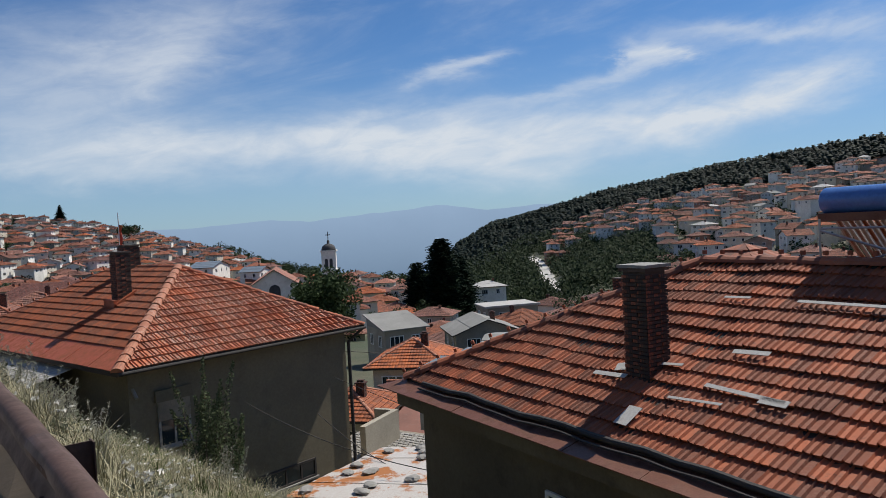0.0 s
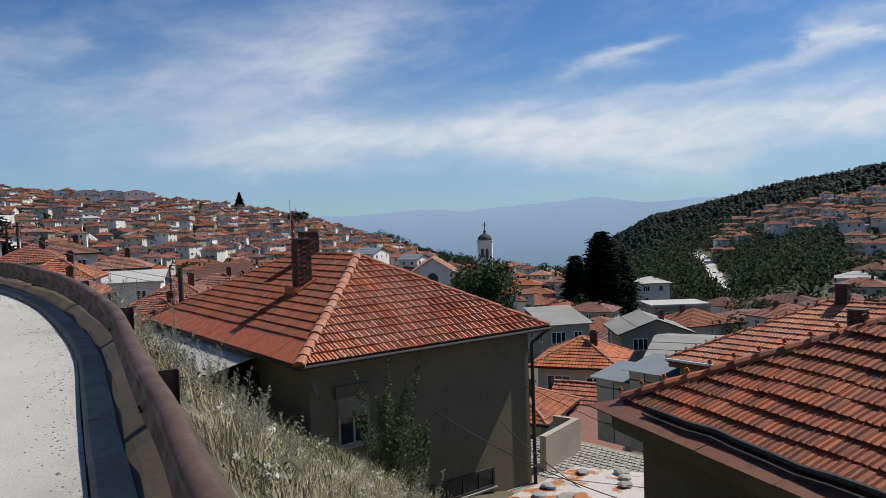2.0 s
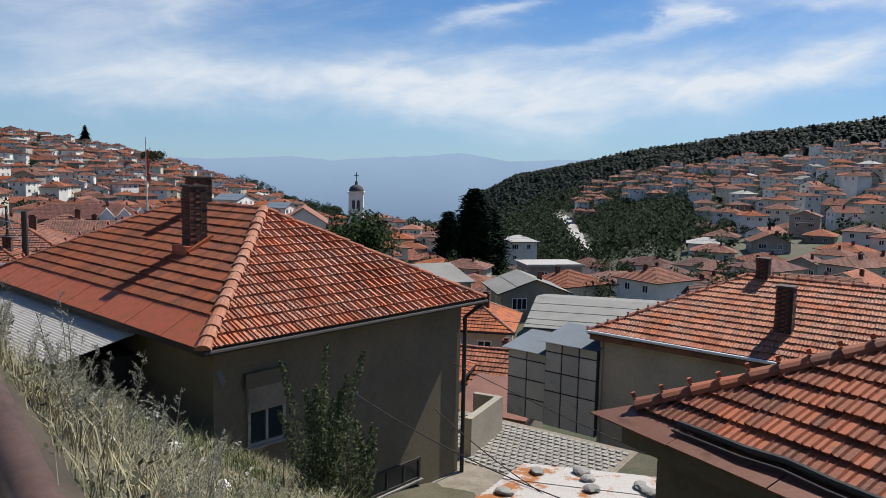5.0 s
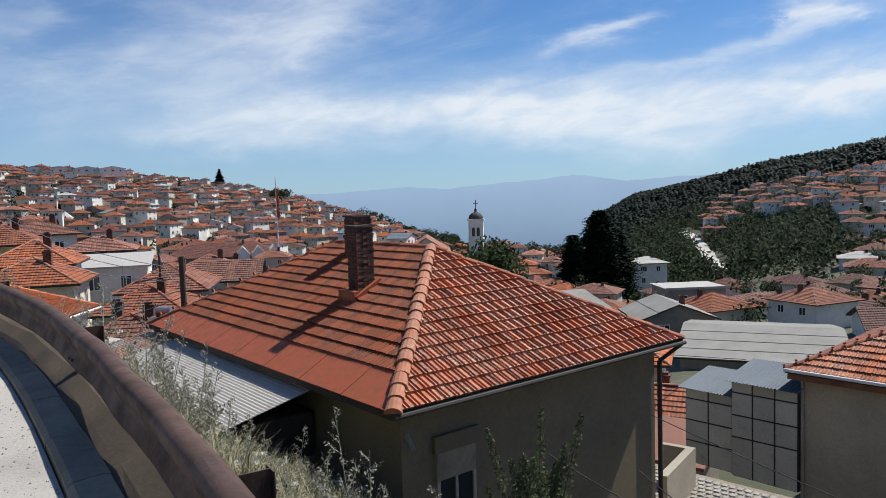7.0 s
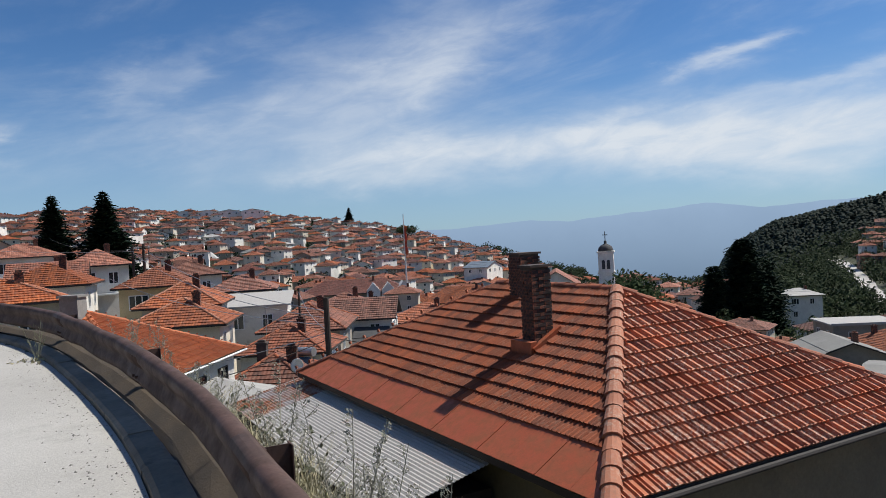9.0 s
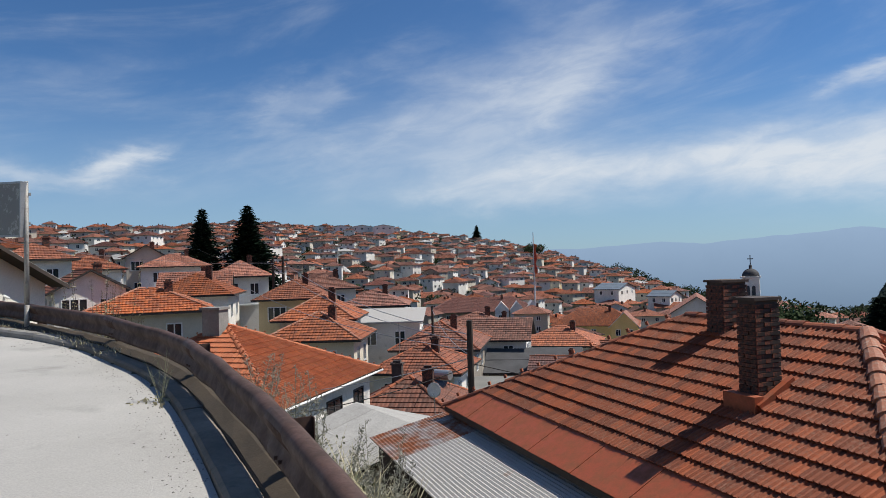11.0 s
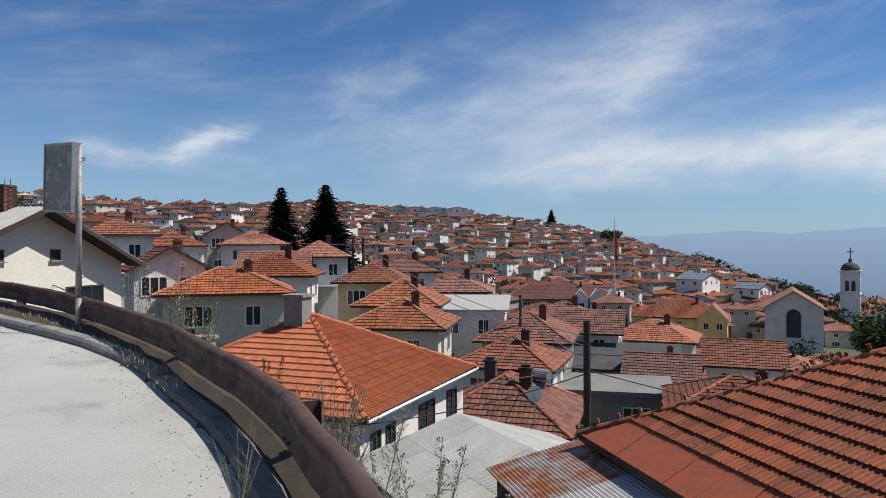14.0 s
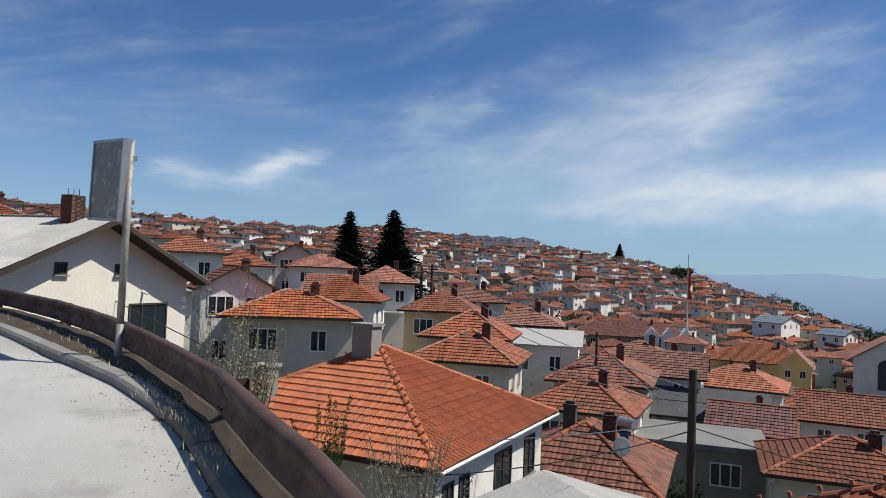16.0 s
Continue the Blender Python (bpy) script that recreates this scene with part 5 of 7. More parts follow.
def house_with_red_apron():
    """The beige house below the rail: hipped roof, its slope towards the road ending in a red sheet apron."""
    hx, hy, rise = 4.435, 6.745, 2.45
    at = pose(-4.844, 23.12, 0, 0, 0, 44.7)
    h = thing("house", at, "beige rendered house under a hipped red clay tile roof", "house")
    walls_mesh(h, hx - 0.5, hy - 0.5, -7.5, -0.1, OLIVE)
    cs, ts = hip_deck(h, hx, hy, 0.0, rise)
    slope = math.hypot(hx, rise)
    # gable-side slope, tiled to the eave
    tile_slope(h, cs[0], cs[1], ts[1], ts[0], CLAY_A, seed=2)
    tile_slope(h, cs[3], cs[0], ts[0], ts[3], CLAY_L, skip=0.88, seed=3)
    for i in (1, 2):
        bm = bmesh.new()
        course_slope(bm, *(Vector(p) + Vector((0, 0, 0.01)) for p in (cs[i], cs[(i + 1) % 4], ts[(i + 1) % 4], ts[i])))
        weld(bm)
        part("back_slope", bm, TILE_OLD, h)
    # the apron of painted sheets with standing seams
    u = (Vector(cs[0]) - Vector(cs[3])).normalized()
    v = (Vector((0, cs[0][1], rise)) - Vector((cs[0][0], cs[0][1], 0))).normalized()
    n = u.cross(v)
    k = 16
    for i in range(k):
        s0, s1 = 2 * hy * i / k, 2 * hy * (i + 1) / k
        lo, hi = 0.0, 0.95
        pts = []
        for s, w in ((s0, lo), (s1 - 0.012, lo), (s1 - 0.012, hi), (s0, hi)):
            inset = w * hx / slope
            s = min(max(s, inset), 2 * hy - inset)
            pts.append(Vector(cs[3]) + u * s + v * w + n * 0.02)
        bm = bmesh.new()
        up = n * (0.012 + 0.006 * (i % 2))
        vs = [bm.verts.new(p) for p in pts] + [bm.verts.new(p + up) for p in pts]
        for q in ((3, 2, 1, 0), (4, 5, 6, 7), (0, 1, 5, 4), (1, 2, 6, 5), (2, 3, 7, 6), (3, 0, 4, 7)):
            bm.faces.new([vs[j] for j in q])
        bmesh.ops.dissolve_degenerate(bm, edges=bm.edges[:], dist=1e-4)
        part("apron_sheet", bm, REDSHEET, h, "dull red painted metal sheet" if i == 0 else "")
    ridge_caps(h, [(cs[0], ts[0])], CAP, 0.15, 0.36)
    ridge_caps(h, [(cs[1], ts[1]), (ts[0], ts[3])], CLAY_B, 0.11, 0.40, 0.0)
    ridge_caps(h, [(cs[3], ts[3]), (cs[2], ts[2])], CLAY_B, 0.10, 0.45, 0.09)
    # chimneys
    for (px, py), z0, z1, w, l in (((-4.88, 20.62), 1.2, 3.05, 0.50, 0.42), ((-5.55, 23.5), 2.0, 3.25, 0.62, 0.5)):
        q = at.inverted() @ Vector((px, py, 0))
        brick_stack(h, q.x, q.y, z0, z1, w, l)
    q = at.inverted() @ Vector((-4.88, 20.62, 0))
    bm = bmesh.new()
    zz = 1.5
    for s in (-0.36, 0.36):
        box(bm, q.x - 0.42, q.x + 0.4, q.y + s - 0.06, q.y + s + 0.06, -0.05, 0.12, Matrix.Translation((0, 0, zz)) @ Matrix.Translation(q) @ Matrix.Rotation(-math.atan2(rise, hx), 4, "Y") @ Matrix.Translation(-q))
    box(bm, q.x - 0.46, q.x - 0.28, q.y - 0.36, q.y + 0.36, zz - 0.26, zz + 0.02)
    weld(bm)
    part("flashing", bm, REDSHEET, h, "red sheet flashing round the chimney")
    # gutter, downpipe, spout
    bm = bmesh.new()
    tube(bm, (-hx, -hy - 0.06, -0.05), (hx, -hy - 0.06, -0.08), 0.05, 0.05)
    part("gutter", bm, GUTTER, h)
    bm = bmesh.new()
    tube(bm, (hx - 0.1, -hy - 0.04, -0.1), (hx - 0.42, -hy + 0.40, -0.55), 0.05, 0.05)
    tube(bm, (hx - 0.42, -hy + 0.40, -0.55), (hx - 0.42, -hy + 0.40, -6.0), 0.06, 0.06)
    part("downpipe", bm, GUTTER, h)
    bm = bmesh.new()
    tube(bm, (-hx + 0.62, -hy + 0.5, -0.62), (-hx + 0.62, -hy + 0.28, -0.85), 0.05, 0.05)
    part("spout", bm, CONCRETE, h)
    # windows: one with a roller box on the end wall, a strip to the basement
    yw = -hy + 0.5
    pane_window(h, -2.66, yw, -2.45, 0.98, 1.3, 0, GREYPAINT, label="white window under a roller box")
    bm = bmesh.new()
    box(bm, -3.22, -2.10, yw - 0.10, yw + 0.02, -1.13, -0.80)
    part("roller_box", bm, OLIVE, h)
    bm = bmesh.new()
    box(bm, -3.14, -2.18, yw - 0.060, yw + 0.02, -1.68, -1.13)
    part("roller_blind", bm, KERBSTONE, h, "dull grey roller blind half down")
    pane_window(h, 1.05, yw, -4.85, 2.5, 0.62, 0, GUTTER, 3, "dark basement window strip")
    for z in (-6.0,):
        bm = bmesh.new()
        box(bm, -hx + 0.5, hx - 0.5, yw - 0.06, yw + 0.01, z, -5.15)
        part("plinth", bm, CONCRETE, h)
    return h


def house_with_worn_roof():
    """The house by the road's edge: a sagging tiled roof over a brown sheet apron."""
    hx, hy, rise = 8.0, 4.5, 2.35
    at = pose(11.8, 6.66, 0.05, 0, 0, -63.2)
    h = thing("house", at, "beige rendered house under a sagging worn tile roof", "house")
    walls_mesh(h, hx - 0.25, hy - 0.25, -7.5, -0.15, OLIVE_SHADE)
    cs, ts = hip_deck(h, hx, hy, -0.02, rise)
    tile_slope(h, cs[0], cs[1], ts[1], ts[0], CLAY_B, sag=0.06, seed=7, wide=0.24)
    for i in (1, 2, 3):
        bm = bmesh.new()
        course_slope(bm, *(Vector(p) + Vector((0, 0, 0.01)) for p in (cs[i], cs[(i + 1) % 4], ts[(i + 1) % 4], ts[i])))
        weld(bm)
        part("back_slope", bm, TILE_OLD, h)
    ridge_caps(h, [(cs[0], ts[0]), (ts[0], ts[1]), (cs[1], ts[1])], CLAY_B, 0.15, 0.40, 0.08)
    # apron of brown sheets along the front eave and round the corner
    k = 11
    for i in range(k):
        x0, x1 = -hx - 0.5 + (2 * hx + 1.0) * i / k, -hx - 0.5 + (2 * hx + 1.0) * (i + 1) / k - 0.015
        bm = bmesh.new()
        dz = 0.006 * (i % 2)
        vs = [bm.verts.new(p) for p in ((x0, -hy - 0.48, -0.17 + dz), (x1, -hy - 0.48, -0.17 + dz), (x1, -hy + 0.25, 0.02 + dz), (x0 + (0.5 if i == 0 else 0), -hy + 0.25, 0.02 + dz))]
        vs += [bm.verts.new(v.co + Vector((0, 0, -0.02))) for v in vs]
        for q in ((0, 1, 2, 3), (7, 6, 5, 4), (1, 0, 4, 5), (2, 1, 5, 6), (3, 2, 6, 7), (0, 3, 7, 4)):
            bm.faces.new([vs[j] for j in q])
        part("apron_sheet", bm, BROWNSHEET, h, "brown painted sheet apron" if i == 0 else "")
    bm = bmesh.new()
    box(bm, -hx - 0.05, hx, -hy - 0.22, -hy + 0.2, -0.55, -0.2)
    part("cornice", bm, OLIVE_SHADE, h)
    # the broken gutter that lies on the apron
    rnd = random.Random(4)
    pts = [(-hx + 0.9 + 0.55 * i, -hy - 0.05 + rnd.uniform(-0.05, 0.03), 0.055 + rnd.uniform(-0.03, 0.02)) for i in range(27)]
    bm = bmesh.new()
    pipe(bm, pts, 0.05)
    part("gutter", bm, GUTTER, h, "bent dark gutter hanging along the eave")
    bm = bmesh.new()
    pipe(bm, [(x, y - 0.13, z - 0.08) for x, y, z in pts], 0.022)
    part("loose_pipe", bm, GUTTER, h)
    # chimney
    brick_stack(h, -hx + 5.65, -hy + 1.5, 0.2, 2.42, 0.52, 0.5, 0.062)
    bm = bmesh.new()
    box(bm, -hx + 5.34, -hx + 5.97, -hy + 1.20, -hy + 1.80, 2.48, 2.53)
    part("stone_slab", bm, CONCRETE, h)
    # pieces of bright sheet pushed under slipped tiles
    pitch = math.atan2(rise, hy)
    for e, n, w, l, turn in ((5.15, 1.12, 0.7, 0.10, 4), (5.3, 1.35, 0.35, 0.2, 20), (6.2, 0.42, 0.26, 0.42, 0), (6.0, 1.55, 0.6, 0.06, 8), (7.6, 1.25, 1.3, 0.08, -3), (8.1, 1.2, 0.42, 0.14, 0), (7.0, 0.95, 0.9, 0.05, 5), (8.4, 3.3, 2.4, 0.07, 0), (6.1, 3.3, 0.5, 0.06, 3), (7.2, 2.05, 0.6, 0.10, 5)):
        bm = bmesh.new()
        m = Matrix.Translation((-hx + e, -hy + n, n * rise / hy + 0.10)) @ Matrix.Rotation(pitch, 4, "X") @ Matrix.Rotation(radians(turn), 4, "Z")
        box(bm, -w / 2, w / 2, -l / 2, l / 2, -0.004, 0.004, m)
        part("tin_patch", bm, ZINC, h)
    pane_window(h, -3.0, -hy + 0.25, -2.6, 1.2, 1.3, 0)
    # the roof of the wing behind the ridge
    bm = bmesh.new()
    hip_roof(bm, 2.4, 2.4, 0, 0.85, 0.5)
    q = at.inverted() @ Vector((12.0, 11.5, 2.62))
    bmesh.ops.transform(bm, matrix=Matrix.Translation((q.x, q.y, q.z - 0.85)), verts=bm.verts)
    part("wing_roof", bm, (TILE_OLD, GUTTER), h, "tiled roof of the wing behind")
    return h


def solar_heater():
    """A water heater on its frame: blue tank above, evacuated tubes sloping below."""
    at = pose(12.16, 7.18, 2.4, 0, 0, 116.8)
    s = thing("solar_heater", at, "solar water heater with a blue tank on a steel frame", "solar heater")
    bm = bmesh.new()
    prof = [(-1.30, 0.08), (-1.29, 0.20), (-1.25, 0.235), (0.85, 0.235), (0.89, 0.20), (0.90, 0.08)]
    sweep(bm, [[(x, 0.2 + r * math.cos(math.pi * k / 12), 1.05 + r * math.sin(math.pi * k / 12)) for k in range(24)] for x, r in prof])
    part("tank", bm, BLUETANK, s, "shiny blue tank", smooth=True)
    bm = bmesh.new()
    box(bm, -1.28, 0.88, -0.10, 0.46, 0.70, 0.84)
    part("tray", bm, BROWNSHEET, s, "brown sheet tray under the tank")
    for i in range(20):
        x = -1.2 + 2.0 * i / 19
        bm = bmesh.new()
        tube(bm, (x, 0.0, 0.75), (x, -1.5, -0.62), 0.032, 0.032, 8)
        part("collector_tube", bm, ZINC_RUST if i % 2 else ZINC, s)
    for a, b in (((-1.25, 0.05, 0.8), (-1.25, -1.55, -0.68)), ((0.85, 0.05, 0.8), (0.85, -1.55, -0.68)), ((-1.25, 0.46, 0.75), (-1.25, 0.46, -0.28)), ((0.85, 0.46, 0.75), (0.85, 0.46, -0.28)),
                 ((0.85, 0.46, 0.55), (-1.25, 0.46, -0.1)), ((0.85, 0.46, -0.2), (-1.25, 0.46, 0.45)), ((-1.25, 0.44, 0.58), (0.85, 0.44, 0.58)), ((-1.25, -1.55, -0.68), (0.85, -1.55, -0.68))):
        bm = bmesh.new()
        tube(bm, a, b, 0.022, 0.022, 6)
        part("frame_bar", bm, STEEL, s)


def house_with_gutter():
    """The cream house further down, with its sheeted veranda."""
    hx, hy, rise = 7.0, 4.5, 2.2
    at = pose(16.1, 26.6, -2.4, 0, 0, -42.2)
    h = thing("house", at, "cream rendered house under a hipped red tile roof", "house")
    walls_mesh(h, hx - 0.4, hy - 0.4, -6, -0.1, DULLCREAM)
    cs, ts = hip_deck(h, hx, hy, 0.0, rise)
    tile_slope(h, cs[0], cs[1], ts[1], ts[0], CLAY_A, limit=0, seed=12)
    for i in (1, 2, 3):
        bm = bmesh.new()
        course_slope(bm, *(Vector(p) + Vector((0, 0, 0.01)) for p in (cs[i], cs[(i + 1) % 4], ts[(i + 1) % 4], ts[i])))
        weld(bm)
        part("back_slope", bm, TILE_OLD, h)
    ridge_caps(h, [(cs[0], ts[0]), (cs[1], ts[1]), (ts[0], ts[1])], CLAY_B, 0.11, 0.42, 0.06)
    bm = bmesh.new()
    tube(bm, (-hx, -hy - 0.07, 0.0), (hx, -hy - 0.07, -0.05), 0.06, 0.06)
    part("gutter", bm, WHITEP, h, "white gutter")
    bm = bmesh.new()
    tube(bm, (-hx + 0.45, -hy + 0.33, -0.1), (-hx + 0.45, -hy + 0.33, -5), 0.055, 0.055)
    part("downpipe", bm, DULLCREAM, h)
    bm = bmesh.new()
    box(bm, -hx + 0.1, hx, -hy - 0.03, -hy + 0.4, -0.3, -0.12)
    part("fascia", bm, BROWNSHEET, h)
    brick_stack(h, -0.4, -hy + 1.6, 0.3, 2.3, 0.55, 0.5)
    brick_stack(h, -1.9, -hy + 4.4, 2.0, 2.9, 0.45, 0.4)
    bm = bmesh.new()
    box(bm, -hx - 0.2, hx + 0.2, -hy + 0.2, hy, -7.5, -4.9)
    part("basement", bm, CONCRETE, h)
    # sheeted veranda against its end wall
    v = thing("veranda", at, "grey panelled veranda under blue-grey sheet roofs", "veranda")
    for x0, x1, top, y in ((-hx - 1.9, -hx + 0.4, -0.75, -hy + 0.1), (-hx - 3.8, -hx - 1.95, -1.35, -hy + 0.3)):
        bm = bmesh.new()
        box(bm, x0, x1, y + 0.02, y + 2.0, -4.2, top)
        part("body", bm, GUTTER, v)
        nx, nz = (3 if x1 > -hx else 2), 4
        rise_at = (-4.2, top - 2.0, top - 1.2, top - 0.38, top)
        for i in range(nx):
            for j in range(nz):
                a, b = x0 + (x1 - x0) * i / nx, x0 + (x1 - x0) * (i + 1) / nx
                c, d = rise_at[j], rise_at[j + 1]
                bm = bmesh.new()
                box(bm, a + 0.03, b - 0.03, y - 0.02, y + 0.015, c + 0.03, d - 0.03)
                part("panel", bm, GREYPANEL, v)
        bm = bmesh.new()
        corrugated(bm, x0 - 0.2, x1 + 0.1, y - 0.25, y + 2.2, top + 0.05, top + 0.42, 0.12)
        part("sheet_roof", bm, BLUEROOF, v)


GREYPANEL = surf("grey_panel", (0.46, 0.45, 0.41), (0.38, 0.37, 0.34), stain=(0.19, 0.18, 0.165), rough=0.6, relief=0.1)
DULLCREAM = surf("dull_cream_render", (0.42, 0.375, 0.295), (0.34, 0.305, 0.24), stain=(0.31, 0.28, 0.22))


def lean_to():
    """The corrugated sheet roof that joins the beige house on its road side."""
    at = pose(-4.844, 23.12, 0, 0, 0, 44.7)
    s = thing("shed", at, "shed with a corrugated zinc sheet roof, partly rusted", "shed")
    hx, hy = 4.435, 6.745
    n = 9
    for i in range(n):
        y0, y1 = -hy + 3.3 + 10.6 * i / n, -hy + 3.3 + 10.6 * (i + 1) / n + 0.06
        bm = bmesh.new()
        k = 104
        top = [(-hx - 1.95 + 2.2 * j / k, -0.72 + 0.5 * j / k + 0.010 * math.sin(math.pi * j / 2) + 0.004 * (i % 2)) for j in range(k + 1)]
        sweep(bm, [[(x, y, z) for x, z in top] + [(x, y, z - 0.012) for x, z in top[::-1]] for y in (y0, y1)])
        part("roof_sheet", bm, ZINC_RUST if i in (n - 1, n - 2) else ZINC, s)
    bm = bmesh.new()
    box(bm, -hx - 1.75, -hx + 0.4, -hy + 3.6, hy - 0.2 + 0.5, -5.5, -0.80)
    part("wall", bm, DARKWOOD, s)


def patched_shed():
    """A low roof of whitewashed sheets weighed down with stones."""
    s = thing("shed", pose(0, 0, 0), "low shed roofed with rusty whitewashed sheets", "shed")
    corner = [Vector(p) for p in ((1.0, 13.9, -3.15), (3.5, 17.2, -3.15), (7.2, 15.4, -2.85), (4.8, 11.9, -2.85))]
    n = 4
    for i in range(n):
        a, b = corner[0].lerp(corner[1], i / n), corner[0].lerp(corner[1], (i + 1) / n)
        d, c = corner[3].lerp(corner[2], i / n), corner[3].lerp(corner[2], (i + 1) / n)
        bm = bmesh.new()
        lift = Vector((0, 0, 0.015 * (i % 2)))
        vs = [bm.verts.new(p + lift) for p in (a, b, c, d)] + [bm.verts.new(p + lift + Vector((0, 0, -0.02))) for p in (a, b, c, d)]
        for q in ((3, 2, 1, 0), (4, 5, 6, 7), (0, 1, 5, 4), (1, 2, 6, 5), (2, 3, 7, 6), (3, 0, 4, 7)):
            bm.faces.new([vs[j] for j in q])
        part("roof_sheet", bm, PATCHED, s)
    bm = bmesh.new()
    vs = [bm.verts.new((p.x * 0.96 + 0.16, p.y * 0.97 + 0.44, z)) for z in (-6.5, -3.2) for p in corner]
    for q in ((3, 2, 1, 0), (4, 5, 6, 7), (0, 1, 5, 4), (1, 2, 6, 5), (2, 3, 7, 6), (3, 0, 4, 7)):
        bm.faces.new([vs[j] for j in q])
    part("wall", bm, CONCRETE, s)
    rnd = random.Random(8)
    for i in range(16):
        u, v = rnd.random(), rnd.random()
        p = corner[0].lerp(corner[1], u).lerp(corner[3].lerp(corner[2], u), v)
        bm = bmesh.new()
        bmesh.ops.create_icosphere(bm, subdivisions=2, radius=1)
        for w in bm.verts:
            w.co = w.co * (1 + 0.35 * noise.noise(w.co * 1.7 + Vector((i * 3, 0, 0))))
            w.co.x *= rnd.uniform(0.16, 0.18) * (1 + (i % 3) * 0.3)
            w.co.y *= 0.14 + 0.02 * (i % 4)
            w.co.z *= 0.06
        ob = part("stone", bm, CONCRETE, label="flat grey stone weighing down the sheet roof")
        ob.matrix_world = Matrix.Translation(p + Vector((0, 0, 0.06))) @ Matrix.Rotation(rnd.uniform(0, 6), 4, "Z")
        tagged(ob, category="stone", group="stones on the shed roof")


def orange_house():
    """The white house below the bend with a bright pyramid roof."""
    hx = 5.05
    at = pose(-25.95, 31.1, -1.1, 0, 0, 9.8)
    h = thing("house", at, "white house under a bright orange pyramid tile roof", "house")
    walls_mesh(h, hx - 0.45, hx - 0.45, -8, -0.1, WALL_MATS[0])
    cs, ts = hip_deck(h, hx, hx, 0.0, 2.55)
    tile_slope(h, cs[0], cs[1], ts[1], ts[0], CLAY_F, limit=150, seed=21)
    tile_slope(h, cs[1], cs[2], ts[2], ts[1], CLAY_F, limit=150, seed=22)
    for i in (2, 3):
        bm = bmesh.new()
        course_slope(bm, *(Vector(p) + Vector((0, 0, 0.01)) for p in (cs[i], cs[(i + 1) % 4], ts[(i + 1) % 4], ts[i])))
        weld(bm)
        part("back_slope", bm, TILE, h)
    ridge_caps(h, [(cs[i], ts[i]) for i in range(4)], CLAY_F, 0.12, 0.40, 0.05)
    # white rendered chimney by the peak and stubs lower down
    for x, y, z0, z1, w in ((-0.2, -0.55, 1.7, 3.25, 0.8), (-2.3, -3.3, 0.4, 1.9, 0.6), (-3.6, -3.9, 0.1, 1.2, 0.6)):
        bm = bmesh.new()
        box(bm, x - w / 2, x + w / 2, y - w / 2.4, y + w / 2.4, z0, z1)
        st = part("chimney", bm, CONCRETE, h, "grey rendered chimney")
        bm = bmesh.new()
        box(bm, x - w / 2 - 0.08, x + w / 2 + 0.08, y - w / 2.4 - 0.08, y + w / 2.4 + 0.08, z1, z1 + 0.1)
        part("cap_slab", bm, CONCRETE, st)
    bm = bmesh.new()
    tube(bm, (hx + 0.06, -hx, -0.03), (hx + 0.06, hx, -0.06), 0.05, 0.05)
    part("gutter", bm, WHITEP, h)
    xw = hx - 0.45
    for y, z, w, hh in ((-3.6, -2.6, 0.7, 1.9), (-2.5, -2.6, 0.7, 1.9), (0.6, -2.0, 1.5, 1.4), (3.2, -2.0, 1.1, 1.4)):
        pane_window(h, xw, y, z, w, hh, 90, GUTTER)
    for x, z in ((-2.5, -2.2), (1.0, -2.2)):
        pane_window(h, x, -xw, z, 1.2, 1.4, 0, GUTTER)


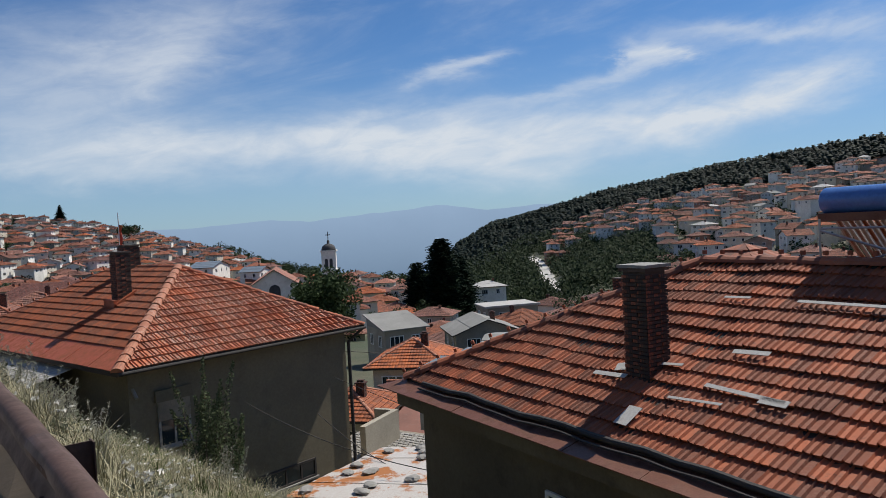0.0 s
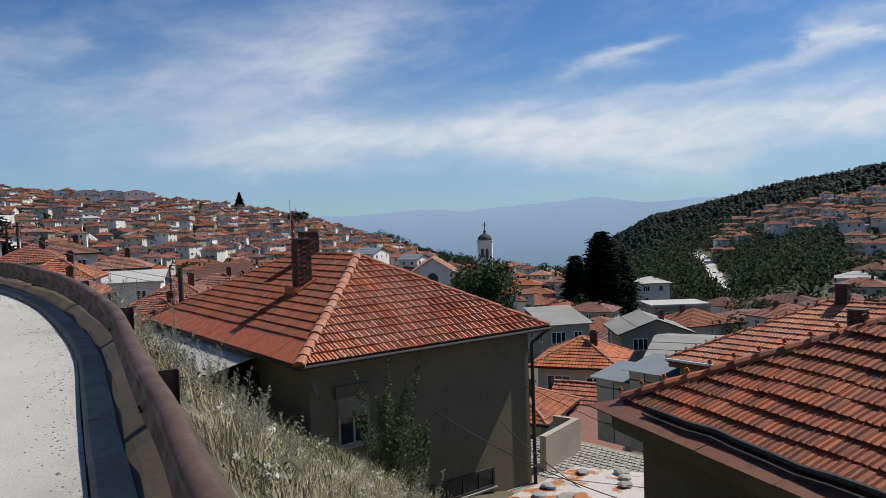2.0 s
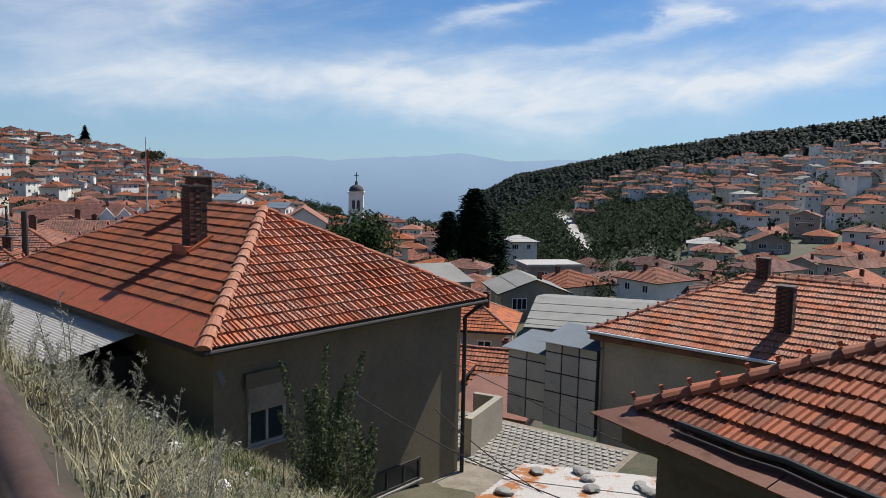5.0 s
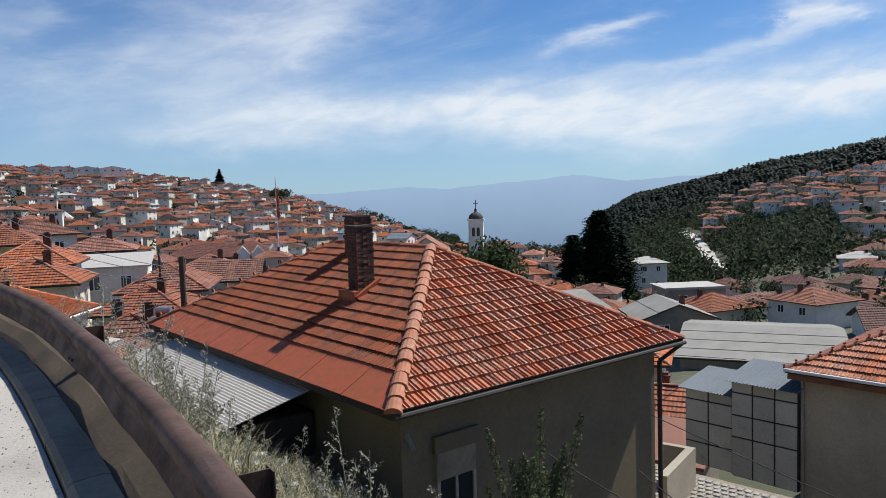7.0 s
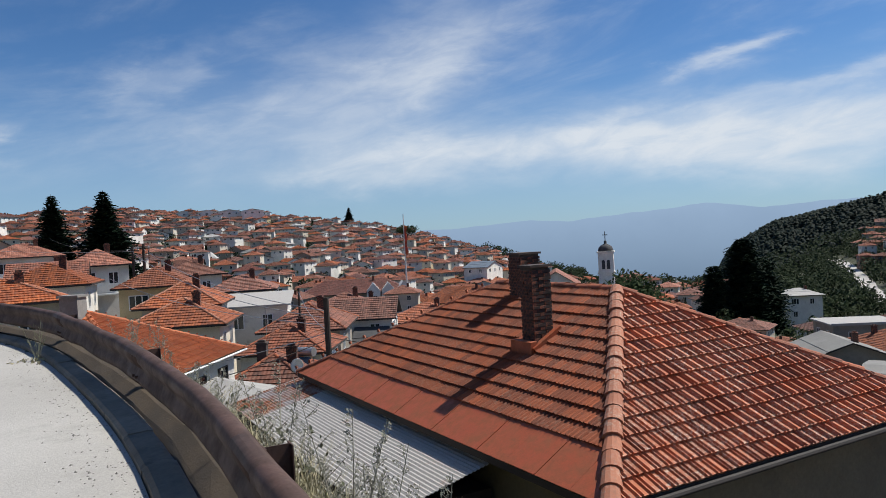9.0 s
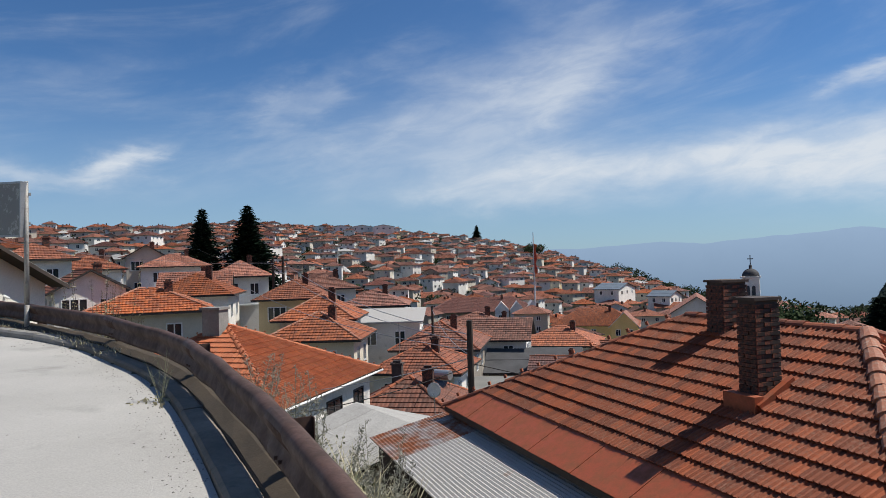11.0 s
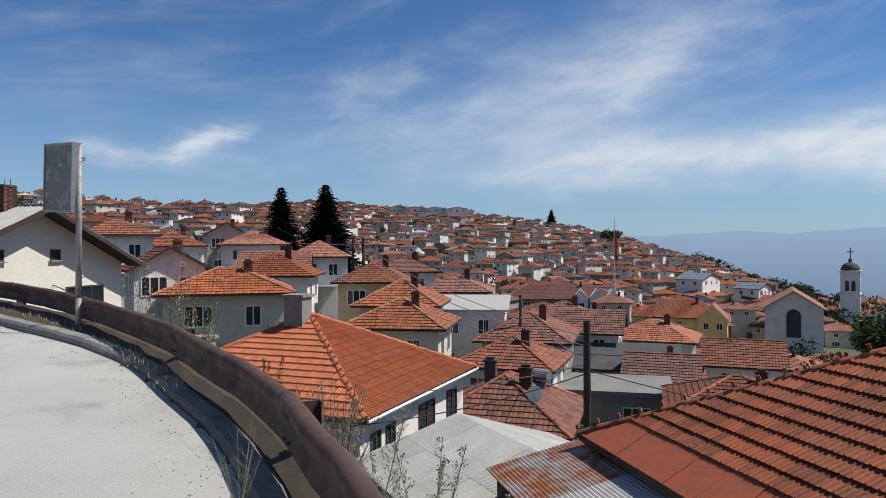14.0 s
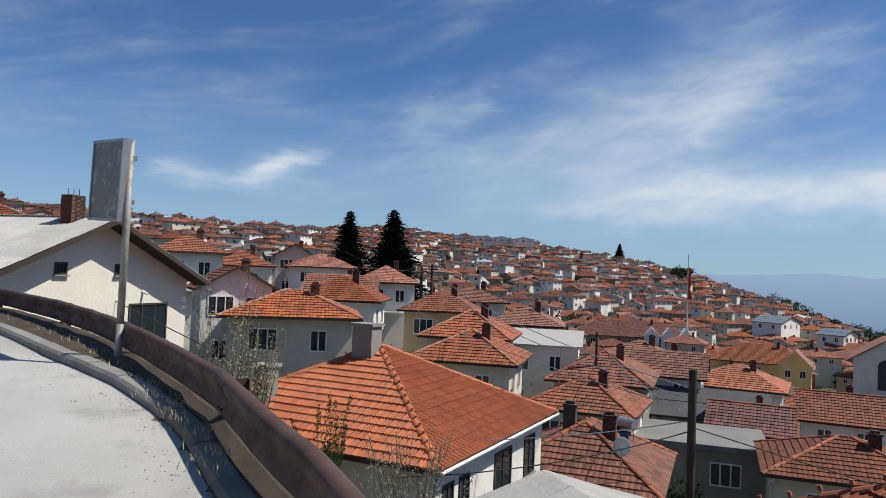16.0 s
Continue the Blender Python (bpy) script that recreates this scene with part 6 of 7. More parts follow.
def gabled_house():
    """The cream house across the bend: gable with deep shaded verge, grey corrugated roof."""
    w, l, rise = 5.42, 9.0, 2.29
    # the gable faces the road; its ridge runs back from the peak
    at = pose(-33.08, 25.13, 3.31, 0, 0, 108.1 - 0)
    h = thing("house", at, "cream gabled house under a grey corrugated sheet roof", "house")
    # local: x runs along the gable (positive to its far end), y runs back under the roof
    bm = bmesh.new()
    rows = []
    for y in (0.85, l * 2):
        rows.append([(-w + 0.5, y, -5), (w - 0.5, y, -5), (w - 0.5, y, -0.1 + 0.2), (0, y, rise - 0.05), (-w + 0.5, y, -0.1 + 0.2)])
    sweep(bm, rows)
    part("wall", bm, CREAM, h)
    ang = math.atan2(rise, w)
    for s in (-1, 1):
        for j in range(3):
            n = 8
            for i in range(n):
                y0, y1 = 2 * l * i / n, 2 * l * (i + 1) / n + 0.05
                u0, u1 = j / 3, (j + 1) / 3 + 0.02
                bm = bmesh.new()
                corrugated(bm, y0, y1, -w * (1 - u0), -w * (1 - u1), rise * u0 + 0.02 * (2 - j), rise * u1 + 0.012, 0.18, 0.03)
                m = Matrix(((0, -s if s > 0 else 1, 0, 0), (1, 0, 0, 0), (0, 0, 1, 0), (0, 0, 0, 1)))
                if s > 0:
                    m = Matrix(((0, -1, 0, 0), (1, 0, 0, 0), (0, 0, 1, 0), (0, 0, 0, 1)))
                bmesh.ops.transform(bm, matrix=m, verts=bm.verts)
                part("roof_sheet", bm, FIBRO, h)
    for s in (-1, 1):
        bm = bmesh.new()
        rows = [[(s * w, y, -0.02), (0, y, rise - 0.02), (0, y, rise - 0.2), (s * w, y, -0.2)] for y in (-0.05, 0.0)]
        sweep(bm, rows)
        part("bargeboard", bm, DARKWOOD, h)
        bm = bmesh.new()
        rows = [[(s * w, y, -0.06), (0, y, rise - 0.06), (0, y, rise - 0.10), (s * w, y, -0.10)] for y in (0.02, 0.86)]
        sweep(bm, rows)
        part("soffit", bm, DARKWOOD, h)
    brick_stack(h, -0.35, 1.7, rise - 0.6, rise + 0.75, 0.6, 0.5, slab=False)
    for k in range(3):
        bm = bmesh.new()
        tube(bm, (-0.5 + 0.15 * k, 1.8 - 0.1 * k, rise + 0.7), (-0.5 + 0.15 * k, 1.8 - 0.1 * k, rise + 0.98), 0.012, 0.012, 5)
        part("reinforcing_bar", bm, DARKWOOD, h)
    yw = 0.85
    for x, z in ((-1.55, 0.25), (1.1, 0.25)):
        pane_window(h, x, yw, z, 0.5, 0.42, 0, GUTTER, 0)
    pane_window(h, 2.70, yw, -2.3, 2.1, 1.5, 0, GUTTER, 2, "dark framed window with white panes")
    pane_window(h, -3.6, yw, -2.9, 1.9, 1.3, 0, GUTTER, 2)
    pane_window(h, -1.0, yw, -3.1, 1.5, 1.5, 0, GUTTER, 2)
    bm = bmesh.new()
    tube(bm, (2.35, yw - 0.25, -0.45), (2.35, yw, -0.35), 0.05, 0.07)
    part("wall_lamp", bm, WHITEP, h, "white wall lamp")


house_with_red_apron()
house_with_worn_roof()
solar_heater()
house_with_gutter()
lean_to()
patched_shed()
orange_house()
gabled_house()


# ---- trees and scrub ----
def leaf_cloud(verts, faces, centre, radius, count, size, rnd, flat=0.8):
    """Leaves strewn through a lump, thick at its skin."""
    for _ in range(count):
        d = Vector((rnd.gauss(0, 1), rnd.gauss(0, 1), rnd.gauss(0, 1))).normalized() * radius * rnd.uniform(0.55, 1.05)
        d.z *= flat
        p = centre + d
        u = Vector((rnd.uniform(-1, 1), rnd.uniform(-1, 1), rnd.uniform(-1, 1))).normalized()
        v = u.orthogonal().normalized()
        s = size * rnd.uniform(0.6, 1.3)
        k = len(verts)
        verts += [tuple(p - u * s), tuple(p + v * s * 0.5), tuple(p + u * s), tuple(p - v * s * 0.5)]
        faces.append((k, k + 1, k + 2, k + 3))


def raw(name, verts, faces, material, parent=None, label=""):
    me = bpy.data.meshes.new(name)
    me.from_pydata(verts, [], faces)
    me.materials.append(material)
    ob = new(name, me)
    ob.parent = parent
    return tagged(ob, label)


def broad_tree(x, y, height, spread, label, seed=1, leaf=0.28, lumps=26, per=120, material=None):
    rnd = random.Random(seed)
    t = thing("tree", pose(x, y, land(x, y) - 0.2), label, "tree")
    bm = bmesh.new()
    tube(bm, (0, 0, 0), (0.1, 0, height * 0.42), height * 0.028, height * 0.018)
    verts, faces = [], []
    for i in range(lumps):
        a, q = rnd.uniform(0, 2 * math.pi), rnd.random() ** 0.5
        c = Vector((spread * 0.36 * q * math.cos(a), spread * 0.36 * q * math.sin(a), height * rnd.uniform(0.45, 0.88) * (1 - 0.18 * q)))
        if i % 3 == 0:
            tube(bm, (0.1, 0, height * 0.38), c, height * 0.012, height * 0.004, 5)
        leaf_cloud(verts, faces, c, spread * rnd.uniform(0.13, 0.22), per, leaf, rnd)
    part("trunk", bm, BARK, t)
    raw("crown", verts, faces, material or LEAF, t)
    return t


def conifer(x, y, base, height, spread, label, seed=1, tiers=26, material=None, bare=0.06, full=0.62):
    """A fir or cedar: whorls of drooping boughs set with sprays of needles."""
    rnd = random.Random(seed)
    t = thing("conifer", pose(x, y, base), label, "conifer")
    bm = bmesh.new()
    tube(bm, (0, 0, -1), (0, 0, height), spread * 0.05, 0.03)
    part("trunk", bm, BARK, t)
    verts, faces = [], []
    for i in range(tiers):
        f = bare + (1 - bare) * i / tiers
        z = height * f
        r = spread / 2 * (1 - f) ** full * rnd.uniform(0.75, 1.1) + 0.25
        n = max(6, int(13 * (1 - f)) + 5)
        for k in range(n):
            a = 2 * math.pi * (k + rnd.random()) / n
            rr = r * rnd.uniform(0.7, 1.12)
            d = Vector((math.cos(a), math.sin(a), 0))
            s = Vector((-d.y, d.x, 0))
            for j in range(7):
                q = (j + 1) / 7
                c = d * rr * q + Vector((0, 0, z - 0.30 * rr * q * q + rnd.uniform(-0.25, 0.25)))
                w = 0.32 * rr * (1.15 - q) + 0.22
                for sd in (-1, 1):
                    k0 = len(verts)
                    e = c + s * sd * w * rnd.uniform(0.7, 1.2) + d * w * 0.5 + Vector((0, 0, rnd.uniform(-0.45, 0.1) * w))
                    verts += [tuple(c - d * 0.3 * w), tuple(c + d * 0.45 * w), tuple(e), tuple(c + s * sd * w * 0.4 - Vector((0, 0, 0.4 * w)))]
                    faces.append((k0, k0 + 1, k0 + 2, k0 + 3))
    raw("crown", verts, faces, material or FIR, t)
    return t


def forest():
    """Pines over the eastern ridge: each a stem-less ragged cone of needle tufts."""
    rnd = random.Random(31)
    verts, faces = [], []
    n = 0
    tries = 0
    while n < 12000 and tries < 60000:
        tries += 1
        az = rnd.uniform(-58, -4.5)
        r = math.sqrt(rnd.uniform(240 ** 2, 930 ** 2))
        low = np.interp(az, (-58, -36, -28, -20, -16, -12, -8, -4.5), (490, 470, 460, 450, 440, 380, 330, 420))
        if r < low + 25 * noise.noise((az * 0.4, r / 90, 2)) or r > np.interp(az, (-58, -8, -4.5), (760, 930, 800)):
            continue
        x, y = CENTRE[0] - r * math.sin(radians(az)), CENTRE[1] + r * math.cos(radians(az))
        z = land(x, y) - 0.5
        h, w = rnd.uniform(4.5, 8.0), rnd.uniform(2.6, 4.2)
        n += 1
        for tier in range(4):
            f0 = 0.12 + 0.22 * tier
            k0 = len(verts)
            m = 7
            ph = rnd.random() * 6
            for k in range(m):
                a = ph + 2 * math.pi * k / m
                rr = w * (1 - 0.21 * tier) * rnd.uniform(0.7, 1.15)
                verts.append((x + rr * math.cos(a), y + rr * math.sin(a), z + h * f0 + rnd.uniform(-0.5, 0.5)))
            verts.append((x + rnd.uniform(-0.3, 0.3), y + rnd.uniform(-0.3, 0.3), z + h * min(0.90, f0 + 0.22)))
            faces += [(k0 + k, k0 + (k + 1) % m, k0 + m) for k in range(m)]
    wood = raw("pine_forest", verts, faces, PINE)
    wood.data.polygons.foreach_set("use_smooth", [True] * len(faces))
    tagged(wood, "dark green pine forest along the ridge", "forest", kind="stuff")


def scrub():
    """Broad-leaved bushes and small trees among the houses and on the open slopes."""
    rnd = random.Random(32)
    verts, faces = [], []
    zones = ((1500, -25, -8, 190, 440, 3.6), (900, -52, -15, 170, 460, 2.5), (1600, 7, 66, 75, 600, 2.5), (170, 12, 62, 58, 150, 1.9), (120, -30, 8, 70, 230, 2.2), (160, 4, 14, 240, 640, 3.0), (130, -8, 6, 230, 420, 3.0))
    for count, a0, a1, r0, r1, size in zones:
        for _ in range(count):
            az, r = rnd.uniform(a0, a1), math.sqrt(rnd.uniform(r0 * r0, r1 * r1))
            x, y = CENTRE[0] - r * math.sin(radians(az)), CENTRE[1] + r * math.cos(radians(az))
            if any((x - a) ** 2 + (y - b) ** 2 < (g * 0.55) ** 2 for a, b, g in KEEP_CLEAR):
                continue
            if abs(az - np.interp(r, (215, 250, 330, 360), (-16.3, -15.4, -14.2, -13.4))) < 0.7 and 205 < r < 365:
                continue
            z = land(x, y)
            s = size * rnd.uniform(0.5, 1.25)
            for _ in range(3):
                leaf_cloud(verts, faces, Vector((x + rnd.uniform(-1, 1) * s * 0.6, y + rnd.uniform(-1, 1) * s * 0.6, z + s * rnd.uniform(0.5, 1.3))), s * 0.7, 26 if r > 150 else 70, 0.55 if r > 150 else 0.3, rnd)
    tagged(raw("bushes", verts, faces, BUSH), "dark green bushes and small trees between the houses", "bushes", kind="stuff")


BUSH = leafy("bush_leaves", (0.042, 0.062, 0.022), (0.016, 0.030, 0.012))


def hill_road():
    """The pale track that winds down the eastern slope."""
    bm = bmesh.new()
    pts = []
    for k in range(40):
        f = k / 39
        r = 212 + 150 * f
        az = np.interp(r, (212, 250, 300, 330, 362), (-16.6, -15.5, -14.5, -14.2, -13.3)) + 0.25 * math.sin(f * 9)
        pts.append((CENTRE[0] - r * math.sin(radians(az)), CENTRE[1] + r * math.cos(radians(az))))
    rows = []
    for i, p in enumerate(pts):
        a, b = Vector(pts[max(i - 1, 0)]), Vector(pts[min(i + 1, 39)])
        t = (b - a).normalized()
        n = Vector((t.y, -t.x)) * 2.6
        rows.append([(p[0] + n.x, p[1] + n.y, land(p[0], p[1]) + 0.9), (p[0] - n.x, p[1] - n.y, land(p[0], p[1]) + 0.9), (p[0] - n.x, p[1] - n.y, land(p[0], p[1]) - 1), (p[0] + n.x, p[1] + n.y, land(p[0], p[1]) - 1)])
    sweep(bm, rows)
    tagged(part("lane_1", bm, ASPHALT), "pale track winding up the green slope", "road", kind="structure")


broad_tree(-4.6, 100, 13.2, 10.5, "round green leafy tree among the roofs", 3, 0.3, 40, 160)
conifer(19.0, 172, -22, 22.5, 15.5, "tall dark cedar standing between the houses", 5, 42, full=0.30)
conifer(12.5, 168, -22, 17.0, 11, "dark cedar beside a taller one", 6, 36, full=0.30)
conifer(23.5, 176, -22, 18.0, 12.5, "dark cedar beside a taller one", 7, 36, full=0.30)
conifer(-97.7, 116.1, -2.5, 18.8, 19, "tall dark fir among the houses", 8, 34, full=0.72)
conifer(-104.0, 110.5, -2.5, 18.2, 14, "slender dark fir among the houses", 9, 34, full=0.72)
conifer(-230, 548, 24, 10, 9, "dark fir on the skyline of the hill", 10, 16)
broad_tree(-155, 470, 16, 16, "dark round tree on the shoulder of the hill", 12, 0.6, 22, 60, BUSH)
forest()
scrub()
hill_road()


# ---- along the road ----
def road_sign():
    x, y = -18.3, 17.0
    s = thing("road_sign", pose(x, y, 2.78), "faded grey sign board on a steel pole", "road sign")
    bm = bmesh.new()
    tube(bm, (0, 0, -0.2), (0.02, 0, 0.45), 0.05, 0.048, 12)
    tube(bm, (0.02, 0, 0.45), (0.03, 0.02, 2.95), 0.048, 0.045, 12)
    weld(bm)
    part("pole", bm, GREYPAINT, s, smooth=True)
    m = pose(-0.46, 0.0, 1.84, 0, 3, -5) @ Matrix.Diagonal((0.86, 1, 1, 1))
    bm = bmesh.new()
    box(bm, -0.52, 0.52, -0.055, -0.03, 0.02, 1.10, m)
    part("board", bm, FADED, s, "scratched grey board face")
    for a in ((-0.54, 0.54, -0.07, 0.07, 1.09, 1.13), (-0.54, 0.54, -0.07, 0.07, 0.0, 0.04), (-0.55, -0.51, -0.072, 0.072, 0.003, 1.127), (0.51, 0.55, -0.072, 0.072, 0.003, 1.127), (-0.52, 0.52, 0.03, 0.06, 0.02, 1.10)):
        bm = bmesh.new()
        box(bm, *a, m)
        part("frame", bm, STEEL, s)
    for z in (0.25, 0.85):
        bm = bmesh.new()
        box(bm, 0.3, 0.56, 0.06, 0.14, z, z + 0.06, m)
        part("bracket", bm, STEEL, s)


FADED = rusty("faded_board", (0.20, 0.20, 0.19), (0.46, 0.46, 0.44), 0.55, 0.60, 0.5, 0.1, 6)


def poles():
    def pole(name, x, y, z0, z1, r, label, mat, arms=0):
        p = thing(name, pose(x, y, z0), label, "utility pole")
        bm = bmesh.new()
        tube(bm, (0, 0, 0), (0, 0, z1 - z0), r, r * 0.8, 10)
        part("shaft", bm, mat, p)
        for k in range(arms):
            bm = bmesh.new()
            box(bm, -0.7, 0.7, -0.05, 0.05, z1 - z0 - 0.5 - 0.7 * k, z1 - z0 - 0.4 - 0.7 * k)
            arm = part("cross_arm", bm, mat, p)
            for x2 in (-0.6, 0.6):
                bm = bmesh.new()
                tube(bm, (x2, 0, z1 - z0 - 0.4 - 0.7 * k), (x2, 0, z1 - z0 - 0.22 - 0.7 * k), 0.05, 0.03, 8)
                part("insulator", bm, WHITEP, arm)
    pole("utility_pole", -15.5, 33.0, -9, 1.56, 0.15, "dark tarred wooden utility pole", DARKWOOD)
    pole("utility_pole", -47.5, 62.5, -9, 4.9, 0.16, "tall wooden utility pole with a cross arm", DARKWOOD, 1)
    pole("utility_pole", -48.3, 62.0, -9, 4.7, 0.14, "wooden utility pole beside another", DARKWOOD, 1)
    pole("utility_pole", -30.5, 60.0, -11, 0.3, 0.12, "thin wooden utility pole", DARKWOOD)
    f = thing("flag_pole", pose(-69.6, 206.3, -20), "tall white flag pole with a furled red flag", "flag pole")
    bm = bmesh.new()
    tube(bm, (0, 0, 0), (0, 0, 31.9), 0.34, 0.12, 10)
    part("mast", bm, WHITEP, f)
    bm = bmesh.new()
    rows = []
    for k in range(9):
        z = 20.0 + 8.5 * k / 8
        a = 0.55 + 0.25 * math.sin(k * 1.7)
        rows.append([(0.15, -0.15, z), (0.35 + a, -0.2 + 0.3 * math.sin(k), z - 0.5), (0.4 + a * 0.6, 0.2, z - 0.3), (0.15, 0.15, z)])
    sweep(bm, rows)
    part("flag", bm, FLAGRED, f, "furled red flag with yellow")
    m = thing("mast", pose(-30.6, 54.5, -6), "thin steel aerial mast", "mast")
    bm = bmesh.new()
    tube(bm, (0, 0, 0), (0, 0, 5.5), 0.03, 0.025, 6)
    part("rod", bm, STEEL, m)


FLAGRED = surf("flag_red", (0.45, 0.05, 0.03), (0.40, 0.12, 0.03), big=0.3)


def wire(a, b, sag, r=0.018):
    """A cable that hangs between two points."""
    a, b = Vector(a), Vector(b)
    c = bpy.data.curves.new("cable", "CURVE")
    c.dimensions, c.bevel_depth, c.bevel_resolution = "3D", r, 1
    sp = c.splines.new("POLY")
    n = 24
    sp.points.add(n)
    for k in range(n + 1):
        f = k / n
        p = a.lerp(b, f) - Vector((0, 0, sag * 4 * f * (1 - f)))
        sp.points[k].co = (*p, 1)
    c.materials.append(STEEL if r < 0.019 and sag > 0.45 else GUTTER)
    tagged(new("cable", c), "thin dark overhead cable between the houses", "cable", group="overhead cables")


def cables():
    wire((-15.5, 33, 1.0), (-47.5, 62.5, 4.4), 0.8)
    wire((-15.5, 33, 0.7), (-48.3, 62, 4.1), 0.9)
    wire((-15.5, 33, 0.4), (-46, 56, 2.0), 0.6)
    wire((-15.5, 33, 0.2), (-30.5, 60, 0.0), 0.5)
    wire((-15.5, 33, 0.1), (-29, 27, -0.9), 0.7)
    wire((-15.5, 33, -0.2), (-21.5, 26.5, -1.4), 0.3)
    wire((-15.5, 33, -0.1), (12, 45, -6), 0.4)
    wire((-47.5, 62.5, 4.5), (-85, 90, 7.0), 0.9, 0.02)
    wire((-47.5, 62.5, 4.2), (-70, 44, 8.0), 0.9, 0.015)
    wire((-44, 22, 6.8), (-30.6, 27.2, 1.2), 0.1)
    wire((1.5, 18.9, -2.4), (4.8, 13.5, -3.1), 0.25, 0.012)
    wire((-0.5, 17.7, -1.6), (5.6, 12.6, -2.6), 0.35, 0.012)
    wire((2.0, 20.0, -1.5), (14, 9, -3.5), 0.4, 0.01)


def dish(x, y, z, turn, r=0.42):
    d = thing("satellite_dish", pose(x, y, z, 0, 0, turn), "white satellite dish on a thin post", "satellite dish")
    bm = bmesh.new()
    rows = []
    for q in (0.02, 0.4, 0.75, 1.0):
        rows.append([(r * q * math.cos(2 * math.pi * k / 16), -0.28 * r * q * q, r * 1.1 * q * math.sin(2 * math.pi * k / 16)) for k in range(16)])
    for q in (1.0, 0.5, 0.02):
        rows.append([(r * q * math.cos(2 * math.pi * k / 16), 0.02 - 0.28 * r * q * q, r * 1.1 * q * math.sin(2 * math.pi * k / 16)) for k in range(16)])
    sweep(bm, rows)
    part("reflector", bm, WHITEP, d, smooth=True)
    bm = bmesh.new()
    tube(bm, (0, 0.03, 0), (0, 0.1, -1.6), 0.022, 0.022, 6)
    part("post", bm, STEEL, d)
    bm = bmesh.new()
    tube(bm, (0, -0.05, -r * 0.9), (0, -0.5, -0.05), 0.01, 0.01, 5)
    part("arm", bm, STEEL, d)


def roof_panel():
    """A flat solar panel with its tank on the old roof below the bend."""
    s = thing("solar_heater", pose(-22.3, 42.6, -2.6, 0, 0, -10), "flat solar collector with a steel tank on the roof", "solar heater")
    bm = bmesh.new()
    box(bm, -0.6, 0.6, -1.0, 1.0, -0.05, 0.05, Matrix.Translation((0.9, -1.0, -0.55)) @ Matrix.Rotation(radians(38), 4, "X"))
    part("collector", bm, COLLECTOR, s, "dark blue glass collector")
    bm = bmesh.new()
    tube(bm, (0.2, 0.1, 0.35), (1.5, 0.1, 0.35), 0.26, 0.26, 14)
    part("tank", bm, STEEL, s)
    for x in (0.35, 1.45):
        bm = bmesh.new()
        tube(bm, (x, 0.1, -1.0), (x, 0.1, 0.2), 0.025, 0.025, 6)
        part("stand", bm, STEEL, s)


# ---- grass, weeds and small growth ----
def blades(name, spots, material, label, rnd, tall, wide, lean, per, kind="stuff"):
    """Tufts of narrow blades, each bent over at its tip."""
    verts, faces = [], []
    for x, y, z, s in spots:
        for _ in range(per):
            a = rnd.uniform(0, 2 * math.pi)
            h = tall * s * rnd.uniform(0.5, 1.2)
            d = Vector((math.cos(a), math.sin(a), 0))
            q = Vector((-d.y, d.x, 0)) * wide * rnd.uniform(0.6, 1.3)
            p = Vector((x + rnd.gauss(0, 0.10), y + rnd.gauss(0, 0.10), z - 0.03))
            m = p + d * h * lean * 0.35 * rnd.uniform(0.3, 1.4) + Vector((0, 0, h * 0.6))
            e = m + d * h * lean * rnd.uniform(0.3, 1.2) + Vector((0, 0, h * 0.36))
            k = len(verts)
            verts += [tuple(p - q), tuple(p + q), tuple(m + q * 0.7), tuple(m - q * 0.7), tuple(e)]
            faces += [(k, k + 1, k + 2, k + 3), (k + 3, k + 2, k + 4)]
    tagged(raw(name, verts, faces, material), label, "grass", kind=kind)


def slope_spots(rnd, count, near, far, s0, s1, clumped=False):
    """Places on the slope between rail and houses, s0 to s1 along the rail and near to far below it."""
    out = []
    while len(out) < count:
        i = rnd.uniform(s0, s1)
        k = min(int(i), len(LINE) - 2)
        p = LINE[k].lerp(LINE[k + 1], i - k)
        t = (LINE[k + 1] - LINE[k]).normalized()
        q = p + Vector((t.y, -t.x)) * rnd.uniform(near, far)
        # keep off the shed, the houses and their roofs
        a = Vector((q.x + 4.844, q.y - 23.12))
        lx, ly = a.x * math.cos(radians(44.7)) + a.y * math.sin(radians(44.7)), -a.x * math.sin(radians(44.7)) + a.y * math.cos(radians(44.7))
        if -6.1 < lx < 4.0 and -6.4 < ly < 7.4 and not (lx < -3.95 and ly < -3.3):
            continue
        b = Vector((q.x - 11.8, q.y - 6.66))
        if abs(b.x * 0.45 + b.y * -0.89) < 8 and abs(b.x * 0.89 + b.y * 0.45) < 4.4:
            continue
        lump = noise.noise((q.x * 0.8, q.y * 0.8, near)) + 0.6 * noise.noise((q.x * 2.3, q.y * 2.3, far))
        if clumped and lump < rnd.uniform(-0.5, 0.35):
            continue
        out.append((q.x, q.y, land(q.x, q.y), rnd.uniform(0.5, 1.2) * (1 + 0.7 * lump if clumped else 1)))
    return out


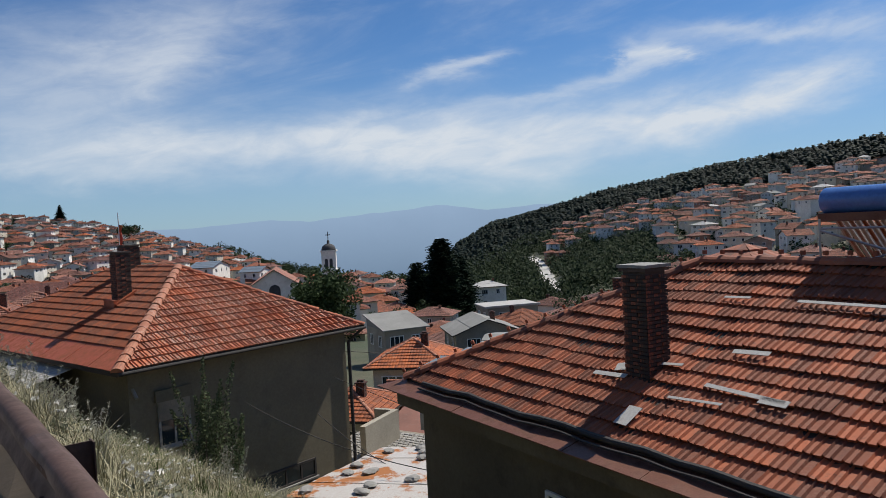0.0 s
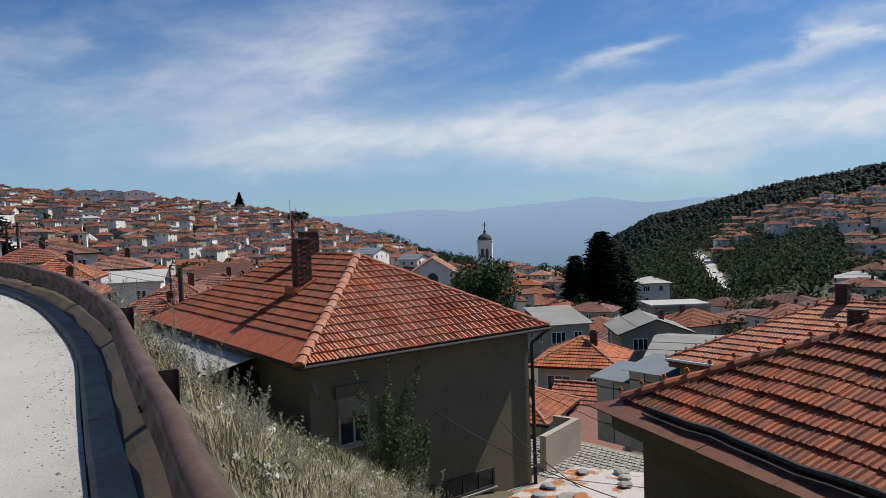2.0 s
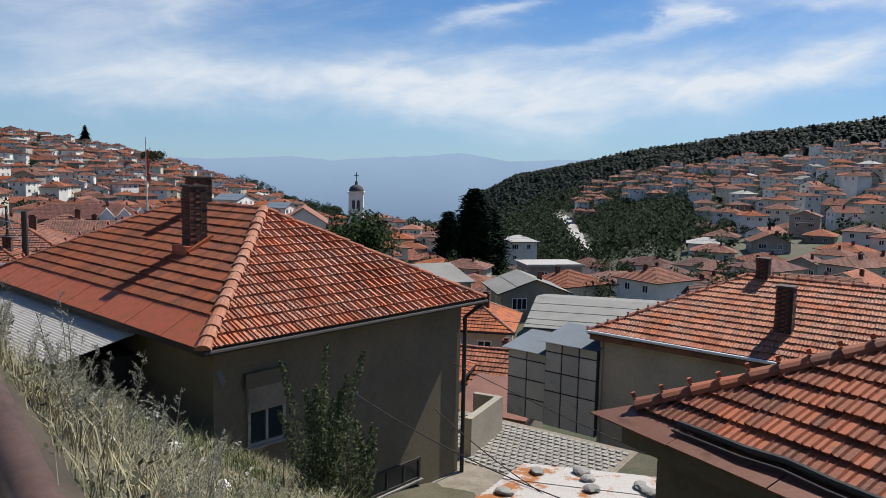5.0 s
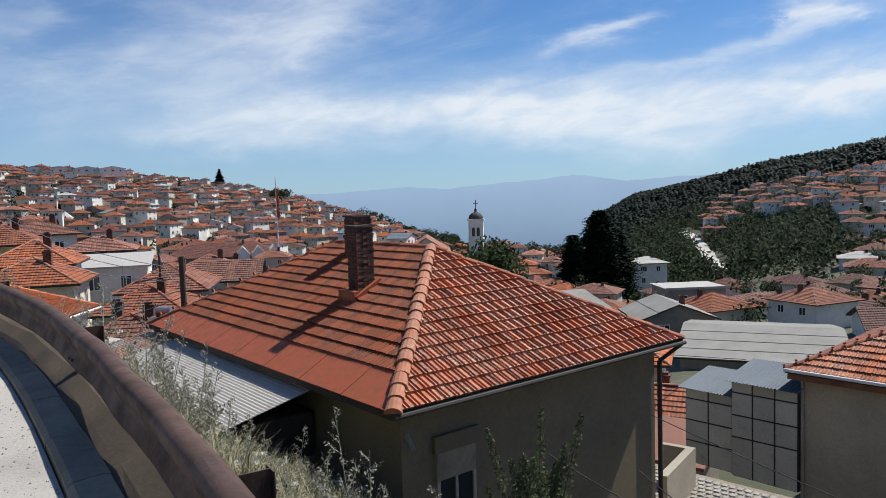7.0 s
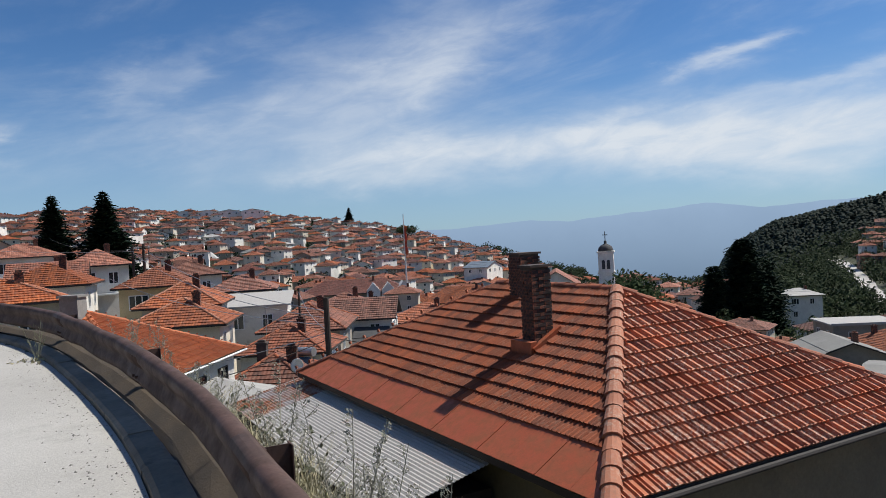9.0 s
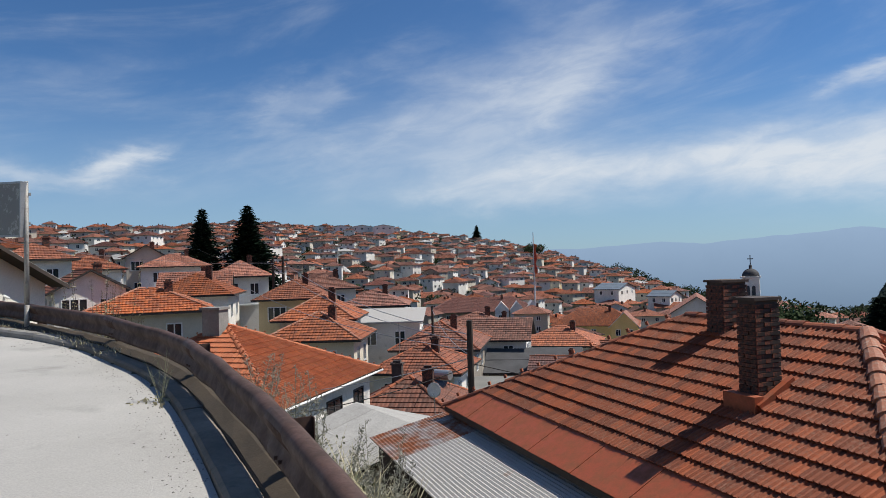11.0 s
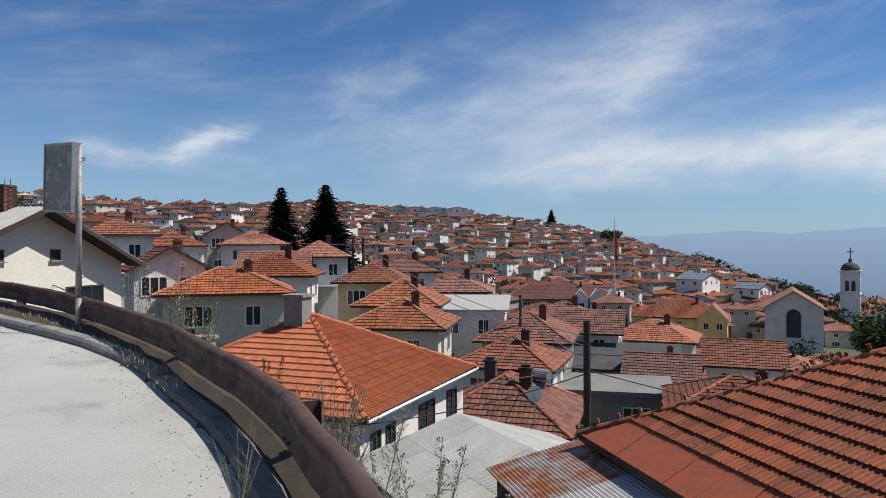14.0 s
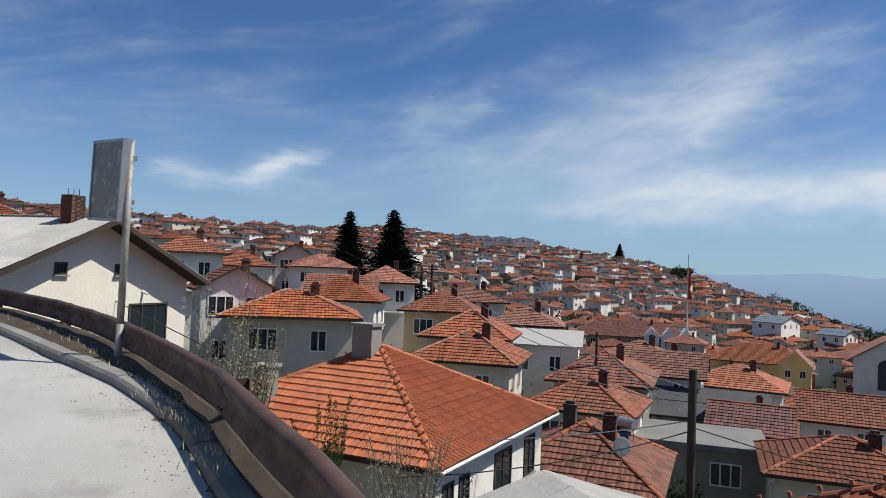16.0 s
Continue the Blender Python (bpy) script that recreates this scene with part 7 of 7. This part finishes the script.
def near_growth():
    rnd = random.Random(77)
    blades("dry_grass", slope_spots(rnd, 5800, 0.35, 7.5, 8, 62, True), DRY, "tall dry straw-coloured grass on the slope", rnd, 0.33, 0.0045, 0.7, 13)
    blades("green_grass", slope_spots(rnd, 1500, 1.5, 9.0, 8, 75, True), GREENG, "green grass among the dry stalks", rnd, 0.30, 0.010, 0.5, 10)
    blades("verge_grass", [(x, y, road_z(x, y) + 0.16, s) for x, y, z, s in slope_spots(rnd, 70, -0.40, -0.1, 70, 96)], DRY, "short dry weeds under the guard rail", rnd, 0.07, 0.004, 0.7, 12)
    # stalky grey weeds that stand up behind the rail
    verts, faces = [], []
    bm = bmesh.new()
    spots = slope_spots(rnd, 34, 0.5, 2.0, 38, 50) + slope_spots(rnd, 20, 0.4, 1.6, 50, 70) + slope_spots(rnd, 12, 4.5, 5.8, 34, 44)
    for x, y, z, s in spots:
        for _ in range(4):
            h = rnd.uniform(0.55, 1.0) * s
            a = rnd.uniform(0, 6.28)
            top = Vector((x + 0.28 * h * math.cos(a), y + 0.28 * h * math.sin(a), z + h))
            tube(bm, (x, y, z - 0.05), top, 0.005, 0.002, 4, False)
            for k in range(14):
                f = 0.25 + 0.75 * k / 14
                p = Vector((x, y, z)).lerp(top, f)
                b = rnd.uniform(0, 6.28)
                e = p + Vector((math.cos(b), math.sin(b), 0.9)) * 0.16 * h * (1.2 - f)
                tube(bm, p, e, 0.0028, 0.0014, 3, False)
                for j in range(5):
                    leaf_cloud(verts, faces, p.lerp(e, 0.3 + 0.18 * j), 0.022, 3, 0.009, rnd)
    # low grey-green herbs between the grass
    hv, hf = [], []
    for x, y, z, s in slope_spots(rnd, 260, 0.4, 7.5, 8, 62, True):
        for _ in range(4):
            leaf_cloud(hv, hf, Vector((x + rnd.gauss(0, 0.13), y + rnd.gauss(0, 0.13), z + 0.16 * s)), 0.20 * s, 34, 0.026, rnd, 1.1)
    tagged(raw("herbs", hv, hf, HERB), "low grey-green herbs on the slope", "herbs", kind="stuff")
    # white flower heads
    fv, ff = [], []
    for x, y, z, s in slope_spots(rnd, 170, 0.4, 6.5, 8, 60, True):
        for _ in range(3):
            leaf_cloud(fv, ff, Vector((x + rnd.gauss(0, 0.1), y + rnd.gauss(0, 0.1), z + rnd.uniform(0.25, 0.45))), 0.035, 12, 0.018, rnd, 0.4)
    tagged(raw("flower_heads", fv, ff, BLOOM), "small white flower heads among the weeds", "flowers", kind="stuff")
    # lumps of pale rubble that lie on the slope
    for x, y, z, s in slope_spots(rnd, 26, 0.8, 6.0, 10, 52):
        lump = bmesh.new()
        bmesh.ops.create_icosphere(lump, subdivisions=2, radius=1)
        for w in lump.verts:
            w.co = w.co * (1 + 0.4 * noise.noise(w.co * 1.9 + Vector((x, y, 0))))
            w.co = Vector((w.co.x * 0.17 * s, w.co.y * 0.12 * s, w.co.z * 0.10 * s))
        ob = part("stone", lump, WALL_MATS[0], label="lump of pale rubble lying on the grassy slope")
        ob.matrix_world = Matrix.Translation((x, y, z + 0.07)) @ Matrix.Rotation(rnd.uniform(0, 6), 4, "Z")
        tagged(ob, category="stone", group="rubble on the slope")
    tagged(part("weed_stalks", bm, WEED), "dry grey weed stalks standing behind the rail", "weeds", kind="stuff")
    tagged(raw("weed_heads", verts, faces, WEED), "grey-green seed heads of tall dry weeds", "weeds", kind="stuff")


def pebbles():
    """Gravel, crumbs of concrete and dead leaves swept to the road's edge."""
    rnd = random.Random(41)
    verts, faces = [], []
    for _ in range(2600):
        i = rnd.uniform(12, len(LINE) - 14)
        k = int(i)
        p = LINE[k].lerp(LINE[k + 1], i - k)
        t = (LINE[k + 1] - LINE[k]).normalized()
        off = kerb_in(p) - abs(rnd.gauss(0, 0.22)) - 0.01 if rnd.random() < 0.97 else kerb_in(p) - rnd.uniform(0.2, 4)
        q = p + Vector((t.y, -t.x)) * off
        s = rnd.uniform(0.003, 0.012) * (1.8 if rnd.random() < 0.04 else 1)
        z = road_z(p.x, p.y) + 0.012
        a = rnd.uniform(0, 6.28)
        n = len(verts)
        for j in range(4):
            verts.append((q.x + s * math.cos(a + j * 1.57) * rnd.uniform(0.7, 1.3), q.y + s * math.sin(a + j * 1.57) * rnd.uniform(0.7, 1.3), z))
        verts.append((q.x, q.y, z + s * rnd.uniform(0.5, 1.0)))
        faces += [(n + j, n + (j + 1) % 4, n + 4) for j in range(4)]
    tagged(raw("gravel", verts, faces, CONCRETE), "loose gravel along the road edge", "gravel", kind="stuff")
    # a thistle dried up in the joint of the kerb
    w = thing("weed", pose(-10.62, 13.28, road_z(-10.6, 13.3)), "dry bare weed growing from the kerb", "weed")
    bm = bmesh.new()
    for k in range(11):
        a = rnd.uniform(0, 6.28)
        e = Vector((0.16 * math.cos(a), 0.16 * math.sin(a), rnd.uniform(0.25, 0.62)))
        tube(bm, (0, 0, 0), e, 0.003, 0.0015, 4)
        for j in range(3):
            b = rnd.uniform(0, 6.28)
            p = e * rnd.uniform(0.4, 0.9)
            tube(bm, p, p + Vector((math.cos(b), math.sin(b), 1.0)) * 0.09, 0.002, 0.001, 3)
    part("stem", bm, HERB, w)
    verts, faces = [], []
    for k in range(60):
        leaf_cloud(verts, faces, Vector((rnd.gauss(0, 0.16), rnd.gauss(0, 0.16), 0.03)), 0.02, 1, 0.03, rnd)
    raw("dead_leaves", verts, faces, DRY, w)


def sapling(x, y, height, label, seed, spread=0.8, leaves=900, material=None, leaf=0.04, stems=9):
    """A thin upright young tree with sparse small leaves."""
    rnd = random.Random(seed)
    t = thing("sapling", pose(x, y, land(x, y) - 0.1), label, "young tree")
    bm = bmesh.new()
    verts, faces = [], []
    for i in range(stems):
        a = rnd.uniform(0, 6.28)
        b = Vector((0.08 * math.cos(a), 0.08 * math.sin(a), 0))
        e = Vector((spread * 0.5 * rnd.uniform(0.3, 1) * math.cos(a), spread * 0.5 * rnd.uniform(0.3, 1) * math.sin(a), height * rnd.uniform(0.6, 1.0)))
        tube(bm, b, e, 0.014, 0.004, 5)
        for k in range(leaves // stems):
            f = rnd.uniform(0.1, 1) ** 0.8
            leaf_cloud(verts, faces, b.lerp(e, f), 0.04 + 0.16 * (1 - f) * spread, 1, leaf, rnd)
    tagged(part("stem", bm, BARK, t), kind="stuff")
    raw("leaves", verts, faces, material or SAPLING, t)


def lane_cobbles():
    """The cobbled lane between the houses."""
    rnd = random.Random(19)
    lane = thing("lane_2", pose(4.2, 24.6, -5.15, 0, 0, -38), "grey cobbled lane between the houses", "lane", kind="structure")
    # bed in the darkened kerb stone, for house shade over the lane
    bm = bmesh.new()
    box(bm, -2.4, 4.3, -8, 1.1, -2.2, -0.03)
    part("bed", bm, KERBSTONE, lane)
    # dark strip added in place of the shadow the house throws here
    bm = bmesh.new()
    box(bm, 4.3, 7.5, -8, 1.1, -2.2, -0.05)
    part("verge", bm, EARTH, lane, "dark earth strip standing in for house shade beside the cobbles")
    me = {}
    verts, faces = [], []
    made = 0
    nx, ny = 27, 14
    for j in range(ny):
        for i in range(nx):
            x, y = -2.2 + 0.235 * i + (0.115 if j % 2 else 0), -2.8 + 0.27 * j
            w, l, hh = 0.105 * rnd.uniform(0.85, 1.05), 0.122 * rnd.uniform(0.85, 1.05), 0.02 * rnd.random()
            k = len(verts)
            verts += [(x - w, y - l, -0.05), (x + w, y - l, -0.05), (x + w, y + l, -0.05), (x - w, y + l, -0.05)]
            verts += [(x - w * 0.8, y - l * 0.8, hh), (x + w * 0.8, y - l * 0.8, hh), (x + w * 0.8, y + l * 0.8, hh), (x - w * 0.8, y + l * 0.8, hh)]
            faces += [(k + 4, k + 5, k + 6, k + 7), (k, k + 1, k + 5, k + 4), (k + 1, k + 2, k + 6, k + 5), (k + 2, k + 3, k + 7, k + 6), (k + 3, k, k + 4, k + 7)]
    tagged(raw("cobbles", verts, faces, COBBLE, lane), kind="stuff")
    # low wall by the lane
    wl = thing("garden_wall", pose(2.85, 22.7, -5.2, 0, 0, -30), "low beige garden wall beside the lane", "wall")
    bm = bmesh.new()
    box(bm, -0.12, 0.12, -0.2, 2.4, -0.5, 1.25)
    box(bm, -0.9, -0.12, 2.2, 2.4, -0.5, 1.25)
    weld(bm)
    part("body", bm, DULLCREAM, wl)


road_sign()
poles()
cables()
dish(-19.6, 38.0, -2.2, 20, 0.33)
dish(-35.6, 55.0, -2.8, 30, 0.55)
dish(-5.9, 33.5, -4.0, 10)
roof_panel()
near_growth()
sapling(-0.9, 14.4, 3.3, "slender young tree with small green leaves", 4, 1.6, 6400, None, 0.034, 14)
sapling(-0.2, 14.0, 2.2, "slender young tree with small green leaves", 5, 1.1, 1800)
sapling(-25.8, 24.6, 7.2, "tall dry bush with bare yellowish twigs", 15, 3.2, 5200, DRY, 0.03, 30)
sapling(-24.6, 24.2, 5.6, "tall dry bush with bare yellowish twigs", 25, 2.6, 4200, DRY, 0.03, 26)
sapling(-17.0, 21.6, 2.4, "grey-green shrub climbing at the eave", 16, 2.2, 3600, WEED, 0.016, 24)
sapling(-15.6, 20.2, 2.2, "grey-green shrub below the rail", 17, 2.0, 3200, WEED, 0.016, 24)
sapling(-21.2, 23.6, 3.0, "leafy shrub beside the orange roof", 18, 2.2, 4200, LEAF, 0.03, 16)
broad_tree(-20.0, 47.5, 5.0, 4.0, "dark green bush between the roofs", 19, 0.12, 20, 120, BUSH)
broad_tree(-38.5, 71.0, 6.0, 5.0, "green tree between the houses", 20, 0.16, 20, 120)
lane_cobbles()
pebbles()
